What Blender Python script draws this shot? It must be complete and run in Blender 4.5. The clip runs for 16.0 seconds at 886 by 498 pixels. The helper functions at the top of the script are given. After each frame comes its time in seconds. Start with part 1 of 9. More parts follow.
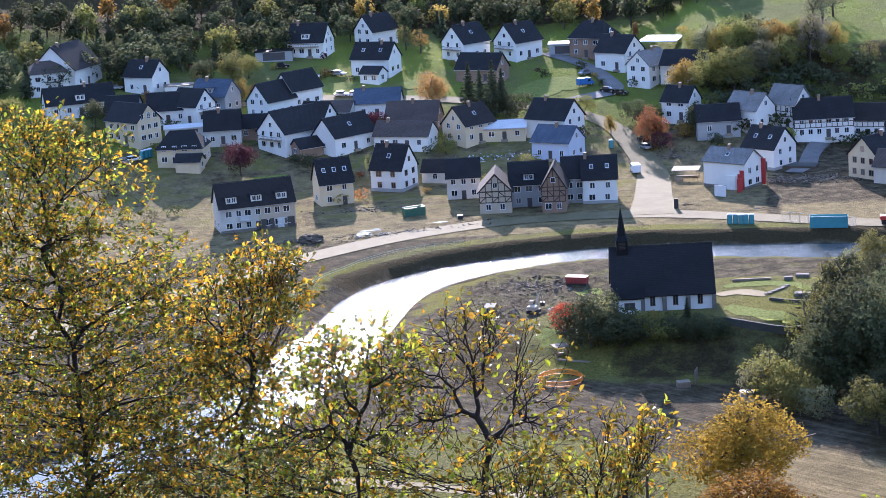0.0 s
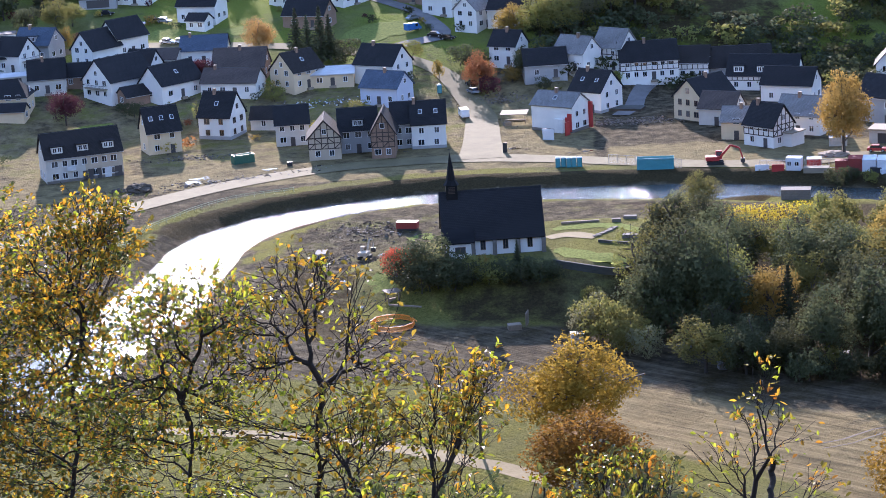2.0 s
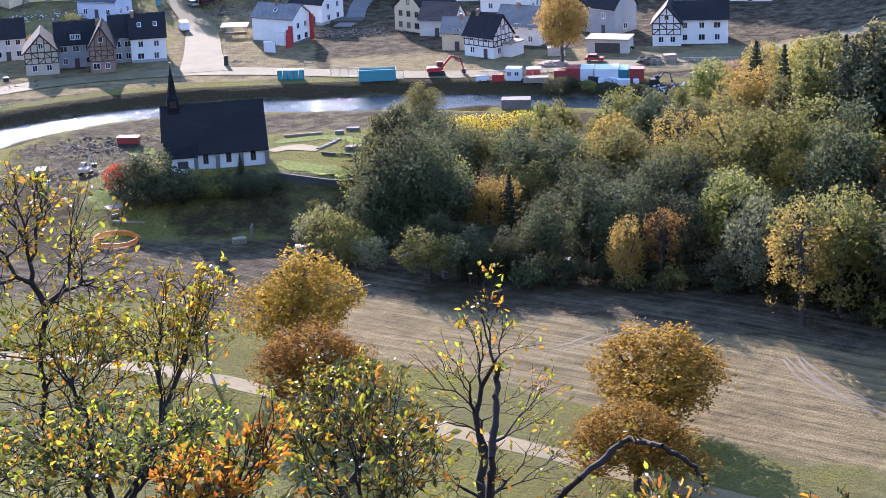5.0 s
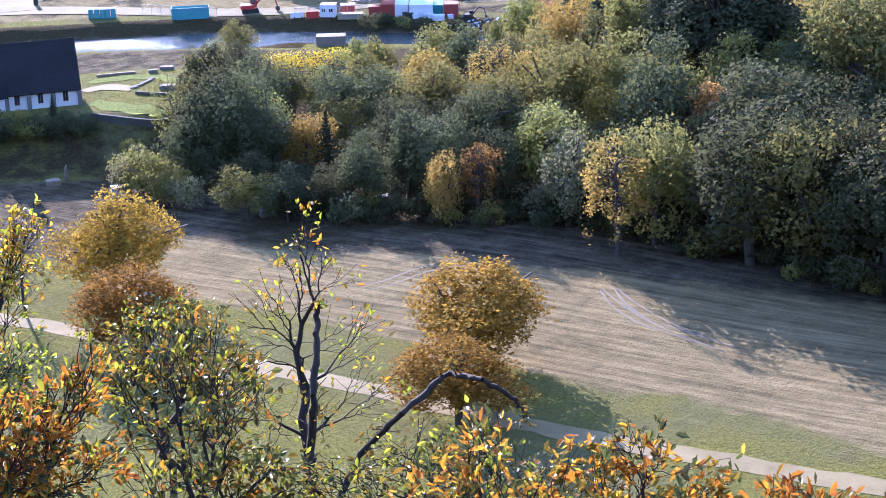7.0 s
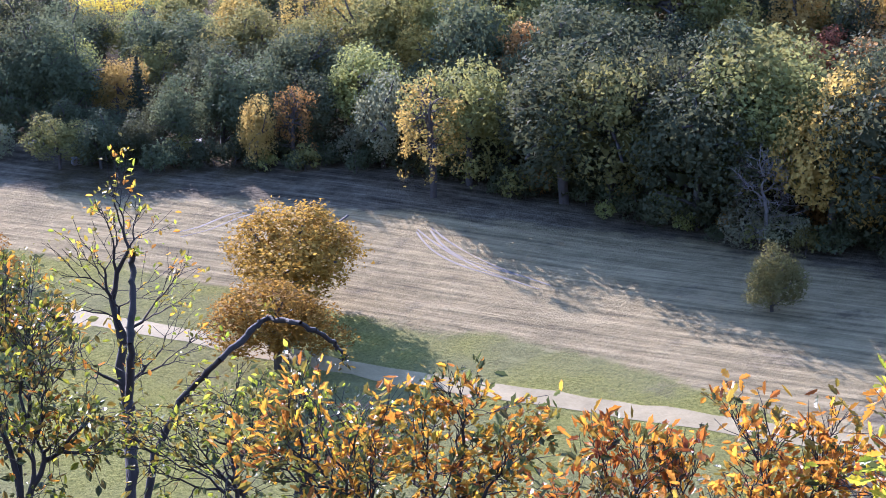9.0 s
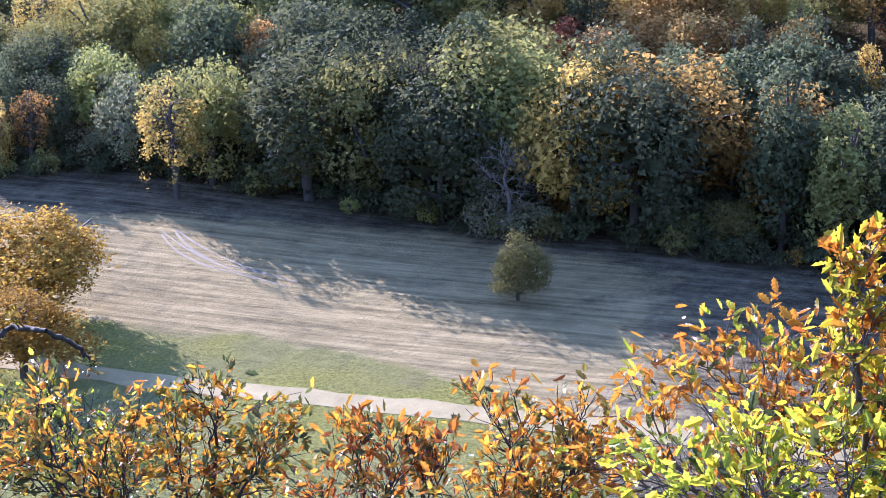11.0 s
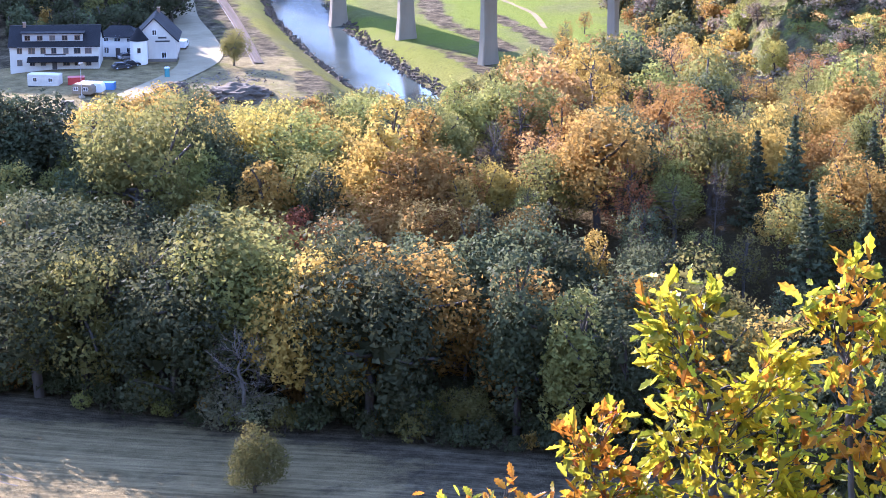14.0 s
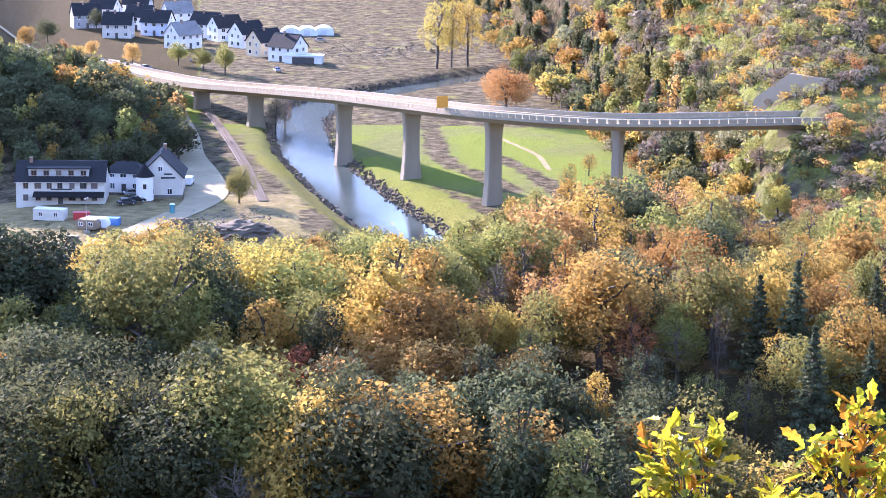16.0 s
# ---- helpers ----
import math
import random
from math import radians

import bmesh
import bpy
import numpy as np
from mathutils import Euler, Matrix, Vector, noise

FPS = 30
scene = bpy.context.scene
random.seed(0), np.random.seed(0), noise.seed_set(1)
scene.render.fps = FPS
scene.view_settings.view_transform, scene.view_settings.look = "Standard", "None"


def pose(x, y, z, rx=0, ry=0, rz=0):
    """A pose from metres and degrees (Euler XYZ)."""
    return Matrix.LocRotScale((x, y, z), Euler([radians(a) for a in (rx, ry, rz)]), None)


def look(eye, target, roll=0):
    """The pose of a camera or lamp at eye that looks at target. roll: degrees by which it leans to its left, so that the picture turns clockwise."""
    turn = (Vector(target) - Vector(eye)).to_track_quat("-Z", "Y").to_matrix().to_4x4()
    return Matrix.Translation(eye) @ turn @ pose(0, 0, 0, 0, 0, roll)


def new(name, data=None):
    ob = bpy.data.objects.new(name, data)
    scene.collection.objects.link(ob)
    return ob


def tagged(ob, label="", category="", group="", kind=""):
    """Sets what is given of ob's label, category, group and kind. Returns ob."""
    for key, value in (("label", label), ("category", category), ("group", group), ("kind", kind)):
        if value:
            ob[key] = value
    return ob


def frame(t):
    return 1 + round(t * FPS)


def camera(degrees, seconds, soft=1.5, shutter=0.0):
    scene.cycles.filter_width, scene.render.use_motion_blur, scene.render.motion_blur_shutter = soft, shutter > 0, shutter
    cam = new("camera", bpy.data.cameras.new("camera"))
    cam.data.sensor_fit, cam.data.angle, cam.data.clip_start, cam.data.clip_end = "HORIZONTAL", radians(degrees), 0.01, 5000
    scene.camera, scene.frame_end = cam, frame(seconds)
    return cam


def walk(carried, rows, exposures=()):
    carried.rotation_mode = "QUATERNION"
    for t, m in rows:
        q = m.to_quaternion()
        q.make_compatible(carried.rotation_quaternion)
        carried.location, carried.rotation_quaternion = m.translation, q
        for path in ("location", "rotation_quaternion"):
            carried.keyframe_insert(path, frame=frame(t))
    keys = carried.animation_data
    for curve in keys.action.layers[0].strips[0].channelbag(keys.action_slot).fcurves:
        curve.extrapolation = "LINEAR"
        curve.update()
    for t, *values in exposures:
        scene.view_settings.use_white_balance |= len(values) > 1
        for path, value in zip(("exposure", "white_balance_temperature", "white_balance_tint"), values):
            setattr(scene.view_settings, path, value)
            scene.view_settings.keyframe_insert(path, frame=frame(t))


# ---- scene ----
EYE = (0.0, 0.0, 100.0)
cam = camera(23.269, 16.0, soft=0.5)
# seconds, turn to the right, tilt down, roll
PATH = [
    (0, 0.000, 12.500, -3.515), (0.5, 0.948, 12.759, -3.545), (1, 2.023, 13.114, -3.483), (1.5, 3.287, 13.633, -3.454),
    (2, 4.538, 14.206, -3.382), (2.5, 5.761, 14.770, -3.300), (3, 6.987, 15.273, -3.161), (3.5, 8.253, 15.725, -3.036),
    (4, 9.540, 16.121, -2.796), (6.5, 15.716, 18.249, -2.045), (7, 17.025, 18.761, -1.933), (7.5, 18.333, 19.236, -1.963),
    (8, 19.613, 19.677, -1.885), (10.5, 27.122, 20.943, -0.740), (11, 29.361, 20.654, -0.940), (11.5, 31.534, 20.016, -1.381),
    (12, 33.357, 18.932, -1.474), (12.5, 34.601, 18.034, -1.044), (13, 35.568, 17.174, -0.504), (13.5, 36.383, 16.335, -0.011),
    (14, 36.830, 15.650, 0.170), (14.5, 36.900, 14.760, 0.467), (15, 36.880, 13.850, 0.713), (15.5, 36.810, 12.890, 0.848),
    (16, 36.720, 11.930, 0.946),
]
walk(cam, [(t, pose(*EYE, 90 - down, 0, -turn) @ pose(0, 0, 0, 0, 0, roll)) for t, turn, down, roll in PATH],
     [(0, 1.83, 5460, 27), (2, 1.78, 5540, 28), (4, 1.88, 5590, 28), (7, 2.28, 5080, 33), (11, 2.62, 4980, 32), (13, 2.82, 5120, 34), (16, 2.82, 5540, 36)])
# ---------------------------------------------------------------- light
SUN_TURN, SUN_HEIGHT = -2.5, 20.4   # degrees to the right of +y, above the horizon
world = bpy.data.worlds.new("sky")
scene.world = world
world.use_nodes = True
wn = world.node_tree
sky = wn.nodes.new("ShaderNodeTexSky")
sky.sky_type, sky.sun_disc = "NISHITA", False
sky.sun_elevation, sky.sun_rotation = radians(SUN_HEIGHT), radians(SUN_TURN)
sky.air_density, sky.dust_density = 1.0, 0.15
wn.links.new(sky.outputs[0], wn.nodes["Background"].inputs[0])
wn.nodes["Background"].inputs[1].default_value = 0.15
sun = new("sun", bpy.data.lights.new("sun", "SUN"))
sun.data.energy, sun.data.angle, sun.data.color = 4.0, radians(0.53), (1.0, 0.88, 0.71)
sa, sh = radians(SUN_TURN), radians(SUN_HEIGHT)
sun.matrix_world = look((0, 0, 0), (-math.sin(sa) * math.cos(sh), -math.cos(sa) * math.cos(sh), -math.sin(sh)))


# ---------------------------------------------------------------- materials
class Mat:
    """A node material with a few shorthands."""

    def __init__(self, name, rough=0.8, metal=0.0, spec=0.5):
        self.m = bpy.data.materials.new(name)
        self.m.use_nodes = True
        self.t = self.m.node_tree
        self.b = self.t.nodes["Principled BSDF"]
        self.b.inputs["Roughness"].default_value = rough
        self.b.inputs["Metallic"].default_value = metal
        self.b.inputs["Specular IOR Level"].default_value = spec

    def node(self, kind, **values):
        n = self.t.nodes.new("ShaderNode" + kind)
        for k, v in values.items():
            n.inputs[k.replace("_", " ")].default_value = v
        return n

    def link(self, a, b):
        self.t.links.new(a, b)

    def coords(self, scale=(1, 1, 1), turn=0.0, world=False):
        m = self.node("Mapping")
        m.inputs["Scale"].default_value = scale
        m.inputs["Rotation"].default_value = (0, 0, radians(turn))
        c = self.node("NewGeometry").outputs["Position"] if world else self.node("TexCoord").outputs["Object"]
        self.link(c, m.inputs["Vector"])
        return m.outputs["Vector"]

    def noise(self, scale, detail=4.0, rough=0.6, vec=None):
        n = self.node("TexNoise", Scale=scale, Detail=detail, Roughness=rough)
        if vec is not None:
            self.link(vec, n.inputs["Vector"])
        return n.outputs["Fac"]

    def ramp(self, fac, *stops):
        n = self.node("ValToRGB")
        e = n.color_ramp.elements
        while len(e) < len(stops):
            e.new(0.5)
        for s, (at, col) in zip(e, stops):
            s.position, s.color = at, (*col, 1)
        self.link(fac, n.inputs["Fac"])
        return n.outputs["Color"]

    def grey(self, fac, lo, hi, a=0.0, b=1.0):
        n = self.node("MapRange")
        for i, v in zip((1, 2, 3, 4), (lo, hi, a, b)):
            n.inputs[i].default_value = v
        self.link(fac, n.inputs[0])
        return n.outputs[0]

    def mix(self, fac, a, b, kind="MIX"):
        n = self.node("Mix")
        n.data_type, n.blend_type = "RGBA", kind
        for v, s in ((fac, n.inputs[0]), (a, n.inputs[6]), (b, n.inputs[7])):
            if isinstance(v, (int, float)):
                s.default_value = v
            elif isinstance(v, tuple):
                s.default_value = (*v, 1)
            else:
                self.link(v, s)
        return n.outputs[2]

    def colour(self, c):
        if isinstance(c, tuple):
            self.b.inputs["Base Color"].default_value = (*c, 1)
        else:
            self.link(c, self.b.inputs["Base Color"])
        return self

    def bump(self, fac, strength=0.4, distance=0.05):
        n = self.node("Bump", Strength=strength, Distance=distance)
        self.link(fac, n.inputs["Height"])
        self.link(n.outputs[0], self.b.inputs["Normal"])
        return self


def plain(name, col, rough=0.7, metal=0.0, vary=0.12, scale=1.5, spec=0.5):
    """Painted or raw surface with stains at two scales."""
    m = Mat(name, rough, metal, spec)
    n1, n2 = m.noise(scale, 5), m.noise(scale * 9, 3)
    dark = tuple(c * (1 - 2.2 * vary) for c in col)
    light = tuple(min(1, c * (1 + vary)) for c in col)
    c = m.ramp(n1, (0.3, dark), (0.6, col), (0.8, light))
    c = m.mix(0.35, c, m.ramp(n2, (0.3, dark), (0.7, light)))
    m.colour(c).bump(n2, 0.25, 0.02)
    return m.m


def leafy(name, *cols, glow=0.4, calm=0.84, gloss=(0.7, 0.04)):
    """Foliage: each leaf has its own tint, each plant its own too; light shines through."""
    m = Mat(name, gloss[0], 0, gloss[1])
    isl = m.node("NewGeometry").outputs["Random Per Island"]
    c = m.mix(calm, m.ramp(isl, *[(i / max(1, len(cols) - 1), col) for i, col in enumerate(cols)]), cols[len(cols) // 2])
    hs = m.node("HueSaturation")
    tone = m.node("Attribute")
    tone.attribute_name = "tone"
    add = m.node("Math")
    m.link(m.node("ObjectInfo").outputs["Random"], add.inputs[0])
    m.link(tone.outputs["Fac"], add.inputs[1])
    rnd = m.node("Math")
    rnd.operation = "FRACT"
    m.link(add.outputs[0], rnd.inputs[0])
    rnd = rnd.outputs[0]
    m.link(m.grey(rnd, 0, 1, 0.48, 0.515), hs.inputs["Hue"])
    m.link(m.grey(rnd, 0, 1, 0.7, 1.2), hs.inputs["Value"])
    m.link(c, hs.inputs["Color"])
    m.colour(hs.outputs[0])
    tr = m.node("BsdfTranslucent")
    m.link(hs.outputs[0], tr.inputs["Color"])
    mx = m.node("MixShader")
    mx.inputs[0].default_value = glow
    m.link(m.b.outputs[0], mx.inputs[1])
    m.link(tr.outputs[0], mx.inputs[2])
    m.link(mx.outputs[0], m.t.nodes["Material Output"].inputs["Surface"])
    return m.m


def ground_material():
    m = Mat("earth_and_grass", 0.95, 0, 0.02)
    cov = m.node("Attribute")
    cov.attribute_name = "cover"
    sep = m.node("SeparateColor")
    m.link(cov.outputs["Color"], sep.inputs[0])
    pos = m.coords(world=True)
    turned = m.coords((1, 1, 1), 47, world=True)
    squeeze = m.node("Mapping")
    squeeze.inputs["Scale"].default_value = (0.05, 0.75, 0.3)
    m.link(turned, squeeze.inputs["Vector"])
    tracks = squeeze.outputs["Vector"]
    big, mid, fine = m.noise(0.035, 5, 0.6, pos), m.noise(0.3, 8, 0.75, pos), m.noise(2.2, 6, 0.75, pos)
    ruts = m.noise(1.0, 6, 0.7, tracks)
    where = m.node("SeparateXYZ")
    m.link(pos, where.inputs[0])
    churned = m.grey(where.outputs["Y"], 325, 352, 0.5, 0.1)
    mud = m.ramp(mid, (0.38, (0.032, 0.026, 0.016)), (0.5, (0.102, 0.083, 0.05)), (0.63, (0.21, 0.172, 0.107)))
    mud = m.mix(churned, mud, m.ramp(ruts, (0.36, (0.034, 0.027, 0.018)), (0.5, (0.112, 0.09, 0.058)), (0.64, (0.25, 0.208, 0.14))))
    dust = m.ramp(mid, (0.34, (0.155, 0.124, 0.06)), (0.66, (0.345, 0.278, 0.138)))
    dust = m.mix(churned, dust, m.ramp(ruts, (0.36, (0.053, 0.042, 0.029)), (0.5, (0.25, 0.188, 0.094)), (0.62, (0.428, 0.328, 0.172))))
    grass = m.ramp(fine, (0.3, (0.09, 0.083, 0.022)), (0.5, (0.182, 0.17, 0.043)), (0.75, (0.295, 0.272, 0.078)))
    fresh = m.mix(1.0, m.grey(where.outputs["X"], 285, 310), m.grey(where.outputs["Y"], 535, 560), "LIGHTEN")
    grass = m.mix(fresh, grass, m.ramp(fine, (0.3, (0.1, 0.125, 0.022)), (0.5, (0.17, 0.205, 0.036)), (0.75, (0.27, 0.3, 0.06))))
    grass = m.mix(m.grey(big, 0.45, 0.6, 0, 0.6), grass, m.ramp(mid, (0.3, (0.1, 0.095, 0.045)), (0.7, (0.22, 0.2, 0.1))))

    def mask(ch):
        add = m.node("Math")
        m.link(sep.outputs[ch], add.inputs[0])
        m.link(m.grey(m.noise(0.12, 7, 0.7, pos), 0.25, 0.75, -0.4, 0.4), add.inputs[1])
        return m.grey(add.outputs[0], 0.35, 0.65)

    c = m.mix(mask(1), mud, dust)
    c = m.mix(mask(0), c, grass)
    # dark litter colour; cover() also lays it to deepen shade
    litter = m.ramp(fine, (0.3, (0.035, 0.03, 0.016)), (0.7, (0.1, 0.075, 0.035)))
    c = m.mix(mask(2), c, litter)
    m.colour(c)
    add = m.node("Math")
    m.link(fine, add.inputs[0])
    m.link(ruts, add.inputs[1])
    lumps = m.node("Math")
    m.link(add.outputs[0], lumps.inputs[0])
    m.link(m.grey(mid, 0, 1, 0, 1.6), lumps.inputs[1])
    m.bump(lumps.outputs[0], 1.0, 0.6)
    m.link(m.grey(mid, 0.3, 0.5, 0.75, 1.0), m.b.inputs["Roughness"])
    return m.m


def road_material(name, lo, hi):
    m = Mat(name, 0.85, 0, 0.12)
    pos = m.coords(world=True)
    a, b = m.noise(0.22, 6, 0.65, pos), m.noise(3.0, 4, 0.6, pos)
    c = m.ramp(a, (0.3, lo), (0.7, hi))
    c = m.mix(0.3, c, m.ramp(b, (0.3, lo), (0.7, hi)))
    m.colour(c).bump(b, 0.3, 0.04)
    return m.m


def roof_material(name, col, rough=0.42):
    """Courses of tiles or slates."""
    m = Mat(name, min(0.85, rough + 0.2), 0, 0.14)
    br = m.node("TexBrick", Scale=1.0, Mortar_Size=0.03, Brick_Width=0.34, Row_Height=0.32)
    br.inputs["Color1"].default_value = (*col, 1)
    br.inputs["Color2"].default_value = (*[c * 1.5 for c in col], 1)
    br.inputs["Mortar"].default_value = (*[c * 0.35 for c in col], 1)
    uv = m.node("TexCoord").outputs["UV"]
    m.link(uv, br.inputs["Vector"])
    n = m.noise(0.7, 5)
    c = m.mix(0.4, br.outputs["Color"], m.ramp(n, (0.3, tuple(c * 0.5 for c in col)), (0.75, tuple(c * 1.9 for c in col))))
    m.colour(c).bump(br.outputs["Fac"], -0.5, 0.03)
    return m.m


def water_material():
    m = Mat("river_water", 0.05, 0, 0.3)
    m.b.inputs["IOR"].default_value = 1.33
    pos = m.coords(world=True)
    m.colour(m.ramp(m.noise(0.06, 4, 0.6, pos), (0.3, (0.035, 0.05, 0.05)), (0.7, (0.075, 0.085, 0.075))))
    a, b = m.noise(0.55, 6, 0.65, m.coords((1, 0.6, 1), 30, True)), m.noise(2.8, 3, 0.6, pos)
    # rougher where the river runs shallow round the bend, calm in the pools
    where = m.node("SeparateXYZ")
    m.link(pos, where.inputs[0])
    fast = m.mix(1.0, m.grey(where.outputs["Y"], 388, 412, 0.22, 1.0), m.grey(where.outputs["X"], 150, 200, 1.0, 0.3), "MULTIPLY")
    m.bump(m.mix(1.0, m.mix(0.35, a, b), fast, "MULTIPLY"), 0.8, 0.42)
    return m.m


def glass_material():
    m = Mat("window_glass", 0.06, 0, 0.8)
    m.colour(m.ramp(m.node("ObjectInfo").outputs["Random"], (0.0, (0.012, 0.014, 0.018)), (0.7, (0.03, 0.034, 0.04)), (1.0, (0.14, 0.13, 0.12))))
    return m.m


MUD_GROUND = ground_material()
ROAD = road_material("dusty_concrete", (0.108, 0.09, 0.043), (0.19, 0.16, 0.082))
TRACK = road_material("sandy_track", (0.145, 0.112, 0.05), (0.27, 0.21, 0.1))
ASPHALT = road_material("old_asphalt", (0.12, 0.115, 0.11), (0.24, 0.225, 0.205))
PALE_ROAD = road_material("sunlit_pale_asphalt", (0.2, 0.163, 0.092), (0.315, 0.262, 0.16))
WATER = water_material()
GLASS = glass_material()
WHITE = plain("white_render", (0.8, 0.765, 0.69), 0.88, vary=0.08, scale=0.4)
DIRTY_WHITE = plain("flood_stained_white_render", (0.62, 0.575, 0.49), 0.88, vary=0.14, scale=0.4)
CREAM = plain("cream_render", (0.68, 0.53, 0.33), 0.85, vary=0.08, scale=0.5)
TAN = plain("tan_render", (0.52, 0.42, 0.3), 0.88, vary=0.12, scale=0.5)
GREY_WALL = plain("grey_render", (0.38, 0.37, 0.35), 0.88, vary=0.12, scale=0.5)
BLUE_GREY = plain("blue_grey_render", (0.5, 0.54, 0.62), 0.85, vary=0.05, scale=0.5)
BRICK = plain("brown_brick", (0.3, 0.19, 0.125), 0.9, vary=0.18, scale=2.0)
STONE = plain("rubble_stone", (0.2, 0.172, 0.14), 0.9, vary=0.25, scale=1.2)
BLOCK = plain("concrete_block", (0.2, 0.19, 0.18), 0.9, vary=0.15, scale=0.8)
CONCRETE = plain("weathered_concrete", (0.31, 0.255, 0.178), 0.85, vary=0.14, scale=0.25)
SLATE = roof_material("anthracite_slate", (0.022, 0.021, 0.021), 0.5)
DARK_TILE = roof_material("dark_tile", (0.03, 0.026, 0.023), 0.55)
BROWN_TILE = roof_material("brown_tile", (0.09, 0.07, 0.058), 0.6)
GREY_TILE = roof_material("grey_weathered_tile", (0.2, 0.19, 0.175), 0.65)
BLUE_ROOF = roof_material("blue_grey_sheet_roof", (0.075, 0.095, 0.125), 0.5)
PALE_SHEET = plain("pale_sheeting", (0.6, 0.6, 0.58), 0.6, vary=0.12)
FRAME_WHITE = plain("white_window_frame", (0.75, 0.75, 0.73), 0.5, vary=0.03)
FRAME_BROWN = plain("brown_window_frame", (0.22, 0.14, 0.09), 0.6, vary=0.1)
TIMBER = plain("dark_timber", (0.06, 0.042, 0.03), 0.75, vary=0.15, scale=3)
PLANK = plain("weathered_plank", (0.25, 0.19, 0.125), 0.8, vary=0.2, scale=3)
DOOR_DARK = plain("dark_door", (0.07, 0.06, 0.055), 0.55, vary=0.1)
METAL = plain("galvanised_metal", (0.5, 0.5, 0.5), 0.45, 0.7, vary=0.1)
DARK_METAL = plain("dark_metal", (0.05, 0.05, 0.052), 0.5, 0.4, vary=0.1)
TEAL = plain("teal_paint", (0.03, 0.2, 0.22), 0.45, vary=0.1)
TEAL_LIGHT = plain("pale_teal_sheet", (0.07, 0.28, 0.31), 0.45, vary=0.1)
GREEN_PAINT = plain("green_skip_paint", (0.04, 0.13, 0.08), 0.5, vary=0.12)
RED_PAINT = plain("red_paint", (0.42, 0.035, 0.03), 0.5, vary=0.1)
DEEP_RED = plain("oxide_red_paint", (0.3, 0.045, 0.035), 0.55, vary=0.12)
ORANGE = plain("orange_plastic", (0.75, 0.25, 0.02), 0.5, vary=0.05)
WHITE_PAINT = plain("white_paint", (0.72, 0.72, 0.72), 0.4, vary=0.05)
BLUE_PAINT = plain("blue_paint", (0.05, 0.16, 0.4), 0.4, vary=0.08)
SILVER = plain("silver_car_paint", (0.45, 0.46, 0.48), 0.25, 0.6, vary=0.03)
BLACK_PAINT = plain("black_car_paint", (0.015, 0.015, 0.018), 0.2, vary=0.05)
RUBBER = plain("black_rubber", (0.02, 0.02, 0.02), 0.8, vary=0.1)
BARK = plain("grey_brown_bark", (0.085, 0.068, 0.052), 0.9, vary=0.25, scale=4)
DARK_BARK = plain("dark_bark", (0.034, 0.024, 0.016), 0.95, vary=0.2, scale=9)
PALE_BARK = plain("pale_grey_bark", (0.25, 0.218, 0.175), 0.9, vary=0.2, scale=3)
LEAF_GREEN = leafy("green_leaves", (0.06, 0.067, 0.034), (0.09, 0.098, 0.047), (0.128, 0.132, 0.06), glow=0.45)
LEAF_OLIVE = leafy("olive_leaves", (0.15, 0.148, 0.047), (0.22, 0.208, 0.062), (0.305, 0.275, 0.088), glow=0.45)
LEAF_YELLOW = leafy("yellow_leaves", (0.26, 0.2, 0.05), (0.39, 0.295, 0.07), (0.5, 0.385, 0.1), glow=0.45)
LEAF_GOLD = leafy("golden_leaves", (0.26, 0.18, 0.05), (0.4, 0.275, 0.07), (0.5, 0.36, 0.1), glow=0.5)
LEAF_AMBER = leafy("amber_leaves", (0.17, 0.103, 0.02), (0.31, 0.19, 0.03), (0.44, 0.285, 0.045), calm=0.3, glow=0.5)
LEAF_ORANGE = leafy("orange_leaves", (0.27, 0.155, 0.06), (0.41, 0.24, 0.085), (0.5, 0.325, 0.115), glow=0.5)
LEAF_RUST = leafy("rusty_leaves", (0.21, 0.13, 0.04), (0.34, 0.21, 0.055), (0.45, 0.29, 0.08), glow=0.48)
LEAF_RED = leafy("red_leaves", (0.21, 0.095, 0.04), (0.34, 0.155, 0.06), (0.42, 0.22, 0.08))
LEAF_SCARLET = leafy("scarlet_leaves", (0.24, 0.045, 0.03), (0.4, 0.085, 0.045), (0.48, 0.15, 0.06), glow=0.5)
LEAF_PURPLE = leafy("purple_leaves", (0.06, 0.02, 0.028), (0.1, 0.035, 0.04), (0.15, 0.06, 0.06))
LEAF_PALE = leafy("pale_grey_green_leaves", (0.15, 0.15, 0.08), (0.23, 0.22, 0.115), (0.31, 0.29, 0.155))
LEAF_CONIFER = leafy("conifer_needles", (0.06, 0.07, 0.038), (0.085, 0.098, 0.052), (0.115, 0.13, 0.068), glow=0.3)
LEAF_DRY = leafy("dry_twigs", (0.16, 0.12, 0.08), (0.24, 0.19, 0.13), (0.3, 0.25, 0.18), glow=0.2)


# ---------------------------------------------------------------- terrain
def step(a, b, v):
    s = np.clip((v - a) / (b - a), 0, 1)
    return s * s * (3 - 2 * s)


# river: x, y of the middle line and half its width
RIVER = [(-190, 296, 8), (-110, 300, 8), (-62, 312, 8), (-36, 336, 8), (-25.5, 366, 6), (-18.8, 396.5, 5.8), (-13.6, 421, 5.8), (-2.4, 435.5, 4.8), (12, 443.5, 3.6), (35, 448.5, 3.2), (60, 443, 4), (90, 435, 5.5),
         (120, 419, 6), (160, 393, 7), (220, 368, 7), (258, 356, 6), (275, 377, 6), (283, 405, 6), (297, 444, 6), (317, 491, 6.5), (353, 547, 6.5), (400, 566, 6), (450, 580, 6), (462, 583, 6)]


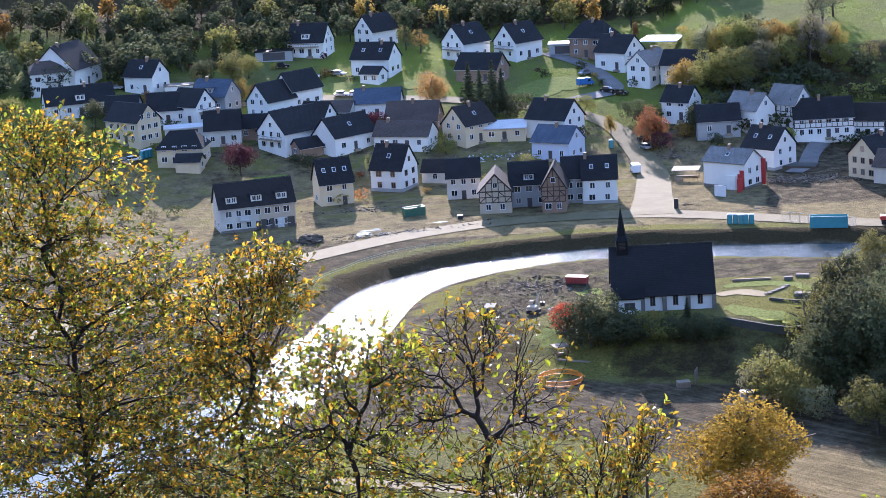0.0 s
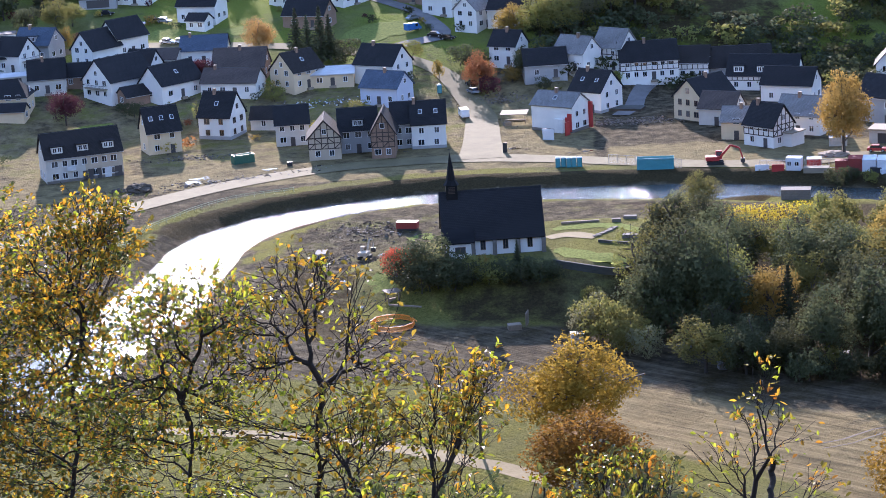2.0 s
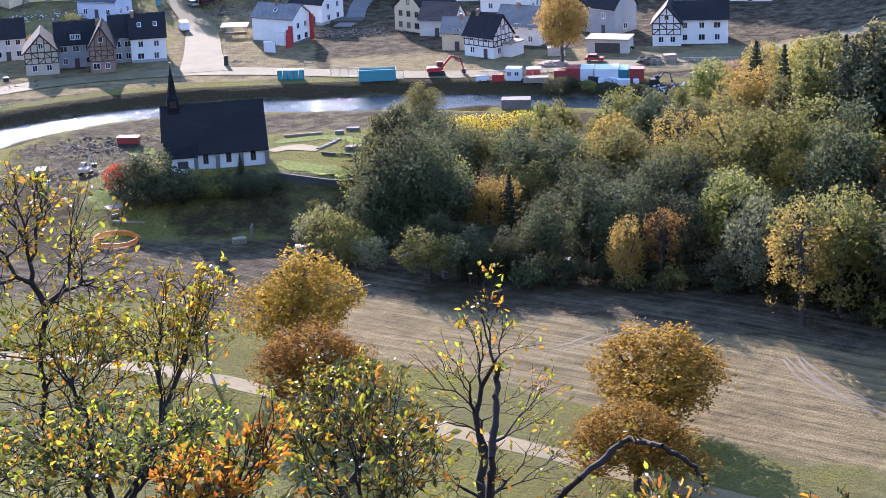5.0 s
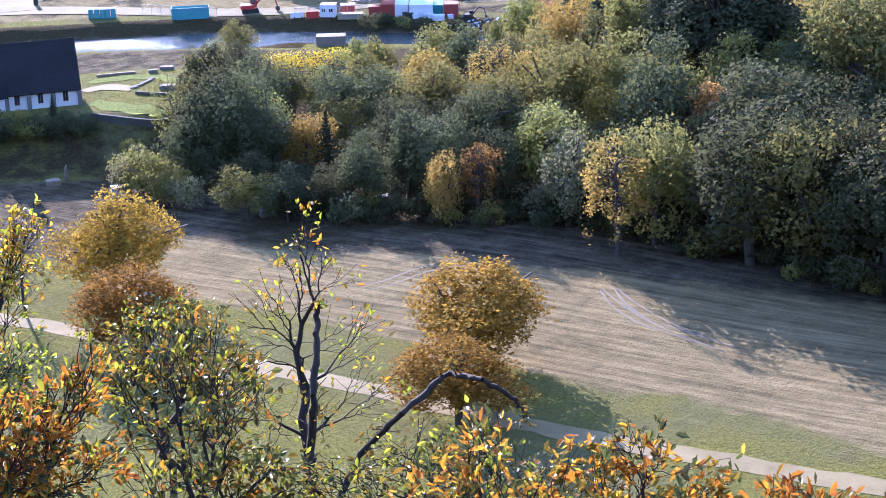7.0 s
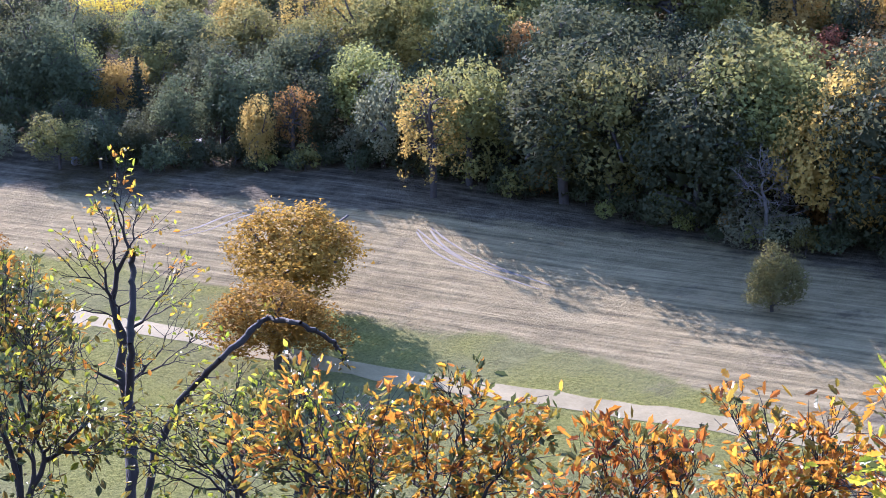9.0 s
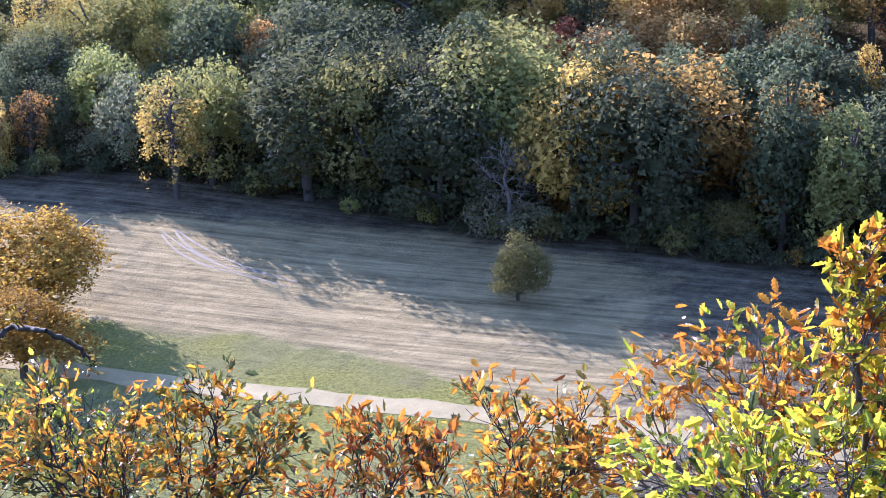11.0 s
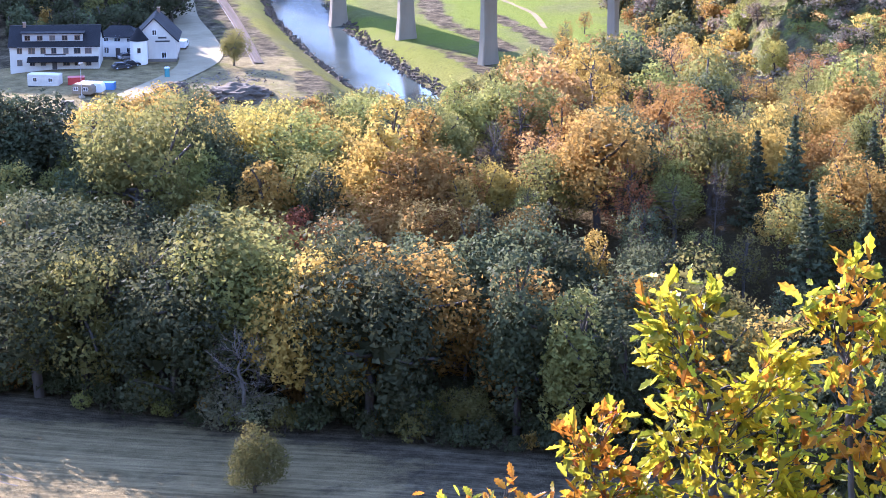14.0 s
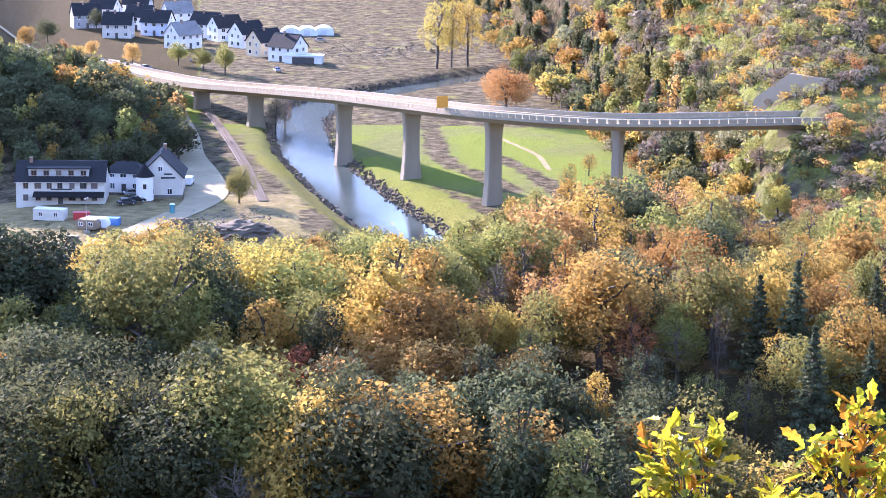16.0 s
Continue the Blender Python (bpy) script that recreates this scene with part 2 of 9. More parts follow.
def rounded(line):
    """The line with its corners cut once."""
    p = np.array(line, float)
    q = np.stack([0.75 * p[:-1] + 0.25 * p[1:], 0.25 * p[:-1] + 0.75 * p[1:]], 1).reshape(-1, p.shape[1])
    return [tuple(v) for v in np.vstack([p[:1], q, p[-1:]])]


def line_distance(x, y, line):
    """Distance from a polyline, and the half width at its nearest point."""
    best = np.full(np.shape(x), 1e9)
    wide = np.zeros(np.shape(x))
    for (ax, ay, aw), (bx, by, bw) in zip(line, line[1:]):
        dx, dy = bx - ax, by - ay
        s = np.clip(((x - ax) * dx + (y - ay) * dy) / (dx * dx + dy * dy), 0, 1)
        d = np.hypot(x - ax - s * dx, y - ay - s * dy)
        wide = np.where(d < best, aw + s * (bw - aw), wide)
        best = np.minimum(best, d)
    return best, wide


RIVER = rounded(RIVER)


def water_level(x, y):
    return -2.2 + 7.5 * step(200, 330, x)


def ground(x, y):
    x, y = np.asarray(x, float), np.asarray(y, float)
    r, a = np.hypot(x, y), np.degrees(np.arctan2(x, y))
    # valley floor, higher upstream
    z = 7.2 * step(380, 470, r) * step(20, 27, a) * step(60, 50, a)
    # slope behind the village, then the wooded hill
    foot = np.interp(a, [-40, -14, 4, 10, 14, 20, 25, 28.6, 30.5], [500, 515, 522, 540, 560, 555, 515, 520, 900])
    steep = np.interp(a, [-14, 5, 6.5, 8, 13, 26], [0.2, 0.2, 0.26, 0.56, 0.56, 0.55])
    wood = np.interp(a, [-14, 2, 8, 12], [640, 690, 680, 900])
    s = np.maximum(r - foot, 0)
    hill = steep * s * s / (s + 14) + 0.62 * np.maximum(r - wood, 0)
    cap = np.interp(a, [-14, -8, 0, 6, 9, 18, 24, 27, 28.5, 30], [42, 33, 28, 28, 40, 26, 20, 15, 10, 5])
    hill = cap * np.tanh(hill / cap)
    # the slope beside the village breaks off into a gentle upper field
    brk = step(6, 8, a) * step(15, 12, a)
    hill = hill + brk * (np.minimum(hill, 20 + 0.1 * (hill - 20)) - hill)
    z = z + hill * step(31, 27.5, a) * np.where(a > 24, 1 - step(24, 26.5, a) * step(590, 640, r), 1)
    z = z + 0.1 * np.maximum(r - 600, 0) * brk * step(1200, 1000, r)
    # the hill goes on steeply above the wood, unseen; added to shade it
    z = z + 60 * (1 - np.exp(-np.maximum(r - 705, 0) * 0.0085)) * step(7, 4, a) * step(-120, -60, a)
    # unseen height beside the village, added to cast shade over the side valley
    z = z + 60 * step(585, 650, r) * step(730, 665, r) * step(15, 18, a) * step(22.8, 21.2, a)
    # hill across the bridge
    foot = np.interp(a, [30, 36, 37.5, 39, 41, 43, 44.4, 45.4, 47, 50, 60], [1400, 1300, 930, 740, 610, 515, 455, 416, 392, 372, 350])
    s = np.maximum(r - foot, 0)
    z = z + 72 * np.tanh(0.46 * s * s / (s + 30) / 72) * step(29, 33, a)
    rock = step(41.5, 43.5, a) * step(foot + 20, foot + 60, r)
    z = z + rock * (1.6 * np.sin(x * 0.11 + 2 * np.sin(y * 0.05)) * np.sin(y * 0.07 + 1) + 0.8 * np.sin(y * 0.23 + x * 0.17 + 2 * np.sin(x * 0.09)))
    # unseen far hills close the side valley, added to darken the river's reflection
    z = z + 210 * step(1020, 1600, r) * step(26, 31, a) * step(100, 75, a)
    # wooded spur between the meadow and the river
    high = np.interp(a, [11, 14, 18, 23, 28, 36, 42, 46, 50, 60], [0, 1, 4, 9, 13, 14, 16, 18, 22, 30])
    front = np.interp(a, [12, 20, 30, 40, 50], [308, 300, 270, 256, 245])
    z = z + high * step(front + 6, front + 66, r) * step(436, 380, r)
    # church mound
    d = np.hypot((x - 50) / 1.6, y - 371)
    z = z + 5.6 * step(29, 14, d)
    # meadow: slightly uneven
    z = z + 0.5 * np.sin(x * 0.05 + 1) * np.sin(y * 0.043) * step(150, 190, r) * step(430, 400, r)
    # river bed
    d, w = line_distance(x, y, RIVER)
    level = water_level(x, y)
    bank = np.where((np.hypot(x - 42, y - 385) < 64) | (x < -28) & (y > 330), 0.2, 0.5)
    z = np.where(d < w + 16, np.minimum(z, level - 0.6 + np.maximum(d - w, 0) * bank + np.maximum(d - w - 9, 0) * 0.4), z)
    # the hillside the camera stands on
    d = 0.309 * x + 0.951 * y
    near = np.where(d > 0, 98.3 - 0.62 * d, np.minimum(98.3 - 0.5 * d, 170))
    # spoil and ruts left by the diggers on the river bend
    churn = step(-1, 1.5, a) * step(6.2, 4.6, a) * step(352, 362, r) * step(426, 418, r)
    z = z + churn * 0.17 * (np.sin(1.15 * x + 0.6 * y) + np.sin(0.75 * y - 1.0 * x + 1) * np.sin(0.33 * x + 0.41 * y) + np.sin(1.7 * x - 0.45 * y + 2) * np.sin(0.27 * y))
    return np.maximum(z, near)


def gz(x, y):
    return float(ground(x, y))


# ---------------------------------------------------------------- builders
def mesh_object(name, verts, faces, mats, parent=None, label="", index=None, smooth=False):
    me = bpy.data.meshes.new(name)
    me.from_pydata([tuple(v) for v in verts], [], [tuple(f) for f in faces])
    for m in mats if isinstance(mats, (list, tuple)) else [mats]:
        me.materials.append(m)
    if index is not None:
        me.polygons.foreach_set("material_index", np.asarray(index, dtype=np.int32))
    if smooth:
        me.shade_smooth()
    me.update()
    ob = new(name, me)
    if parent is not None:
        ob.parent = parent
    if label:
        ob["label"] = label
    return ob


def part(name, bm, material, parent, label="", smooth=False):
    """Link a bmesh as one mesh object under a thing or a part."""
    me = bpy.data.meshes.new(name)
    bm.to_mesh(me)
    bm.free()
    me.materials.append(material)
    if smooth:
        me.shade_smooth()
    ob = new(name, me)
    ob.parent = parent
    if label:
        ob["label"] = label
    return ob


def thing(name, m, label, category, group="", kind=""):
    ob = new(name)
    ob.empty_display_size = 0.2
    ob.matrix_basis = m
    return tagged(ob, label, category, group, kind)


def box(bm, x0, x1, y0, y1, z0, z1, bevel=0.0, m=None):
    c = bmesh.ops.create_cube(bm, size=1.0, matrix=Matrix.Translation(((x0 + x1) / 2, (y0 + y1) / 2, (z0 + z1) / 2)) @ Matrix.Diagonal((x1 - x0, y1 - y0, z1 - z0, 1)))
    if bevel:
        ed = {e for v in c["verts"] for e in v.link_edges}
        c = bmesh.ops.bevel(bm, geom=list(ed), offset=bevel, segments=2, affect="EDGES")
    if m is not None:
        bmesh.ops.transform(bm, matrix=m, verts=list({v for v in c["verts"]}))
    return bm


def boxes(*items, bevel=0.0):
    bm = bmesh.new()
    for it in items:
        box(bm, *it, bevel=bevel)
    return bm


def tube(bm, a, b, ra, rb, sides=8):
    a, b = Vector(a), Vector(b)
    m = Matrix.Translation((a + b) / 2) @ (b - a).to_track_quat("Z", "Y").to_matrix().to_4x4()
    bmesh.ops.create_cone(bm, cap_ends=True, segments=sides, radius1=ra, radius2=rb, depth=(b - a).length, matrix=m)
    return bm


def prism(bm, outline, y0, y1):
    """Extrude an outline in x and z from y0 to y1."""
    f = [bm.verts.new((x, y0, z)) for x, z in outline]
    k = [bm.verts.new((x, y1, z)) for x, z in outline]
    bm.faces.new(f)
    bm.faces.new(k[::-1])
    for i in range(len(f)):
        j = (i + 1) % len(f)
        bm.faces.new((f[j], f[i], k[i], k[j]))
    return bm


# ---------------------------------------------------------------- ground, river, roads
def cover(x, y):
    """How much grass, dry dust and leaf litter lies on the ground; litter also deepens shade."""
    r, a = np.hypot(x, y), np.degrees(np.arctan2(x, y))
    grass = np.zeros(np.shape(x))
    # meadow below the viewpoint, up to the churned strip
    edge = np.interp(a, [-12, 0, 3.5, 6.5, 8, 11, 15.5, 20, 24, 28, 31, 33, 50], [318, 318, 312, 299, 288, 275, 259, 244, 238, 228, 220, 208, 200])
    grass = np.maximum(grass, step(edge + 4, edge - 4, r) * step(37, 31, a) * 0.85)
    # church lawn and terraces
    grass = np.maximum(grass, step(34, 26, np.hypot((x - 52) / 1.6, y - 366)))
    grass = np.maximum(grass, step(14, 6, np.hypot((x - 75) / 1.2, y - 378)))
    grass = np.maximum(grass, step(1.2, 0.8, np.hypot((x - 18.8) / 3.2, (y - 375) / 11)))
    # river banks, gravel bend, village lawns, slopes behind
    d, w = line_distance(x, y, RIVER)
    outer = (r > 400) & (a < 22)
    grass = np.maximum(grass, np.where(outer, step(w + 3, w + 6, d) * step(w + 15, w + 11, d) * 0.75, 0))
    grass = np.maximum(grass, np.where((r < 425) & (r > 385) & (a < 12) & (a > -2), 0.36, 0))
    grass = np.maximum(grass, np.where((r > 490) & (a < 6.5), 0.4 + 0.4 * step(545, 590, r), 0))
    grass = np.maximum(grass, np.where((r > 560) & (a >= 6.5) & (a < 27), 0.9, 0))
    # meadow under the bridge
    grass = np.maximum(grass, np.where((a > 28) & (r > 425) & (a < 43), 0.3 + 0.55 * step(300, 312, x), 0))
    grass = np.maximum(grass, np.where((a > 30) & (r > 440), step(w + 2, w + 4, d) * step(w + 13, w + 10, d) * 0.8, 0))
    for line in ([(364.2, 497.0, 2.2), (350.7, 476.0, 2.2), (335.0, 451.5, 2.2), (325.1, 431.9, 2.2), (322.8, 417.2, 2.2), (317.3, 397.8, 2.2)], [(344.2, 437.0, 1.8), (337.8, 418.6, 1.8), (331.9, 403.8, 1.8), (323.6, 386.6, 1.8)]):
        off, half = line_distance(x, y, line)
        grass = grass * (1 - 0.75 * step(half + 2.5, half, off))
    grass = np.where((a > 30) & (r > 610), 0.27, grass)
    dust = np.zeros(np.shape(x))
    dust = np.maximum(dust, step(18, 10, np.abs(r - 470)) * np.where((a > 9) & (a < 22), 0.75, 0))
    dust = np.maximum(dust, np.where((a < 9) & (r > 462), 0.62 * step(585, 545, r), 0))
    dust = np.maximum(dust, step(33, 22, np.abs(r - np.interp(a, [2, 8, 14, 20, 30, 36], [300, 284, 269, 258, 245, 231]))) * 0.75 * step(5, 9, a) * step(40, 33, a))
    dust = np.maximum(dust, np.where((a > 24) & (a < 33) & (r > 405) & (r < 500), 0.7, 0))
    dust = np.maximum(dust, np.where((a > 30) & (r > 610), 0.3, 0))
    front = np.interp(a, [12, 20, 30, 40, 50], [308, 300, 270, 256, 245])
    litter = step(front + 2, front + 12, r) * step(425, 410, r) * step(11, 14, a)
    litter = np.maximum(litter, step(165, 150, 0.309 * x + 0.951 * y))
    litter = np.maximum(litter, np.where(a < 30, step(655, 690, r), 0) * np.where((a > 8.5) & (a < 14), 0, 1))
    grass = np.maximum(grass, np.where((a > 42) & (r > 400), 0.5, 0))
    foot = np.interp(a, [36, 37.5, 39, 41, 43, 45, 47, 50, 60], [1300, 930, 740, 610, 515, 445, 396, 372, 350])
    litter = np.maximum(litter, np.where(a > 36, step(foot - 10, foot + 20, r) * np.interp(a, [38, 43], [0.7, 0.3]), 0))
    dust = np.maximum(dust, np.where((a > 42) & (r > 400), 0.35, 0))
    # scrubby slope beside the village, its shade deepened with the litter colour
    litter = np.maximum(litter, 0.6 * step(6.5, 8, a) * step(15, 13, a) * step(548, 558, r) * step(612, 598, r))
    # church shadow painted onto the lawn below the mound with litter
    litter = np.maximum(litter, 0.5 * step(364, 356, y) * step(24, 30, x) * step(80, 70, x) * step(326, 334, y))
    # dark growth on the steep outer bank of the bend
    litter = np.maximum(litter, np.where(outer & (r > 425), 0.85 * step(w + 0.5, w + 2.5, d) * step(w + 9, w + 6.5, d), 0))
    # freshly dug dark earth beside the church, flood mud on the river bend
    litter = np.maximum(litter, 0.62 * step(1.25, 0.75, np.hypot((x - 7) / 8, (y - 362) / 28)) * step(17.5, 15, x))
    litter = np.maximum(litter, 0.5 * step(1.2, 0.7, np.hypot((x - 78) / 22, (y - 300) / 16)))
    return grass, dust, litter


def build_ground():
    az = np.radians(np.concatenate([np.arange(-180, -24, 6.0), np.arange(-24, -13, 1.0), np.arange(-13, 50.01, 0.25), np.arange(51, 60, 1.0), np.arange(60, 180, 6.0)]))
    rr = np.concatenate([[0.5], np.arange(4, 160, 6.0), np.arange(160, 200, 3.0), np.arange(200, 560, 1.6), np.arange(560, 760, 3.0), np.arange(760, 1200, 14.0), [1250, 1400, 1700, 2200, 3000, 4500]])
    A, R = np.meshgrid(az, rr)
    X, Y = np.sin(A) * R, np.cos(A) * R
    Z = ground(X, Y)
    n, k = len(az), len(rr)
    verts = np.stack([X, Y, Z], -1).reshape(-1, 3)
    i = np.arange(k - 1)[:, None] * n
    j = np.arange(n)[None, :]
    j2 = (j + 1) % n
    faces = np.stack([i + j, i + j2, i + n + j2, i + n + j], -1).reshape(-1, 4)[:, ::-1]
    me = bpy.data.meshes.new("ground")
    me.from_pydata(verts.tolist() + [(0, 0, gz(0, 0))], [], faces.tolist() + [(len(verts), int(b), int(a)) for a, b in zip(j[0], j2[0])])
    g, d, l = cover(np.append(verts[:, 0], 0), np.append(verts[:, 1], 0))
    at = me.color_attributes.new("cover", "FLOAT_COLOR", "POINT")
    at.data.foreach_set("color", np.stack([g, d, l, np.ones_like(g)], -1).astype(np.float32).ravel())
    me.materials.append(MUD_GROUND)
    me.shade_smooth()
    return tagged(new("ground", me), "churned brown mud, grass and leaf litter of a valley floor", "ground", kind="structure")


def smooth_line(line, gap=3.0):
    """A Catmull-Rom line through the given rows, about gap metres a step."""
    p = np.array(line, float)
    q = np.vstack([2 * p[0] - p[1], p, 2 * p[-1] - p[-2]])
    out = []
    for k in range(1, len(q) - 2):
        n = max(2, int(np.hypot(*(q[k + 1] - q[k])[:2]) / gap))
        for s in np.arange(n) / n:
            out.append(0.5 * (2 * q[k] + (q[k + 1] - q[k - 1]) * s + (2 * q[k - 1] - 5 * q[k] + 4 * q[k + 1] - q[k + 2]) * s**2 + (3 * q[k] - q[k - 1] - 3 * q[k + 1] + q[k + 2]) * s**3))
    out.append(p[-1])
    return np.array(out)


def strip(name, line, material, height, across=5, level=None, rough=0.0, thick=0.0):
    """A ribbon along a line of x, y, half width, laid over the ground."""
    p = smooth_line(line)
    t = np.gradient(p[:, :2], axis=0)
    t /= np.linalg.norm(t, axis=1)[:, None]
    side = np.stack([-t[:, 1], t[:, 0]], -1)
    s = np.linspace(-1, 1, across)
    rng = np.random.default_rng(len(line))
    wob = 1 + rough * rng.normal(size=(len(p), across)) * (np.abs(s) > 0.9)
    xy = p[:, None, :2] + side[:, None, :] * (s[None, :] * p[:, 2:3] * wob)[..., None]
    z = (ground(xy[..., 0], xy[..., 1]) if level is None else level(xy[..., 0], xy[..., 1])) + height
    if thick:
        z[:, 0] -= thick
        z[:, -1] -= thick
    v = np.concatenate([xy, z[..., None]], -1).reshape(-1, 3)
    n = across
    f = [(i * n + j, i * n + j + 1, (i + 1) * n + j + 1, (i + 1) * n + j) for i in range(len(p) - 1) for j in range(n - 1)]
    f = [q[::-1] for q in f] if (np.cross(side[0], t[0]) > 0) else f
    ob = mesh_object(name, v, f, material, smooth=True)
    return ob


build_ground()
tagged(strip("water", [(x, y, w + 3.2) for x, y, w in RIVER], WATER, 0.0, 7, water_level), "shallow rippled river glittering in low sun", "river", kind="structure")
tagged(strip("road", [(-80, 395, 3.2), (-60, 418, 3.4), (-40, 440, 3.6), (-27, 452, 3.8), (-10, 465, 3.8), (10, 474, 3.8), (28, 476, 3.8), (47, 474, 4), (65, 466, 3.6), (84, 455, 3.6), (104, 447, 3.6), (130, 446, 4.5), (160, 444, 4.5), (200, 440, 4)], ROAD, 0.14, 7), "dusty pale riverside road", "road", kind="structure")
tagged(strip("road_branch", [(48, 473, 6), (49.5, 490, 4.6), (51.5, 508, 4.2), (53, 527, 3.8), (50.5, 546, 3.2), (46.5, 562, 2.8), (38, 573, 2.6), (26, 581, 2.6), (12, 588, 2.5), (-8, 594, 2.5), (-40, 598, 2.5), (-75, 590, 2.5)], ROAD, 0.2, 5), "pale dusty village street climbing the slope", "road", kind="structure")
tagged(strip("road_upper", [(30, 580, 2.4), (42, 586, 2.4), (50, 591, 2.6), (49, 602, 2.4), (44, 616, 2.2), (34, 632, 2)], ASPHALT, 0.22, 5), "narrow asphalt lane up the hill", "road", kind="structure")
tagged(strip("road_side", [(86, 512, 2.2), (91, 522, 2.4), (96, 538, 2.2), (108, 552, 2)], ASPHALT, 0.17, 5), "old village lane between houses", "road", kind="structure")
tagged(strip("path", [(-20, 300, 1.5), (5, 290, 1.6), (22, 278, 1.7), (33, 267, 1.8), (52, 245, 1.8), (66, 229, 1.8), (79, 214, 1.9), (89, 204, 1.9), (99, 194, 2), (112, 180, 2.1), (140, 150, 2)], TRACK, 0.04, 9, rough=0.1), "sandy farm track across the meadow", "path", kind="structure")
tagged(strip("road_valley", [(150, 392, 2.6), (190, 395, 3), (214, 401, 3.2), (239, 417, 3.6), (252.8, 432.5, 5.2), (263, 456, 6.6), (274, 483, 7), (289, 511, 6.6), (311, 555, 5.6), (329, 590, 4.8), (349, 640, 4), (352, 668, 4), (338, 690, 4), (310, 705, 4)], PALE_ROAD, 0.16, 7), "broad pale valley road", "road", kind="structure")


# brighter grass for strips: sunlight on the lawns put into the colour
def lawn_material():
    m = Mat("sunlit_lawn", 0.95, 0, 0.02)
    pos = m.coords(world=True)
    m.colour(m.ramp(m.noise(1.6, 6, 0.7, pos), (0.3, (0.088, 0.1, 0.027)), (0.5, (0.168, 0.19, 0.047)), (0.75, (0.265, 0.28, 0.08))))
    m.bump(m.noise(5.0, 4, 0.7, pos), 0.8, 0.15)
    return m.m


LAWN = lawn_material()
for rows in ([(-33, 603, 5), (-24, 606, 6.5), (-14, 606, 6)], [(-9, 606, 3), (-3, 608, 4), (3, 608, 3)], [(24, 590, 4), (33, 598, 7), (42, 601, 6)], [(128, 606, 8), (140, 604, 10), (160, 596, 9)], [(-52, 530, 2), (-45, 534, 3), (-38, 536, 2.5)]):
    tagged(strip("lawn", rows, LAWN, 0.1, 9, rough=0.08), "bright green sunlit grass", "grass", kind="structure")
tagged(strip("path_meadow", [(364.4, 463.1, 0.7), (359.6, 448.5, 0.7), (354.8, 434.6, 0.7), (343.2, 415.2, 0.7)], TRACK, 0.06, 5, rough=0.2), "sandy footpath across grass", "path", kind="structure")
# ---------------------------------------------------------------- houses
window_meshes = {}


def window(parent, x, y, z, w, h, face, frame_mat=None):
    """A window on the plane of a wall: a proud frame with its pane. face: turn of the outward direction, 0 is -y."""
    frame_mat = frame_mat or FRAME_WHITE
    key = (round(w, 2), round(h, 2), frame_mat.name)
    if key not in window_meshes:
        b = 0.09
        fb = boxes((-w / 2 - b, w / 2 + b, -0.07, 0.02, h / 2, h / 2 + b), (-w / 2 - b, w / 2 + b, -0.12, 0.02, -h / 2 - b, -h / 2), (-w / 2 - b, -w / 2, -0.07, 0.02, -h / 2, h / 2), (w / 2, w / 2 + b, -0.07, 0.02, -h / 2, h / 2), (-0.035, 0.035, -0.05, 0.02, -h / 2, h / 2))
        fm, pm = bpy.data.meshes.new("window"), bpy.data.meshes.new("pane")
        fb.to_mesh(fm)
        fb.free()
        pb = boxes((-w / 2, w / 2, -0.02, 0.01, -h / 2, h / 2))
        pb.to_mesh(pm)
        pb.free()
        fm.materials.append(frame_mat)
        pm.materials.append(GLASS)
        window_meshes[key] = fm, pm
    fm, pm = window_meshes[key]
    ob, pane = new("window", fm), new("pane", pm)
    ob.parent, pane.parent = parent, ob
    ob.matrix_basis = pose(x, y, z, 0, 0, face)
    return ob


def roof_slabs(L, W, eave, rise, over=0.45, thick=0.22, hip=0.0, side=0.35):
    """Two slopes with thickness, eaves and verge overhang, with a map along the courses."""
    me = bpy.data.meshes.new("roof")
    k = rise / (W / 2)
    yo, zo = W / 2 + over, eave - over * k
    top = eave + rise
    hl, rl = L / 2 + side, L / 2 + side - hip
    v, f, uv = [], [], []
    n = math.hypot(1, k)
    for s in (-1, 1):
        b = len(v)
        nx, nz = s * k / n * thick, thick / n
        lo = [(-hl, s * yo, zo), (hl, s * yo, zo), (rl, 0, top), (-rl, 0, top)]
        v += lo + [(x, y + nx, z + nz) for x, y, z in lo[:2]] + [(x, 0, top + thick * n) for x in (rl, -rl)]
        f += [(b + 4, b + 5, b + 6, b + 7), (b + 3, b + 2, b + 1, b), (b, b + 1, b + 5, b + 4), (b + 1, b + 2, b + 6, b + 5), (b + 3, b, b + 4, b + 7)]
    if hip:
        for s in (-1, 1):
            b = len(v)
            v += [(s * hl, -yo, zo + 0.1), (s * hl, yo, zo + 0.1), (s * rl, 0, top + thick * n)]
            f += [(b, b + 1, b + 2)]
    # ridge cap
    b = len(v)
    zt = top + thick * n
    for x in (-rl - 0.02, rl + 0.02):
        v += [(x, -0.16, zt - 0.1), (x, 0, zt + 0.07), (x, 0.16, zt - 0.1)]
    f += [(b, b + 1, b + 4, b + 3), (b + 1, b + 2, b + 5, b + 4), (b, b + 2, b + 1), (b + 3, b + 4, b + 5)]
    me.from_pydata(v, [], f)
    lay = me.uv_layers.new(name="UVMap")
    for lp in me.loops:
        p = v[lp.vertex_index]
        lay.data[lp.index].uv = (p[0], p[1] * n)
    return me


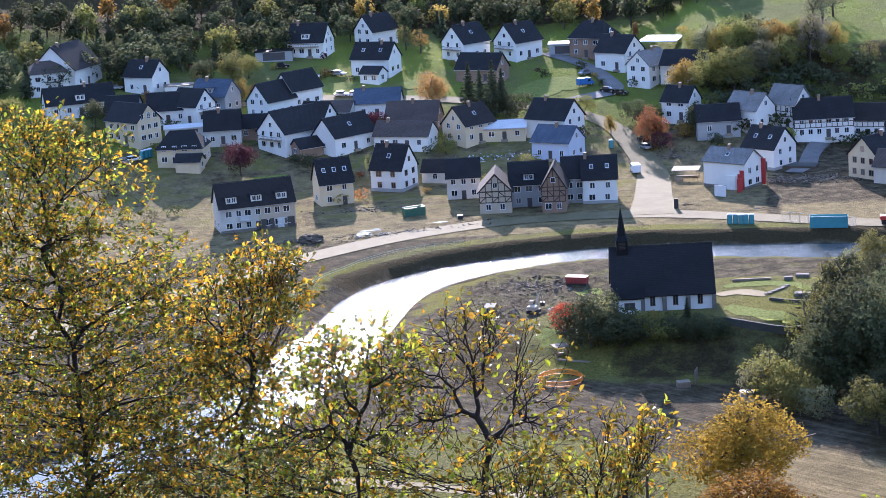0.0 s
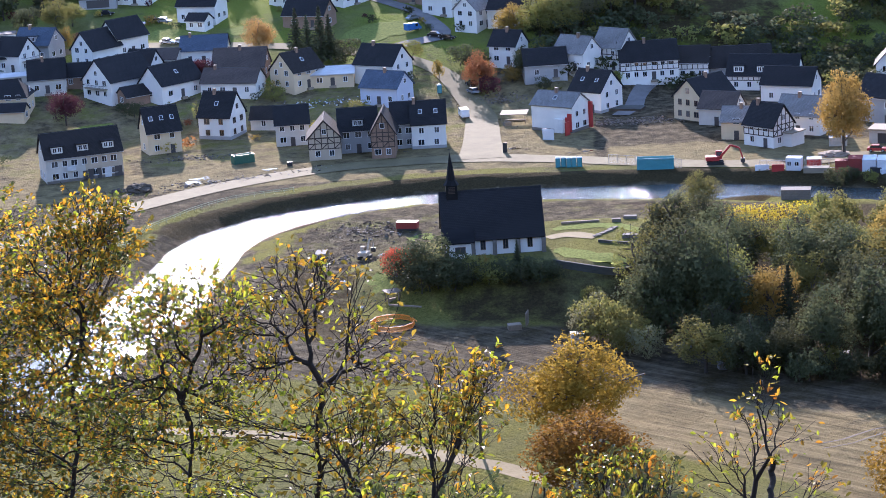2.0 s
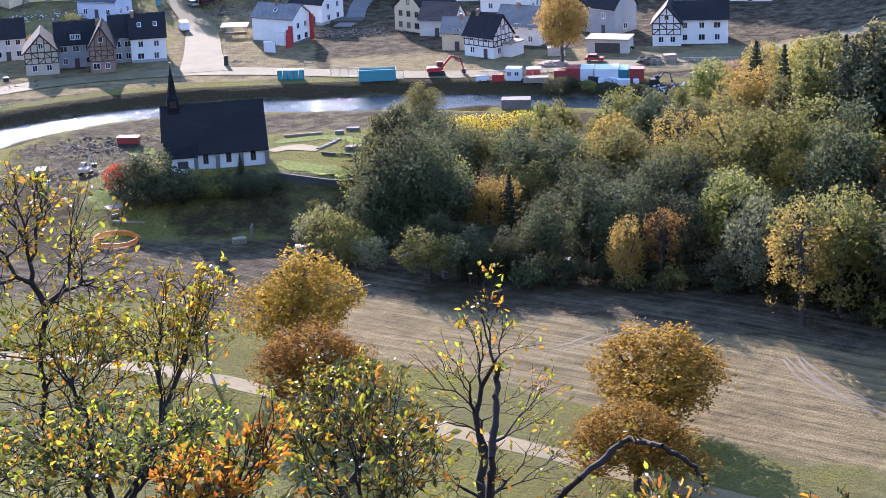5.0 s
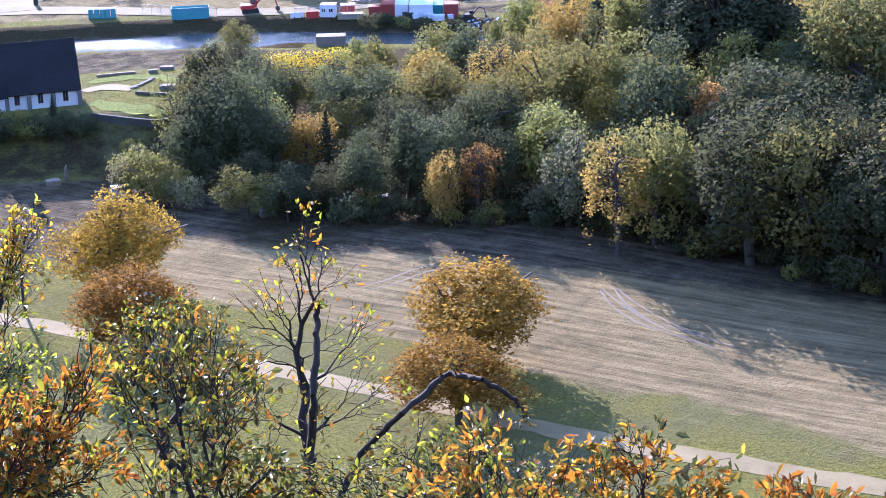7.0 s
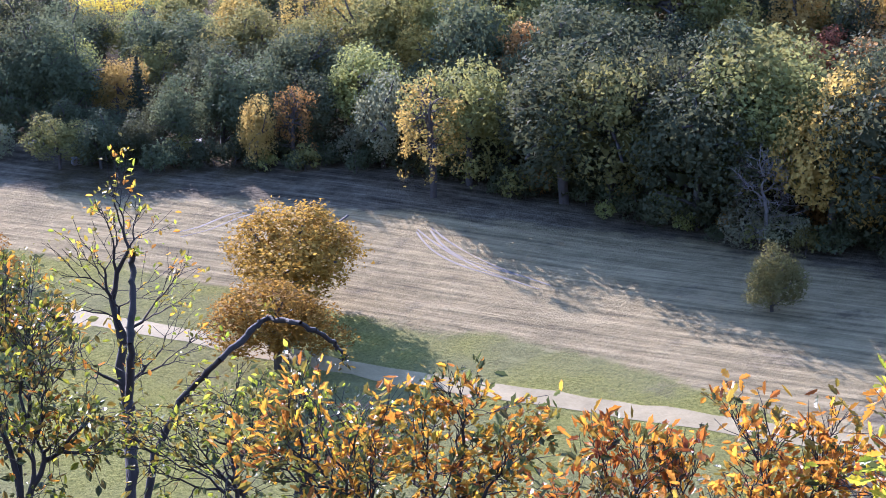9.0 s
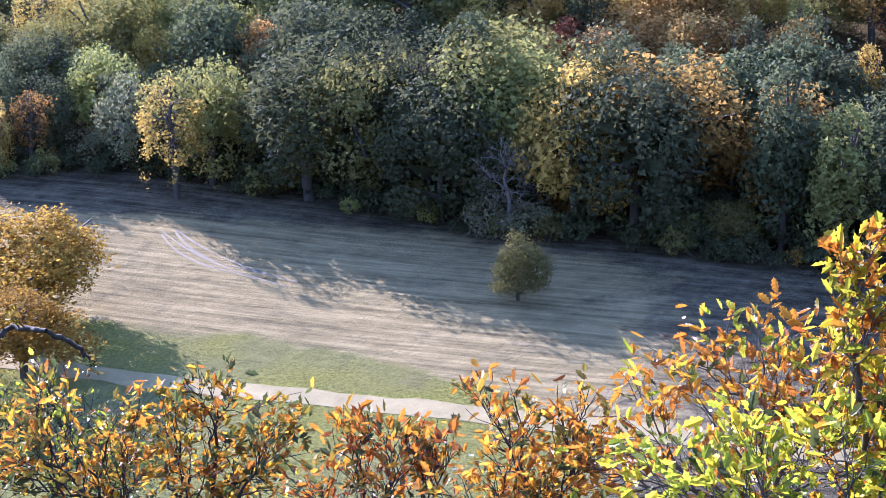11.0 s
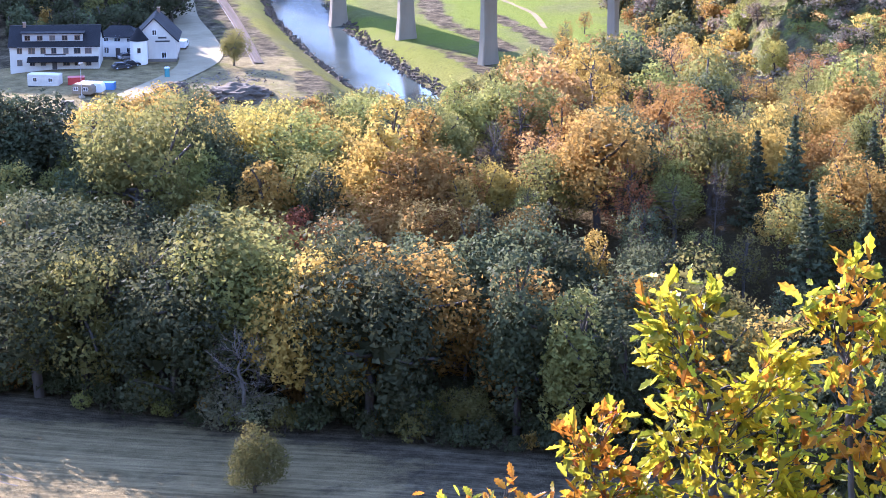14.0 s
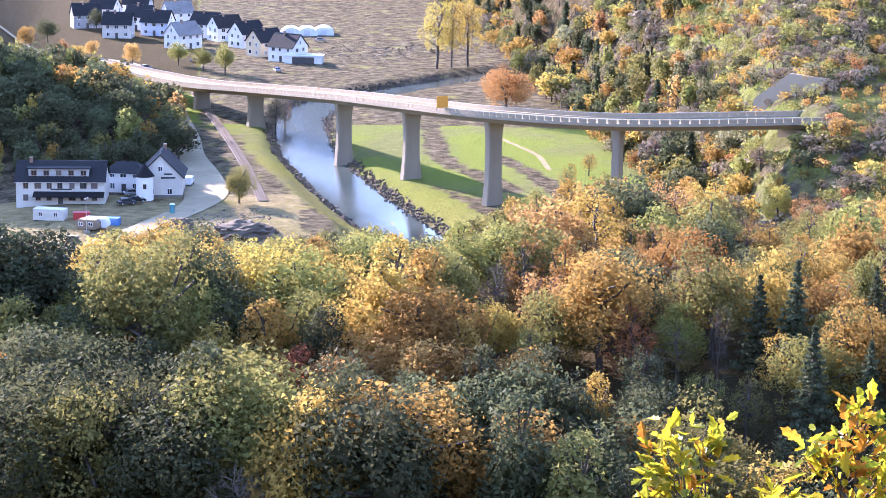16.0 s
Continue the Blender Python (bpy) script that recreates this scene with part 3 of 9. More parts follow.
def gable_body(L, W, eave, rise):
    """Walls with pointed gables on both ends."""
    bm = bmesh.new()
    out = [(-W / 2, -1.5), (W / 2, -1.5), (W / 2, eave), (0, eave + rise - 0.05), (-W / 2, eave)]
    a = [bm.verts.new((-L / 2, y, z)) for y, z in out]
    b = [bm.verts.new((L / 2, y, z)) for y, z in out]
    bm.faces.new(a[::-1])
    bm.faces.new(b)
    for i in range(5):
        j = (i + 1) % 5
        bm.faces.new((a[i], a[j], b[j], b[i]))
    bmesh.ops.recalc_face_normals(bm, faces=bm.faces)
    return bm


def beams(parent, spans, y, face_turn=0.0, x0=0.0, wide=0.2):
    """A half-timbered frame: straight beams between pairs of points on a wall plane."""
    bm = bmesh.new()
    for ax, az, bx, bz in spans:
        d = math.hypot(bx - ax, bz - az)
        t = math.atan2(bz - az, bx - ax)
        m = Matrix.Translation(((ax + bx) / 2, -0.03, (az + bz) / 2)) @ Matrix.Rotation(-t, 4, "Y") @ Matrix.Diagonal((d, 0.07, wide, 1))
        bmesh.ops.create_cube(bm, size=1.0, matrix=m)
    ob = part("timber_frame", bm, TIMBER, parent, "dark brown timber beams")
    ob.matrix_basis = pose(0, 0, 0, 0, 0, face_turn) @ pose(x0, y, 0)
    return ob


def timber_spans(w, z0, eave, top, braces=True):
    """Sills, posts, rafters and braces of a gable wall w wide."""
    s = []
    z = z0
    while z < eave + 0.1:
        s.append((-w / 2, z, w / 2, z))
        z += 1.25
    n = max(3, int(w / 1.3))
    for i in range(n + 1):
        x = -w / 2 + w * i / n
        s.append((x, z0, x, eave + (top - eave) * max(0, 1 - abs(x) / (w / 2)) - 0.15))
    s += [(-w / 2, eave, 0, top - 0.1), (w / 2, eave, 0, top - 0.1), (-w / 2, eave, w / 2, eave), (-w / 4, (eave + top) / 2, w / 4, (eave + top) / 2)]
    if braces:
        for i in range(n):
            x = -w / 2 + w * i / n
            if i % 2 == 0:
                s.append((x, z0, x + w / n, z0 + 1.25))
            else:
                s.append((x + w / n, z0 + 1.25, x, z0 + 2.5))
    return s


def house(x, y, turn, L, W, eave, rise, wall=None, roof=None, label="", name="house", front=None, left=None, right=None, back=False, hip=0.0, chimney=0.3, skylights=0, dormers=0, balcony="", door="front", frames=None, timber="", plinth=None, awning=False, z=None):
    """A house with its ridge along local x. front, left, right: (columns, rows) of windows on these walls."""
    wall, roof = wall or WHITE, roof or SLATE
    base = thing(name, pose(x, y, gz(x, y) if z is None else z, 0, 0, turn), label, "house")
    part("wall", gable_body(L, W, eave, rise if not hip else 0.06) if not hip else boxes((-L / 2, L / 2, -W / 2, W / 2, -1.5, eave)), wall, base)
    if plinth:
        part("plinth", boxes((-L / 2 - 0.04, L / 2 + 0.04, -W / 2 - 0.04, W / 2 + 0.04, -1.5, 0.7)), plinth, base)
    me = roof_slabs(L, W, eave, rise, hip=hip)
    me.materials.append(roof)
    rf = new("roof", me)
    rf.parent = base
    if plinth is None:
        part("gutter", boxes((-L / 2 - 0.3, L / 2 + 0.3, -W / 2 - 0.6, -W / 2 - 0.46, eave - 0.5 * rise / (W / 2) - 0.02, eave - 0.5 * rise / (W / 2) + 0.1)), METAL, base, "zinc gutter")
    if not hip:
        # lighter tile on the ridge paints the bright line the sun makes there
        part("ridge_cap", boxes((-L / 2 - 0.36, L / 2 + 0.36, -0.13, 0.13, eave + rise + 0.16, eave + rise + 0.3), bevel=0.03), GREY_TILE, base)
    storey = 2.75
    rng = random.Random(int(x * 7 + y * 13))

    def grid(cols, rows, width, place, skip=()):
        for r in range(rows):
            for c in range(cols):
                if (r, c) in skip:
                    continue
                u = -width / 2 + width * (c + 0.5) / cols
                place(u + rng.uniform(-0.12, 0.12), 1.55 + storey * r, 1.0 + rng.choice((0, 0, 0.35)), 1.25)

    if front:
        skip = {(0, front[0] // 2)} if door == "front" else ()
        grid(*front, L * 0.9, lambda u, h, w, t: window(base, u, -W / 2, h, w, t, 0, frames), skip)
        if door == "front":
            u = -L * 0.45 + L * 0.9 * (front[0] // 2 + 0.5) / front[0]
            d = part("door", boxes((u - 0.55, u + 0.55, -W / 2 - 0.06, -W / 2 + 0.02, 0.0, 2.1), bevel=0.015), DOOR_DARK, base)
            part("door_step", boxes((u - 0.9, u + 0.9, -W / 2 - 0.8, -W / 2, -0.6, 0.0)), CONCRETE, base)
    for spec, sx, face in ((left, -1, -90), (right, 1, 90)):
        if spec:
            cols, rows = spec[:2]
            grid(cols, rows, W * 0.86, lambda u, h, w, t: window(base, sx * L / 2, u * 1.0, h, w, t, face, frames))
            if rise > 3 and len(spec) < 3:
                window(base, sx * L / 2, 0, eave + rise * 0.36, 0.9, 1.1, face, frames)
    k = math.atan2(rise, W / 2)
    for i in range(skylights):
        u = -L / 2 + L * (i + 0.6) / (skylights + 0.2)
        sl = part("skylight", boxes((-0.45, 0.45, -0.6, 0.6, -0.02, 0.09)), FRAME_WHITE, base)
        sl.matrix_basis = pose(u, -W / 4 - 0.12, eave + rise * 0.5 + 0.24, math.degrees(k), 0, 0)
        part("pane", boxes((-0.36, 0.36, -0.5, 0.5, 0.08, 0.1)), GLASS, sl)
    for i in range(dormers):
        u = -L / 2 + L * (i + 0.5) / dormers
        zb = eave + rise * 0.12
        dm = part("dormer", boxes((u - 1.25, u + 1.25, -W / 2 + 0.35, -W / 8, zb, zb + 1.65)), wall, base)
        dr = bmesh.new()
        prism(dr, [(u - 1.5, zb + 1.62), (u + 1.5, zb + 1.62), (u + 1.5, zb + 1.8), (u - 1.5, zb + 1.8)], -W / 2 + 0.1, -0.2)
        part("dormer_roof", dr, roof, dm)
        for q in (-0.55, 0.55):
            window(dm, u + q, -W / 2 + 0.35, zb + 0.9, 0.75, 0.95, 0, frames)
    if chimney:
        cx = -L / 2 + L * chimney
        ch = part("chimney", boxes((cx - 0.35, cx + 0.35, -0.75, -0.05, eave + rise * 0.6, eave + rise + 0.95)), BRICK, base)
        part("chimney_cap", boxes((cx - 0.42, cx + 0.42, -0.82, 0.02, eave + rise + 0.96, eave + rise + 1.06)), CONCRETE, ch)
    if balcony:
        sx = {"right": 1, "left": -1}.get(balcony)
        m = pose(0, 0, 0) if sx is None else pose(0, 0, 0, 0, 0, 90 * sx)
        reach = W / 2 if sx is None else L / 2
        wide = (L if sx is None else W) * 0.38
        bb = boxes((-wide, wide, -reach - 1.3, -reach, 2.75, 2.92))
        bt = part("balcony", bb, CONCRETE, base)
        bt.matrix_basis = m
        rl = boxes((-wide, wide, -reach - 1.3, -reach - 1.24, 3.72, 3.8), (-wide, -wide + 0.06, -reach - 1.3, -reach, 3.72, 3.8), (wide - 0.06, wide, -reach - 1.3, -reach, 3.72, 3.8), *[(u - 0.02, u + 0.02, -reach - 1.28, -reach - 1.25, 2.9, 3.75) for u in np.arange(-wide, wide + 0.01, wide / 8)])
        part("railing", rl, DARK_METAL, bt)
    if awning:
        # roofed terrace along the front and one long dormer above
        ar = boxes((-L * 0.3, L / 2, -W / 2 - 2.6, -W / 2 - 0.02, 2.75, 2.95))
        for v in ar.verts:
            v.co.z += 0.28 * (v.co.y + W / 2)
        part("awning", ar, SLATE, base, "dark lean-to roof over the ground floor")
        part("lettering", boxes((-2.2, 2.6, -W / 2 - 0.05, -W / 2, 3.25, 3.6)), DARK_METAL, base, "dark lettering bars")
        ld = part("dormer", boxes((-L * 0.36, L * 0.32, -W / 2 + 1.0, -0.5, eave + 0.7, eave + 2.6)), GREY_WALL, base)
        part("dormer_roof", boxes((-L * 0.38, L * 0.34, -W / 2 + 0.6, -0.3, eave + 2.602, eave + 2.8)), SLATE, ld)
        for i in range(5):
            window(ld, -L * 0.3 + L * 0.56 * i / 4, -W / 2 + 1.0, eave + 1.65, 1.1, 1.0, 0, frames)
    if timber:
        for s in timber.split():
            face = {"left": -90, "right": 90, "front": 0}[s]
            if face:
                beams(base, timber_spans(W, 2.6, eave, eave + rise), -L / 2, face)
            else:
                beams(base, [(-L / 2, h, L / 2, h) for h in (2.6, 3.9, eave - 0.1)] + [(u, 2.6, u, eave) for u in np.arange(-L / 2, L / 2 + 0.01, L / max(3, round(L / 1.4)))], -W / 2, 0)
    return base


def shed(x, y, turn, L, W, h, wall, roof, label, name="garage", slope=0.15, door=None, z=None, cat="garage"):
    """A low building with a flat or slightly tilted roof."""
    base = thing(name, pose(x, y, gz(x, y) if z is None else z, 0, 0, turn), label, cat)
    part("wall", boxes((-L / 2, L / 2, -W / 2, W / 2, -1.2, h)), wall, base)
    r = boxes((-L / 2 - 0.3, L / 2 + 0.3, -W / 2 - 0.35, W / 2 + 0.3, h + 0.003, h + 0.22))
    for v in r.verts:
        v.co.z += slope * (v.co.y + W / 2) if slope else 0
    part("roof", r, roof, base)
    if slope:
        bm = bmesh.new()
        prism(bm, [(-L / 2 + 0.01, h - 0.3), (L / 2 - 0.01, h - 0.3), (L / 2 - 0.01, h), (-L / 2 + 0.01, h)], W / 2 - 0.3, W / 2 - 0.01)
        bm.free()
    if door:
        part("door", boxes((-L * 0.3, L * 0.3, -W / 2 - 0.05, -W / 2 + 0.02, 0.02, min(2.3, h - 0.3))), door, base)
    else:
        window(base, 0, -W / 2, h * 0.55, 1.2, 0.9, 0)
    return base


# ---------------------------------------------------------------- the village
row_house = house(-43.0, 487.7, 15.0, 17.5, 9, 6, 4.6, DIRTY_WHITE, DARK_TILE, "long two-storey row house, flood-stained white and tan", front=(7, 2), left=(2, 1), dormers=3, chimney=0, frames=FRAME_WHITE)
house(-25.6, 510.9, 15.9, 8.2, 8, 5.6, 5, CREAM, SLATE, "tall cream house with a slate roof", front=(2, 2), left=(1, 1), skylights=3, chimney=0)
house(-10.9, 523.6, -26.8, 8.6, 8.6, 5.6, 5.2, WHITE, SLATE, "white house with brown windows and a steep slate roof", front=(2, 2), right=(2, 2), frames=FRAME_BROWN, door="right", skylights=1, chimney=0.35, plinth=GREY_WALL)
house(-0.3, 528.0, -15.0, 6.5, 5, 2.8, 2.4, DIRTY_WHITE, DARK_TILE, "small white outhouse with a dark roof", front=(1, 1), chimney=0, right=(1, 1), door="")
house(5.9, 508.8, -0.7, 8, 8, 5.4, 3.6, DIRTY_WHITE, SLATE, "low white house wing with a dark roof", front=(3, 2), chimney=0)
house(13.1, 490.7, 86.5, 11, 7.4, 5.2, 3.9, TAN, DARK_TILE, "half-timbered gable house with brick infill", name="timbered_house", left=(2, 1), timber="left", chimney=0)
house(21.0, 494.6, -2.4, 9, 8, 5.6, 4.2, GREY_WALL, SLATE, "dark flood-gutted house with a slate roof", front=(3, 2), dormers=1, chimney=0)
house(26.6, 487.2, 82.9, 10, 5.4, 6, 4.4, BRICK, DARK_TILE, "narrow brown half-timbered gable house", name="timbered_house", left=(2, 1), timber="left", chimney=0)
house(31.7, 495.5, -3.7, 5.5, 8, 6.2, 4, GREY_WALL, SLATE, "dark recessed house between gables", front=(2, 2), chimney=0, door="")
house(37.5, 493.8, -4.3, 8, 8.5, 6, 4.4, WHITE, SLATE, "white three-storey house with a slate roof", front=(2, 2), right=(1, 1), skylights=2, chimney=0.1, door="", plinth=GREY_WALL)
red_house = house(69.8, 501.5, -41.9, 11.5, 7.6, 6.3, 2.6, WHITE, GREY_TILE, "white house with a red side wall and grey tiled roof", right=(2, 2), door="right", chimney=0.45, skylights=1, plinth=STONE)
house(81.9, 523.0, -44.9, 9.5, 9.2, 5.4, 4.4, WHITE, SLATE, "white gabled house with two roof windows", front=(2, 1), right=(2, 2), skylights=2, plinth=GREY_WALL)
house(72.5, 547.2, -1.5, 11, 7.5, 3.6, 3.4, GREY_WALL, SLATE, "low grey barn with a long dark roof", name="barn", front=(2, 1), chimney=0)
house(81.4, 548.6, -48.4, 10, 7.5, 4.8, 3.6, WHITE, GREY_TILE, "white house with a damaged pale roof", right=(2, 1), front=(2, 1), chimney=0.6)
house(91.5, 549.0, -47.5, 9, 7, 6, 4, WHITE, GREY_TILE, "tall white gabled house with a weathered roof", right=(2, 1), front=(2, 2), chimney=0, timber="front")
house(99.0, 544.8, -2.3, 15, 8, 5.2, 4.2, WHITE, SLATE, "long half-timbered house with a dark roof", name="timbered_house", front=(6, 2), left=(2, 2), timber="front left", chimney=0.45)
house(110.2, 546.0, -19.4, 11, 7, 4.6, 3.4, WHITE, DARK_TILE, "half-timbered wing with a dark roof", name="timbered_house", front=(4, 1), timber="front", right=(1, 1), chimney=0)
house(65.1, 561.4, -36.6, 8, 7, 5, 3.4, WHITE, SLATE, "white house behind a red tree", left=(2, 1), front=(2, 2), right=(1, 1), chimney=0.5)
house(60.2, 593.4, 44.2, 9.5, 8, 5.4, 3.4, WHITE, GREY_TILE, "white gabled house on the slope", front=(3, 2), left=(2, 2), chimney=0.6)
house(69.6, 586.2, -26.8, 12, 8, 4, 3.4, DIRTY_WHITE, SLATE, "house with a broad dark roof behind yellow trees", front=(3, 1), chimney=0)
house(53.9, 613.2, -41.0, 10.5, 9.5, 5, 4.2, WHITE, SLATE, "white house with balconies on the lane", right=(2, 2), front=(2, 1), balcony="right", chimney=0.3)
house(47.9, 627.3, -34.4, 11, 10, 5.8, 4, BRICK, SLATE, "brown brick house with a dark hipped roof", front=(3, 2), right=(2, 2), hip=2.5, chimney=0.5)
shed(39.5, 631.8, -8.6, 9, 6, 2.8, GREY_WALL, PALE_SHEET, "low grey garages with a flat roof", slope=0, door=DOOR_DARK)
house(25.7, 630.7, 39.7, 10.5, 9.5, 5, 4.8, WHITE, SLATE, "white house with balconies and a steep roof", left=(2, 2), front=(3, 1), balcony="left", skylights=1, chimney=0.4)
house(10.4, 633.2, 41.1, 10.5, 9.5, 5, 4.8, WHITE, SLATE, "white gabled house with a balcony", left=(2, 2), front=(3, 1), balcony="left", skylights=1, chimney=0.4)
house(14.3, 608.5, -29.3, 13, 8, 3.6, 3.8, BRICK, SLATE, "brick house with a broad dark roof", right=(1, 1), front=(2, 1), chimney=0)
house(-16.4, 655.6, 41.4, 10, 8.5, 4.6, 4.4, WHITE, SLATE, "white gabled house below the wood", left=(2, 2), front=(2, 1), chimney=0.3)
house(-16.0, 620.7, -24.5, 12, 8.5, 4.8, 4, WHITE, SLATE, "white house with a long dark roof and annexe", right=(2, 1), front=(4, 1), skylights=2, chimney=0.7)
house(-16.8, 611.5, -28.4, 6, 5, 2.8, 1.6, WHITE, SLATE, "small white annexe with a dark roof", front=(2, 1), right=(1, 1), chimney=0, door="")
house(-35.9, 645.5, -18.8, 11.5, 9, 4.4, 4.8, WHITE, SLATE, "white house with a tall dark roof", right=(2, 2), front=(4, 1), balcony="front", dormers=1, chimney=0.2)
shed(-46.7, 641.3, -0.8, 11, 6, 2.6, GREY_WALL, SLATE, "low dark garage row", slope=0, door=DOOR_DARK)
house(-105.6, 620.9, 69.7, 16, 14, 5.2, 6.4, WHITE, DARK_TILE, "large white hall with a tall gable", name="hall", left=(2, 1, 0), front=(3, 1), chimney=0.2)
house(-110.3, 612.9, 20.2, 11, 9, 6, 2.6, WHITE, BROWN_TILE, "white house with a brown hipped roof", front=(3, 2), hip=3, chimney=0.3)
house(-98.4, 592.7, 17.4, 19, 9, 3.4, 4, WHITE, SLATE, "long low white house with solar panels on a dark roof", front=(5, 1), dormers=1, chimney=0.6)
house(-81.6, 612.3, -30.4, 10, 8, 4.6, 4, WHITE, SLATE, "white gabled house with a porch", right=(2, 1), front=(2, 1), skylights=1, chimney=0.6)
shed(-72.0, 607.0, 6.8, 8, 5, 2.7, WHITE, GREY_TILE, "low flat-roofed white building", slope=0)
house(-80.4, 568.1, -41.9, 13, 8, 6, 4, CREAM, SLATE, "three-storey cream house with a dark roof", front=(4, 2), right=(3, 3), chimney=0)
house(-72.4, 583.8, 1.1, 11, 8, 3.6, 4, WHITE, SLATE, "white house with a broad dark roof", front=(3, 1), chimney=0)
house(-84.8, 584.2, -6.7, 9, 8, 3.4, 3.6, GREY_WALL, SLATE, "house with a steep dark roof", front=(2, 1), left=(1, 1), chimney=0)
house(-65.7, 582.7, -35.6, 9, 8, 4.8, 4, WHITE, SLATE, "white gabled house with a balcony", right=(2, 2), front=(2, 1), balcony="right", chimney=0)
house(-60.2, 592.1, -28.2, 11, 8, 4.4, 3.8, GREY_WALL, BLUE_ROOF, "house with blue-grey roofs", right=(2, 1), front=(3, 1), dormers=1, chimney=0.3)
house(-65.5, 550.6, -7.2, 12, 9, 4.4, 3.6, CREAM, SLATE, "cream house with a hipped dark roof", front=(4, 2), right=(2, 1), hip=3.0, chimney=0)
house(-63.4, 544.2, -11.4, 6.5, 4.5, 2.7, 1.5, CREAM, SLATE, "cream annexe with a small dark roof", right=(1, 1), chimney=0, door="")
shed(-66.9, 570.4, 6.7, 11, 7, 2.6, DIRTY_WHITE, PALE_SHEET, "flat-roofed workshop between houses", slope=0, door=DOOR_DARK)
house(-56.2, 565.0, 1.7, 9.5, 8, 4, 4.2, DIRTY_WHITE, SLATE, "white house with a tall dark roof", front=(3, 1), right=(1, 1), chimney=0.4)
house(-48.3, 568.2, -5.1, 8, 6, 3, 2.8, BRICK, SLATE, "low brick house with a dark roof", front=(2, 1), chimney=0)
house(-44.4, 585.4, 48.3, 11, 8, 4.6, 4.4, WHITE, SLATE, "white gabled house with a long dark roof", left=(2, 2), front=(3, 1), chimney=0)
house(-37.5, 593.1, 43.6, 11, 8, 5, 4.4, WHITE, SLATE, "white gabled house beside the upper street", left=(2, 2), front=(3, 1), chimney=0)
house(-37.5, 559.7, 43.8, 15, 11, 4.8, 5.2, WHITE, SLATE, "large white house with a sweeping dark roof", left=(3, 2), front=(3, 1), balcony="left", chimney=0)
house(-33.7, 552.2, 33.5, 7, 5, 2.5, 2, BRICK, SLATE, "dark low garden annexe behind a house", left=(1, 1), chimney=0, door="")
house(-24.0, 556.8, 42.5, 14, 9, 4, 4.4, WHITE, SLATE, "white gabled house with a long plain roof", left=(1, 1, 0), front=(3, 1), skylights=1, chimney=0)
house(-15.1, 582.0, -6.5, 12.5, 8, 3.8, 3.2, WHITE, BLUE_ROOF, "house with a blue-grey roof", front=(3, 1), right=(2, 1), chimney=0.2)
house(-26.2, 579.0, -17.4, 9, 7, 2.8, 2.2, DIRTY_WHITE, BROWN_TILE, "low house with a brown roof", front=(2, 1), chimney=0)
house(-31.3, 571.4, -31.9, 8, 6, 4, 3.4, WHITE, SLATE, "small white gabled house", right=(1, 1), chimney=0)
house(-5.5, 568.3, -13.4, 14, 8, 3.2, 4.2, BRICK, BROWN_TILE, "house with a broad brown roof", front=(3, 1), right=(2, 1), chimney=0.5)
house(-7.9, 555.8, -19.2, 15, 8, 3.4, 3, WHITE, BROWN_TILE, "long house with a low brown roof", front=(4, 1), right=(2, 1), chimney=0.2)
house(8.7, 557.8, 41.1, 10.5, 9, 4.8, 4.4, CREAM, DARK_TILE, "cream gabled house with a steep roof", left=(2, 2), front=(3, 2), chimney=0.5, skylights=1)
house(18.2, 558.0, -5.9, 11, 7, 3, 1.5, CREAM, PALE_SHEET, "low tan house with solar panels", front=(3, 1), chimney=0)
house(31.4, 556.9, -37.2, 12, 9.5, 5.2, 4.4, WHITE, SLATE, "white gabled house with a dark roof", right=(2, 2), front=(2, 1), chimney=0.3)
house(31.0, 541.3, -35.3, 11, 8, 4.4, 3.4, BLUE_GREY, BLUE_ROOF, "pale blue house with a slate-blue roof", right=(2, 1), front=(3, 1), chimney=0.5)
house(105.2, 503.6, 36.2, 12, 9, 5.6, 4.2, CREAM, SLATE, "cream house with brown-framed windows", left=(3, 2), front=(3, 2), chimney=0.5, frames=FRAME_BROWN)
house(107.3, 494.0, -34.3, 9, 7, 4.2, 3.2, DIRTY_WHITE, BROWN_TILE, "white barn with a patchy brown roof", name="barn", front=(1, 1), right=(1, 1), chimney=0)
house(107.3, 476.1, -24.7, 7, 6, 4.4, 2.6, CREAM, GREY_TILE, "small grey-roofed cream house", front=(1, 2), right=(1, 1), chimney=0.6)
house(111.8, 466.2, -53.5, 8.5, 7, 5, 4.2, WHITE, SLATE, "half-timbered house with a steep gable", name="timbered_house", front=(2, 2), right=(2, 1), timber="front right", chimney=0.2)
shed(115.2, 465.2, -48.9, 7, 5, 3, WHITE, CONCRETE, "white flat-roofed extension with a terrace", slope=0)
house(123.0, 477.1, -39.5, 11, 8, 4.6, 3.6, WHITE, GREY_TILE, "white house under repair with a grey roof", front=(3, 2), right=(2, 2), chimney=0.4)
house(129.9, 517.3, -32.1, 13, 8, 4.4, 3.6, WHITE, SLATE, "white house with dark solar roof", front=(3, 1), right=(2, 1), chimney=0)
house(127.8, 535.5, -25.4, 18, 9, 4, 4.4, WHITE, SLATE, "long dark-roofed house with half-timbering", name="timbered_house", front=(5, 1), left=(2, 1), timber="left front", dormers=3, chimney=0)
house(123.3, 545.1, -6.7, 16, 9, 4.4, 4.4, GREY_WALL, DARK_TILE, "large barn with a dark roof", name="barn", front=(2, 1), chimney=0)
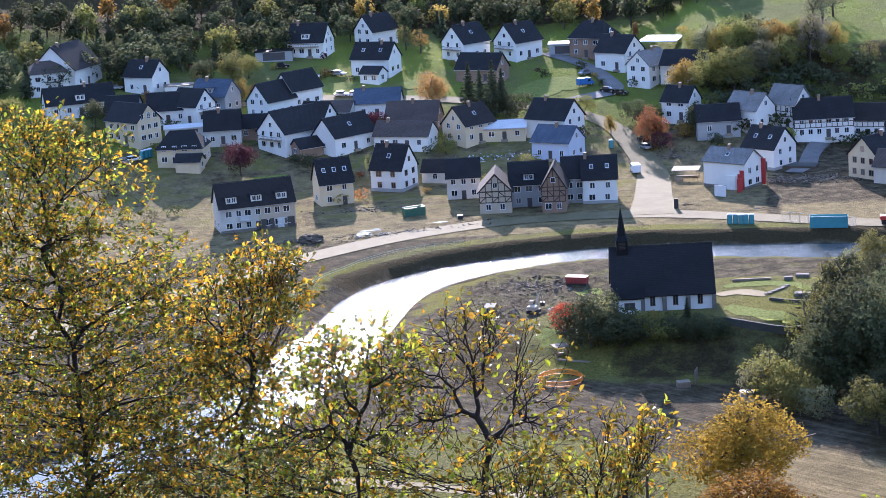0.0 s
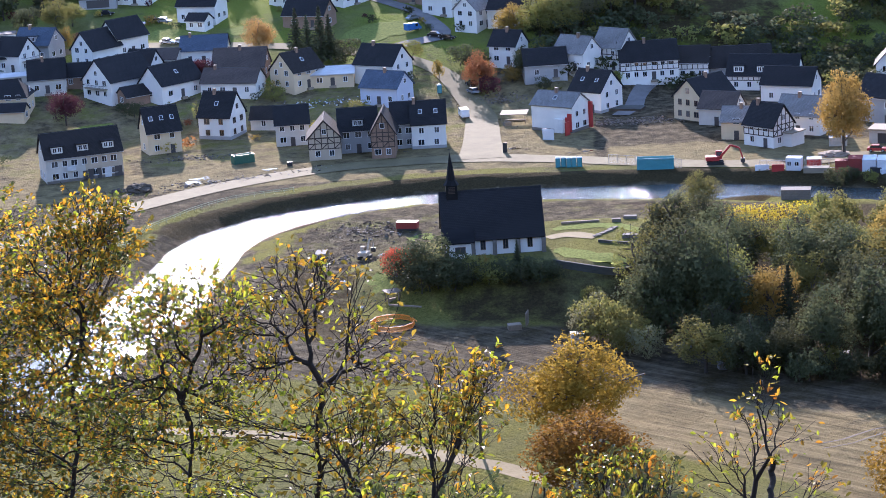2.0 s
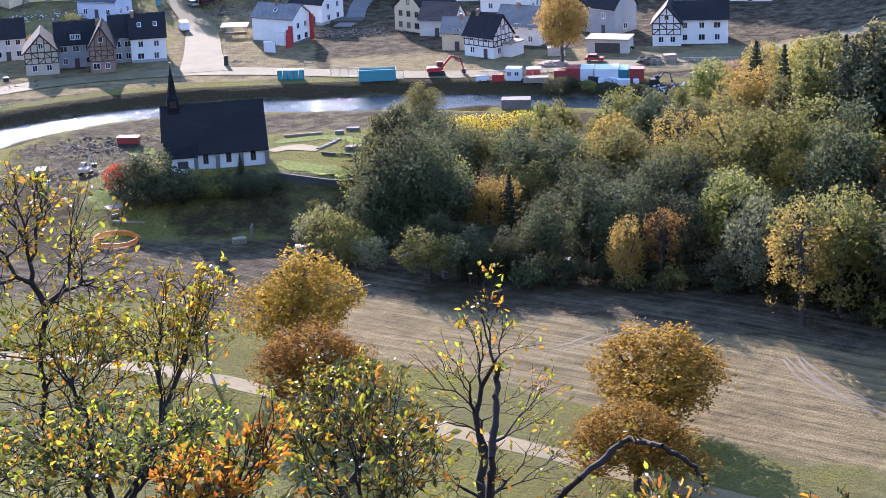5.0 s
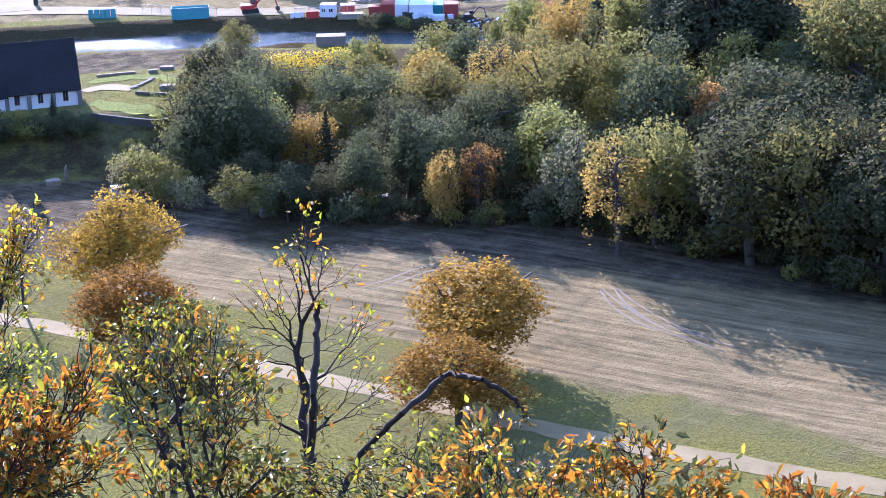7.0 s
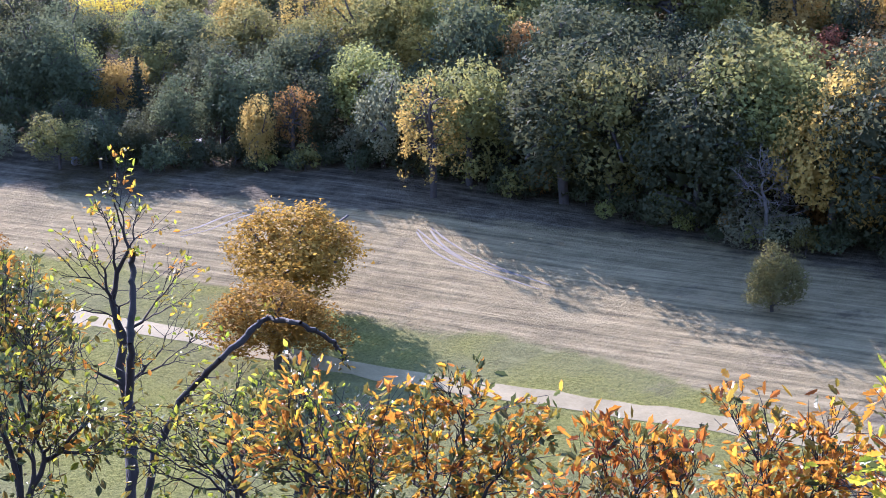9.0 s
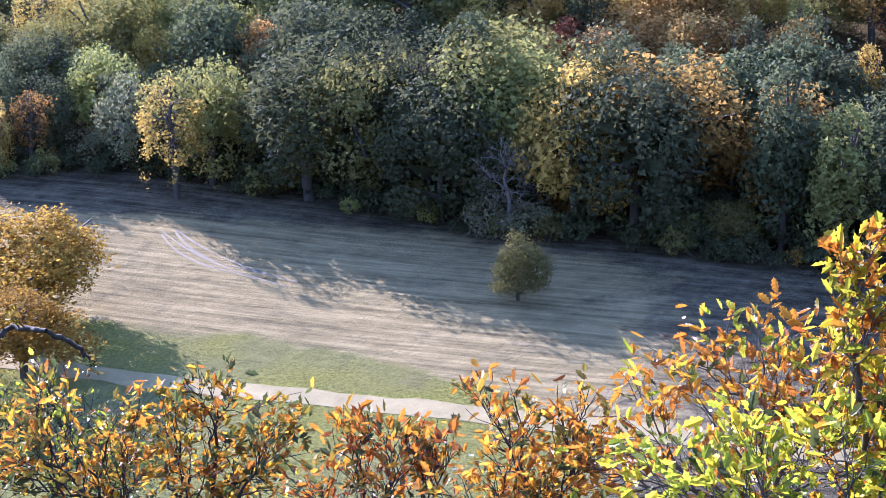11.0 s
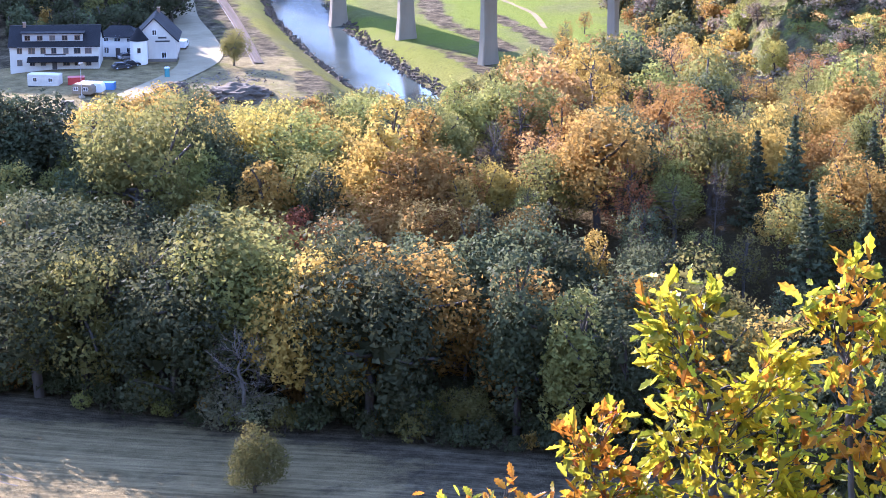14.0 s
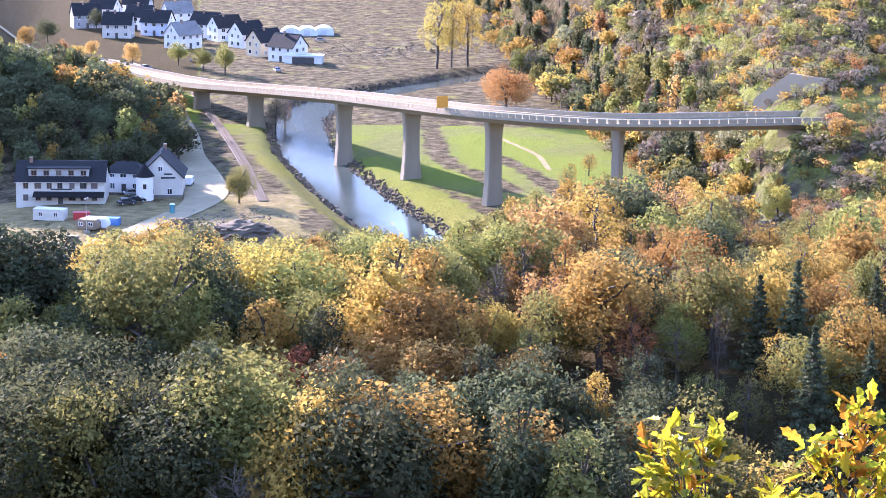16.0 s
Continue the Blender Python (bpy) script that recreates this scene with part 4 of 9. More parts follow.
house(144.3, 482.8, -54.6, 12, 8.5, 6.2, 4.2, GREY_WALL, SLATE, "grey half-ruined house with a bare gable", right=(1, 1, 0), front=(2, 2), chimney=0)
house(159.8, 530.0, 71.2, 10, 8.5, 5.4, 4.6, WHITE, SLATE, "white gabled house at the edge of the wood", left=(2, 2), chimney=0)
house(153.2, 462.8, 67.7, 9, 6.4, 5.2, 3.8, WHITE, SLATE, "white house with a timbered front gable", name="timbered_house", left=(2, 1), timber="left", chimney=0)
house(160.9, 461.9, -19.2, 12, 8.5, 5.8, 3.2, WHITE, SLATE, "long white house with a dark slate roof", front=(3, 2), right=(1, 1, 0), chimney=0, door="")
shed(138.3, 459.3, -28.8, 9.5, 6, 3, DIRTY_WHITE, CONCRETE, "flat-roofed white kiosk with open front", slope=0, door=DOOR_DARK)
house(190.2, 504.7, -40.6, 11, 8, 5.2, 3.6, WHITE, SLATE, "white house beside the lane", front=(3, 2), left=(2, 2), chimney=0)
house(221.2, 443.4, -32.7, 20, 11, 5.4, 3.6, DIRTY_WHITE, SLATE, "white inn with a long dormer and dark roof", name="inn", front=(7, 2), left=(2, 2), frames=FRAME_BROWN, chimney=0.15, awning=True)
house(239.4, 446.2, -42.2, 9, 7, 4.8, 1.8, WHITE, SLATE, "small white two-storey house", right=(2, 2), front=(3, 2), hip=2.5, chimney=0)
house(244.6, 438.6, 56.8, 13, 10, 5.0, 5.0, DIRTY_WHITE, SLATE, "white gabled guest house with a round stair tower", name="guest_house", left=(2, 1), chimney=0.8, door="", plinth=STONE)
house(407.3, 639.3, -70.5, 11, 8.5, 5.4, 4, WHITE, SLATE, "house of the far village with a dark roof", front=(3, 2), right=(2, 2), chimney=0.4)
house(408.8, 656.9, 8.1, 11, 8.5, 5.4, 4, CREAM, SLATE, "house of the far village with a dark roof", front=(3, 2), left=(2, 2), chimney=0.4)
house(417.2, 683.0, 6.6, 11, 8.5, 5.4, 4, WHITE, SLATE, "house of the far village with a dark roof", front=(3, 2), left=(2, 2), chimney=0.4)
house(421.0, 705.1, -0.8, 11, 8.5, 5.4, 4, WHITE, DARK_TILE, "house of the far village with a dark roof", front=(3, 2), left=(2, 2), chimney=0.4)
house(420.7, 718.1, -60.4, 11, 8.5, 5.4, 4, WHITE, SLATE, "house of the far village with a dark roof", front=(3, 2), right=(2, 2), chimney=0.4)
house(394.7, 691.1, 10.3, 11, 8.5, 5.4, 4, WHITE, GREY_TILE, "house of the far village with a dark roof", front=(3, 2), left=(2, 2), chimney=0.4)
house(407.6, 733.2, -49.1, 11, 8.5, 5.4, 4, BLUE_GREY, SLATE, "house of the far village with a dark roof", front=(3, 2), right=(2, 2), chimney=0.4)
house(390.5, 733.1, -38.0, 11, 8.5, 5.4, 4, DIRTY_WHITE, SLATE, "house of the far village with a dark roof", front=(3, 2), right=(2, 2), chimney=0.4)
house(411.7, 753.8, -58.6, 11, 8.5, 5.4, 4, WHITE, SLATE, "house of the far village with a dark roof", front=(3, 2), right=(2, 2), chimney=0.4)
house(432.3, 761.4, -9.6, 11, 8.5, 5.4, 4, WHITE, GREY_TILE, "house of the far village with a dark roof", front=(3, 2), left=(2, 2), chimney=0.4)
house(395.7, 770.1, -17.2, 11, 8.5, 5.4, 4, GREY_WALL, SLATE, "house of the far village with a dark roof", front=(3, 2), left=(2, 2), chimney=0.4)
house(414.5, 789.7, -52.7, 11, 8.5, 5.4, 4, WHITE, SLATE, "house of the far village with a dark roof", front=(3, 2), right=(2, 2), chimney=0.4)
house(434.6, 798.8, -43.5, 11, 8.5, 5.4, 4, WHITE, SLATE, "house of the far village with a dark roof", front=(3, 2), right=(2, 2), chimney=0.4)
shed(409.4, 631.9, -40.9, 13, 7, 2.6, WHITE, PALE_SHEET, "low white workshop with a flat roof", slope=0, door=DOOR_DARK)

# red fin and board on the white house beside the street
part("red_fin", boxes((5.76, 6.75, 3.3, 3.85, 0.2, 6.4), bevel=0.02), RED_PAINT, red_house, "tall red side wall")
part("red_panel", boxes((4.5, 5.7, -3.98, -3.82, 0.3, 4.6), (3.9, 4.5, -3.96, -3.84, 2.6, 3.7)), RED_PAINT, red_house, "red advertising panel")
part("garage_wall", boxes((1.3, 3.85, -4.9, -3.81, -0.2, 3.3), bevel=0.02), WHITE, red_house, "white rendered porch wall")
part("base_band", boxes((-5.8, 5.8, -3.86, -3.8, -0.4, 0.5)), STONE, red_house, "dirty stone base")
# the row house is tan on one half, with tall dark openings below
part("tan_facade", boxes((0.15, 8.8, -4.512, -4.4, 0.0, 5.75)), TAN, row_house, "tan rendered half of the facade")
for u, w in ((1.3, 1.3), (3.2, 1.0), (5.2, 1.5), (7.6, 1.7)):
    part("opening", boxes((u - w / 2, u + w / 2, -4.6, -4.5, 0.05, 2.35)), PALE_SHEET if u == 5.2 else DOOR_DARK, row_house)
part("balcony", boxes((-4.2, -2.2, -5.4, -4.51, 2.6, 2.78), (-4.2, -2.2, -5.4, -5.33, 2.78, 3.7)), PALE_SHEET, row_house)
part("plinth_band", boxes((-8.8, 8.8, -4.56, -4.5, -0.4, 0.6)), STONE, row_house, "mud-stained plinth")


# ---------------------------------------------------------------- trees
def grow(stem, tips, seed, thin=0.012, power=2.2, kink=0.1):
    """Limbs that fork again and again from the end of a stem until each reaches its tip: nodes, parents and radii."""
    rng = np.random.default_rng(seed)
    nodes = [np.array(p, float) for p in stem]
    up = [-1] + list(range(len(stem) - 1))
    tips = np.array(tips, float)
    ends = []

    def segment(j, goal, bits):
        a = nodes[j]
        d = np.linalg.norm(goal - a)
        for s in np.arange(1, bits + 1) / bits:
            nodes.append(a + (goal - a) * s + (rng.normal(size=3) * kink * d / bits if s < 1 else 0))
            up.append(j)
            j = len(nodes) - 1
        return j

    # each tip belongs to the stem node that suits it best
    s = np.array(nodes)[min(1, len(nodes) - 1):]
    d = np.linalg.norm(tips[:, None] - s[None], axis=2)
    high = np.maximum(s[None, :, 2] - tips[:, None, 2] + 0.35 * d, 0)
    own = np.argmin(d + 2.0 * high, axis=1) + min(1, len(nodes) - 1)
    work = [(int(k), np.where(own == k)[0], 0) for k in np.unique(own)]
    while work:
        j, idx, depth = work.pop()
        if len(idx) == 1:
            ends.append(segment(j, tips[idx[0]], 2))
            continue
        c = tips[idx].mean(0)
        go = rng.uniform(0.18, 0.4) if depth else rng.uniform(0.3, 0.45)
        goal = nodes[j] + (c - nodes[j]) * go + rng.normal(size=3) * kink * np.linalg.norm(c - nodes[j]) * 0.35
        k = segment(j, goal, 2)
        q = tips[idx] - c
        axis = np.linalg.svd(q + rng.normal(size=q.shape) * 0.05 * np.abs(q).max(), full_matrices=False)[2][0] if len(idx) > 2 else rng.normal(size=3)
        axis = axis + rng.normal(size=3) * 0.35
        order = np.argsort(q @ axis)
        cut = int(np.clip(round(len(idx) * rng.uniform(0.3, 0.7)), 1, len(idx) - 1))
        work += [(k, idx[order[:cut]], depth + 1), (k, idx[order[cut:]], depth + 1)]
    area = np.zeros(len(nodes))
    area[ends] = thin**power
    for k in range(len(nodes) - 1, 0, -1):
        area[up[k]] += area[k]
    area[: len(stem)] = np.maximum(area[: len(stem)], (thin * 1.5) ** power)
    return np.array(nodes), np.array(up), area ** (1 / power), ends


def limb_mesh(name, arr, up, rad, sides=5):
    """Tapered limbs as tubes."""
    k = np.arange(1, len(arr))
    k = k[up[k] >= 0]
    a, b = arr[up[k]], arr[k]
    ra, rb = np.minimum(rad[up[k]], rad[k] * 1.35), rad[k]
    d = b - a
    ln = np.linalg.norm(d, axis=1)
    ok = ln > 1e-5
    a, b, ra, rb, d = a[ok], b[ok], ra[ok], rb[ok], d[ok] / ln[ok][:, None]
    ref = np.where(np.abs(d[:, 2:3]) < 0.9, np.array([[0, 0, 1.0]]), np.array([[1.0, 0, 0]]))
    u = np.cross(d, ref)
    u /= np.linalg.norm(u, axis=1)[:, None]
    w = np.cross(d, u)
    th = np.arange(sides) * 2 * np.pi / sides
    ring = np.cos(th)[None, :, None] * u[:, None] + np.sin(th)[None, :, None] * w[:, None]
    v = np.concatenate([a[:, None] + ring * ra[:, None, None], b[:, None] + d[:, None] * (rb * 0.3)[:, None, None] + ring * rb[:, None, None]], 1).reshape(-1, 3)
    o = np.arange(len(a))[:, None] * 2 * sides
    i = np.arange(sides)
    j = (i + 1) % sides
    f = np.stack([o + i, o + j, o + sides + j, o + sides + i], -1).reshape(-1, 4)
    return v, f


def leaf_sprays(c, out, size, rng, droop=0.3, long=1.0):
    """Leaf sprays that lie roughly along the skin of their clump, each an island of one face."""
    n = len(c)
    nrm = out + rng.normal(size=(n, 3)) * 0.8
    nrm /= np.linalg.norm(nrm, axis=1)[:, None]
    u = np.cross(nrm, rng.normal(size=(n, 3)))
    u[:, 2] -= droop * 0.5
    u /= np.linalg.norm(u, axis=1)[:, None]
    w = np.cross(nrm, u)
    w /= np.linalg.norm(w, axis=1)[:, None]
    s = (size * rng.uniform(0.55, 1.4, n))[:, None]
    fold = nrm * s * 0.22
    v = np.stack([c - u * s * 0.55 * long - w * s * 0.42, c + u * s * 0.15 + w * s * 0.62 - fold, c + u * s * 0.6 * long - w * s * 0.3], 1).reshape(-1, 3)
    return v, np.arange(n)[:, None] * 3 + [0, 1, 2]


def conifer_points(n, rng):
    """Whorls of drooping boughs round an upright stem; the tree is two units high."""
    tiers = 19
    lvl = rng.choice(tiers, n, p=np.linspace(1.0, 0.25, tiers) / np.linspace(1.0, 0.25, tiers).sum())
    h = lvl / (tiers - 1)
    bough = rng.integers(0, 9, n)
    th = bough * 2 * np.pi / 9 + lvl * 1.9 + rng.normal(size=n) * 0.09
    reach = (1.03 - h) * 0.25 * (0.8 + 0.35 * np.sin(bough * 2.3 + lvl * 1.7))
    along = rng.uniform(0.1, 1, n) ** 0.7
    r = reach * along
    z = h * 1.92 - 0.92 + 0.06 * along - 0.42 * r + rng.normal(size=n) * 0.008
    return np.stack([r * np.cos(th), r * np.sin(th), z], -1), np.stack([np.cos(th) * 0.5, np.sin(th) * 0.5, np.full(n, 0.9)], -1)


# clumps, their size, squash, how far in they start
CROWNS = {"round": (40, (0.17, 0.4), (1, 1, 1.02), 0.52), "full": (75, (0.2, 0.31), (1, 1, 0.96), 0.66), "tall": (40, (0.16, 0.32), (0.66, 0.66, 1.12), 0.45),
          "loose": (40, (0.13, 0.22), (0.86, 0.86, 1.02), 0.45), "bush": (30, (0.24, 0.36), (1, 1, 0.75), 0.5)}


def crown_points(kind, n, rng):
    """Points of a crown of about unit radius whose middle is at the origin: leaves on the outer skin of many clumps."""
    if kind == "conifer":
        return conifer_points(n, rng)
    k, (r0, r1), sq, inner = CROWNS[kind]
    i = np.arange(k) + 0.5
    th, up = i * 2.39996 + rng.normal(size=k) * 0.25, 1 - 1.75 * i / k + rng.normal(size=k) * 0.06
    up = np.clip(up, -0.8, 1)
    side = np.sqrt(1 - up**2)
    lob = np.stack([side * np.cos(th), side * np.sin(th), up], -1)
    turn = rng.uniform(0, 6.28, 3)
    lump = 1 + 0.2 * np.sin(3 * lob[:, 0] + turn[0]) + 0.2 * np.sin(3.5 * lob[:, 1] + turn[1]) + 0.14 * np.sin(5 * lob[:, 2] + turn[2])
    far = (rng.uniform(inner**2, 0.62, k) ** 0.5 if inner < 0.6 else rng.uniform(inner, 0.84, k)) * lump
    lr = rng.uniform(r0, r1, k) * np.interp(up, [-0.8, 0, 1], [0.8, 1.05, 0.9])
    out = lob.copy()
    lob = lob * far[:, None]
    lob[:, :2] *= np.interp(lob[:, 2:3], [-0.9, -0.5, 0, 0.8], [0.7, 0.92, 1.0, 0.88])
    which = rng.choice(k, n * 2, p=lr**2 / (lr**2).sum())
    q = rng.normal(size=(n * 2, 3))
    q /= np.linalg.norm(q, axis=1)[:, None]
    ok = np.where((q * out[which]).sum(1) > rng.uniform(-1.0, 0.25, n * 2))[0][:n]
    which, q = which[ok], q[ok]
    p = lob[which] + q * (lr[which] * rng.uniform(0.45, 1.2, len(ok)) ** 0.7)[:, None]
    p += (rng.random(len(ok)) < 0.1)[:, None] * q * 0.12
    return p * np.array(sq), q * 0.8 + out[which] * 0.45


class TreeKind:
    """Crown sprays and limbs of one sort of tree, about 10 m high, to be used many times."""

    def __init__(self, kind, leaves, size, seed, trunk=0.3, limbs=14, sides=3, twigs=0):
        rng = np.random.default_rng(seed)
        self.kind = kind
        c, out = crown_points(kind, leaves or 600, rng)
        if kind == "conifer":
            c = c * np.array([9, 9, 4.6]) + np.array([0, 0, 5.3])
        elif kind == "bush":
            c = c * np.array([3.2, 3.2, 3.3]) + np.array([0, 0, 2.3])
        else:
            c = c * np.array([4.3, 4.3, 4.7]) + np.array([0, 0, 5.5])
        c[:, 2] = np.maximum(c[:, 2], 0.25)
        tall = c[:, 2].max()
        if leaves:
            self.v, self.f = leaf_sprays(c, out, size, rng, 0.9 if kind == "conifer" else 0.3, 1.35 if kind == "conifer" else 1.0)
            if kind in ("round", "full", "tall"):
                # fewer, larger sprays fill the inside, added to stop sunlight leaking through the crown
                pick_in = rng.choice(len(c), 130)
                heart = np.array([0, 0, 5.5])
                deep = heart + (c[pick_in] - heart) * rng.uniform(0.35, 0.72, 130)[:, None]
                v, f = leaf_sprays(deep, out[pick_in], 0.85, rng, 0.3, 1.0)
                self.f = np.concatenate([self.f, f + len(self.v)])
                self.v = np.concatenate([self.v, v])
        else:
            self.v, self.f = np.zeros((0, 3)), np.zeros((0, 3), int)
        stem = [(0, 0, -1.0), (0.05, 0, 0.5), (0.1, 0.05, 1.6), (0.05, 0.1, 2.8)] if kind != "bush" else [(0, 0, -0.6), (0, 0, 0.3)]
        if kind == "conifer":
            stem += [(0, 0, z) for z in (4, 6, 8, tall)]
        if twigs:
            stem += [(0, 0.1, 3.8)]
            inner = c[rng.choice(len(c), twigs, replace=True)] + rng.normal(size=(twigs, 3)) * 0.25
            inner[:, :2] *= rng.uniform(0.45, 1.0, twigs)[:, None]
            inner[:, 2] = np.maximum(inner[:, 2], 1.5)
            tips = inner
        else:
            tips = c[rng.choice(len(c), 16 if kind == "conifer" else limbs)]
        arr, up, rad, _ = grow(stem, tips, seed, 0.03)
        rad = rad * trunk / rad[0]
        self.tv, self.tf = limb_mesh("limbs", arr, up, np.maximum(rad, 0.009 if twigs else 0.016), sides)
        self.meshes = None

    def make(self):
        if self.meshes is None:
            cm, tm = bpy.data.meshes.new("crown"), bpy.data.meshes.new("trunk")
            cm.from_pydata(self.v.tolist(), [], self.f.tolist())
            tm.from_pydata(self.tv.tolist(), [], self.tf.tolist())
            tm.shade_smooth()
            tm.materials.append(BARK)
            cm.materials.append(LEAF_GREEN)
            self.meshes = cm, tm
        return self.meshes


tree_spots = []


def tree(x, y, kind, leaf, high, label, wide=1.0, group="", bark=None, name="tree", z=None, category="tree"):
    """One tree of the given height with trunk and crown."""
    rng = random.Random(int(x * 31 + y * 17))
    tree_spots.append((x, y))
    cm, tm = kind.make()
    s = high / 10.0 if kind.kind != "bush" else high / 5.0
    zz = gz(x, y) if z is None else z
    ob = thing(name, pose(x, y, zz, 0, 0, rng.uniform(0, 360)), label, category, group)
    odd = rng.uniform(0.88, 1.14)
    for nm, me, mat in (("trunk", tm, bark or BARK), ("crown", cm, leaf)):
        if not len(me.vertices):
            continue
        p = new(nm, me)
        p.parent = ob
        p.matrix_basis = Matrix.Diagonal((s * wide * odd, s * wide / odd, s, 1))
        p.material_slots[0].link = "OBJECT"
        p.material_slots[0].material = mat
    return ob


def woods(name, spots, label, kind="stuff"):
    """Many trees in one mesh. spots: (x, y, z, TreeKind, material, height, width, turn)."""
    mats = []
    vs, fs, mi, tones, o = [], [], [], [], 0
    for x, y, z, k, mat, high, wide, turn in spots:
        s = high / (5.0 if k.kind == "bush" else 10.0)
        c, d = math.cos(turn), math.sin(turn)
        for v, f, m in ((k.v, k.f, mat), (k.tv, np.concatenate([k.tf[:, [0, 1, 2]], k.tf[:, [0, 2, 3]]]), BARK)):
            if m not in mats:
                mats.append(m)
            w = np.stack([(v[:, 0] * c - v[:, 1] * d) * s * wide + x, (v[:, 0] * d + v[:, 1] * c) * s * wide + y, v[:, 2] * s + z], -1)
            vs.append(w)
            fs.append(f + o)
            mi.append(np.full(len(f), mats.index(m)))
            tones.append(np.full(len(v), (turn * 1.37 + x * 0.21) % 1.0))
            o += len(v)
    V, F = np.concatenate(vs).astype(np.float32), np.concatenate(fs).astype(np.int32)
    me = bpy.data.meshes.new(name)
    me.vertices.add(len(V))
    me.vertices.foreach_set("co", V.ravel())
    me.loops.add(len(F) * 3)
    me.loops.foreach_set("vertex_index", F.ravel())
    me.polygons.add(len(F))
    me.polygons.foreach_set("loop_start", np.arange(len(F), dtype=np.int32) * 3)
    for m in mats:
        me.materials.append(m)
    me.polygons.foreach_set("material_index", np.concatenate(mi).astype(np.int32))
    me.attributes.new("tone", "FLOAT", "POINT").data.foreach_set("value", np.concatenate(tones).astype(np.float32))
    me.update(calc_edges=True)
    return tagged(new(name, me), label, "woodland", kind=kind)


ROUND = [TreeKind("round", 5200, 0.235, s, limbs=10) for s in (11, 12, 13, 14, 15, 16)]
FULL = [TreeKind("full", 9500, 0.21, s, limbs=12) for s in (17, 18)]
TALL = [TreeKind("tall", 3400, 0.25, s, limbs=12) for s in (21, 22)]
LOOSE = [TreeKind("loose", 2600, 0.18, s, twigs=110) for s in (31, 32)]
BARE = [TreeKind("tall", 0, 0.2, s, trunk=0.15, twigs=900) for s in (35, 36)]
M_ROUND = [TreeKind("round", 2500, 0.34, s, limbs=5) for s in (111, 112, 113)]
CONIFER = [TreeKind("conifer", 3000, 0.27, s) for s in (41, 42)]
BUSH = [TreeKind("bush", 1700, 0.24, s, 0.12, limbs=8) for s in (51, 52)]
M_BUSH = [TreeKind("bush", 620, 0.4, s, 0.12, limbs=4) for s in (53, 54)]
L_ROUND = [TreeKind("round", 420, 0.82, s, limbs=3) for s in (61, 62, 63)]
L_TALL = [TreeKind("tall", 360, 0.7, s, limbs=3) for s in (71, 72)]
L_LOOSE = [TreeKind("loose", 330, 0.46, s, limbs=8) for s in (81, 82)]
L_CONIFER = [TreeKind("conifer", 420, 0.75, s) for s in (91, 92)]
L_BUSH = [TreeKind("bush", 150, 0.7, s, 0.12, limbs=3) for s in (95, 96)]


def scatter(n, a0, a1, r0, r1, gap, seed, keep=None):
    """Random spots in a part of a ring round the viewpoint, at least gap apart."""
    rng = np.random.default_rng(seed)
    out = []
    arr = np.zeros((0, 2))
    for _ in range(n * 14):
        if len(out) >= n:
            break
        a, r = np.radians(rng.uniform(a0, a1)), math.sqrt(rng.uniform(r0**2, r1**2))
        p = np.array([math.sin(a) * r, math.cos(a) * r])
        if keep is not None and not keep(p[0], p[1], math.degrees(a), r):
            continue
        if len(arr) and (np.hypot(*(arr - p).T) < gap).any():
            continue
        arr = np.vstack([arr, p])
        out.append((p[0], p[1], math.degrees(a), r))
    return out


def front_edge(a):
    return float(np.interp(a, [12, 20, 30, 40, 50], [308, 300, 270, 256, 245]))


def pick(rng, *pairs):
    kinds, weights = zip(*pairs)
    return kinds[int(rng.choice(len(kinds), p=np.array(weights) / sum(weights)))]


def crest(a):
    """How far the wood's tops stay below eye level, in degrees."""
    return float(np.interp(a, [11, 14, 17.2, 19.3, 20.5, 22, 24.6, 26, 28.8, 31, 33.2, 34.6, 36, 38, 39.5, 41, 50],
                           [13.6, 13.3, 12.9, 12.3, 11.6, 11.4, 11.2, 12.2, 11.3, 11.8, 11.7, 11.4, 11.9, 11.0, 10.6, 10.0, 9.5]))


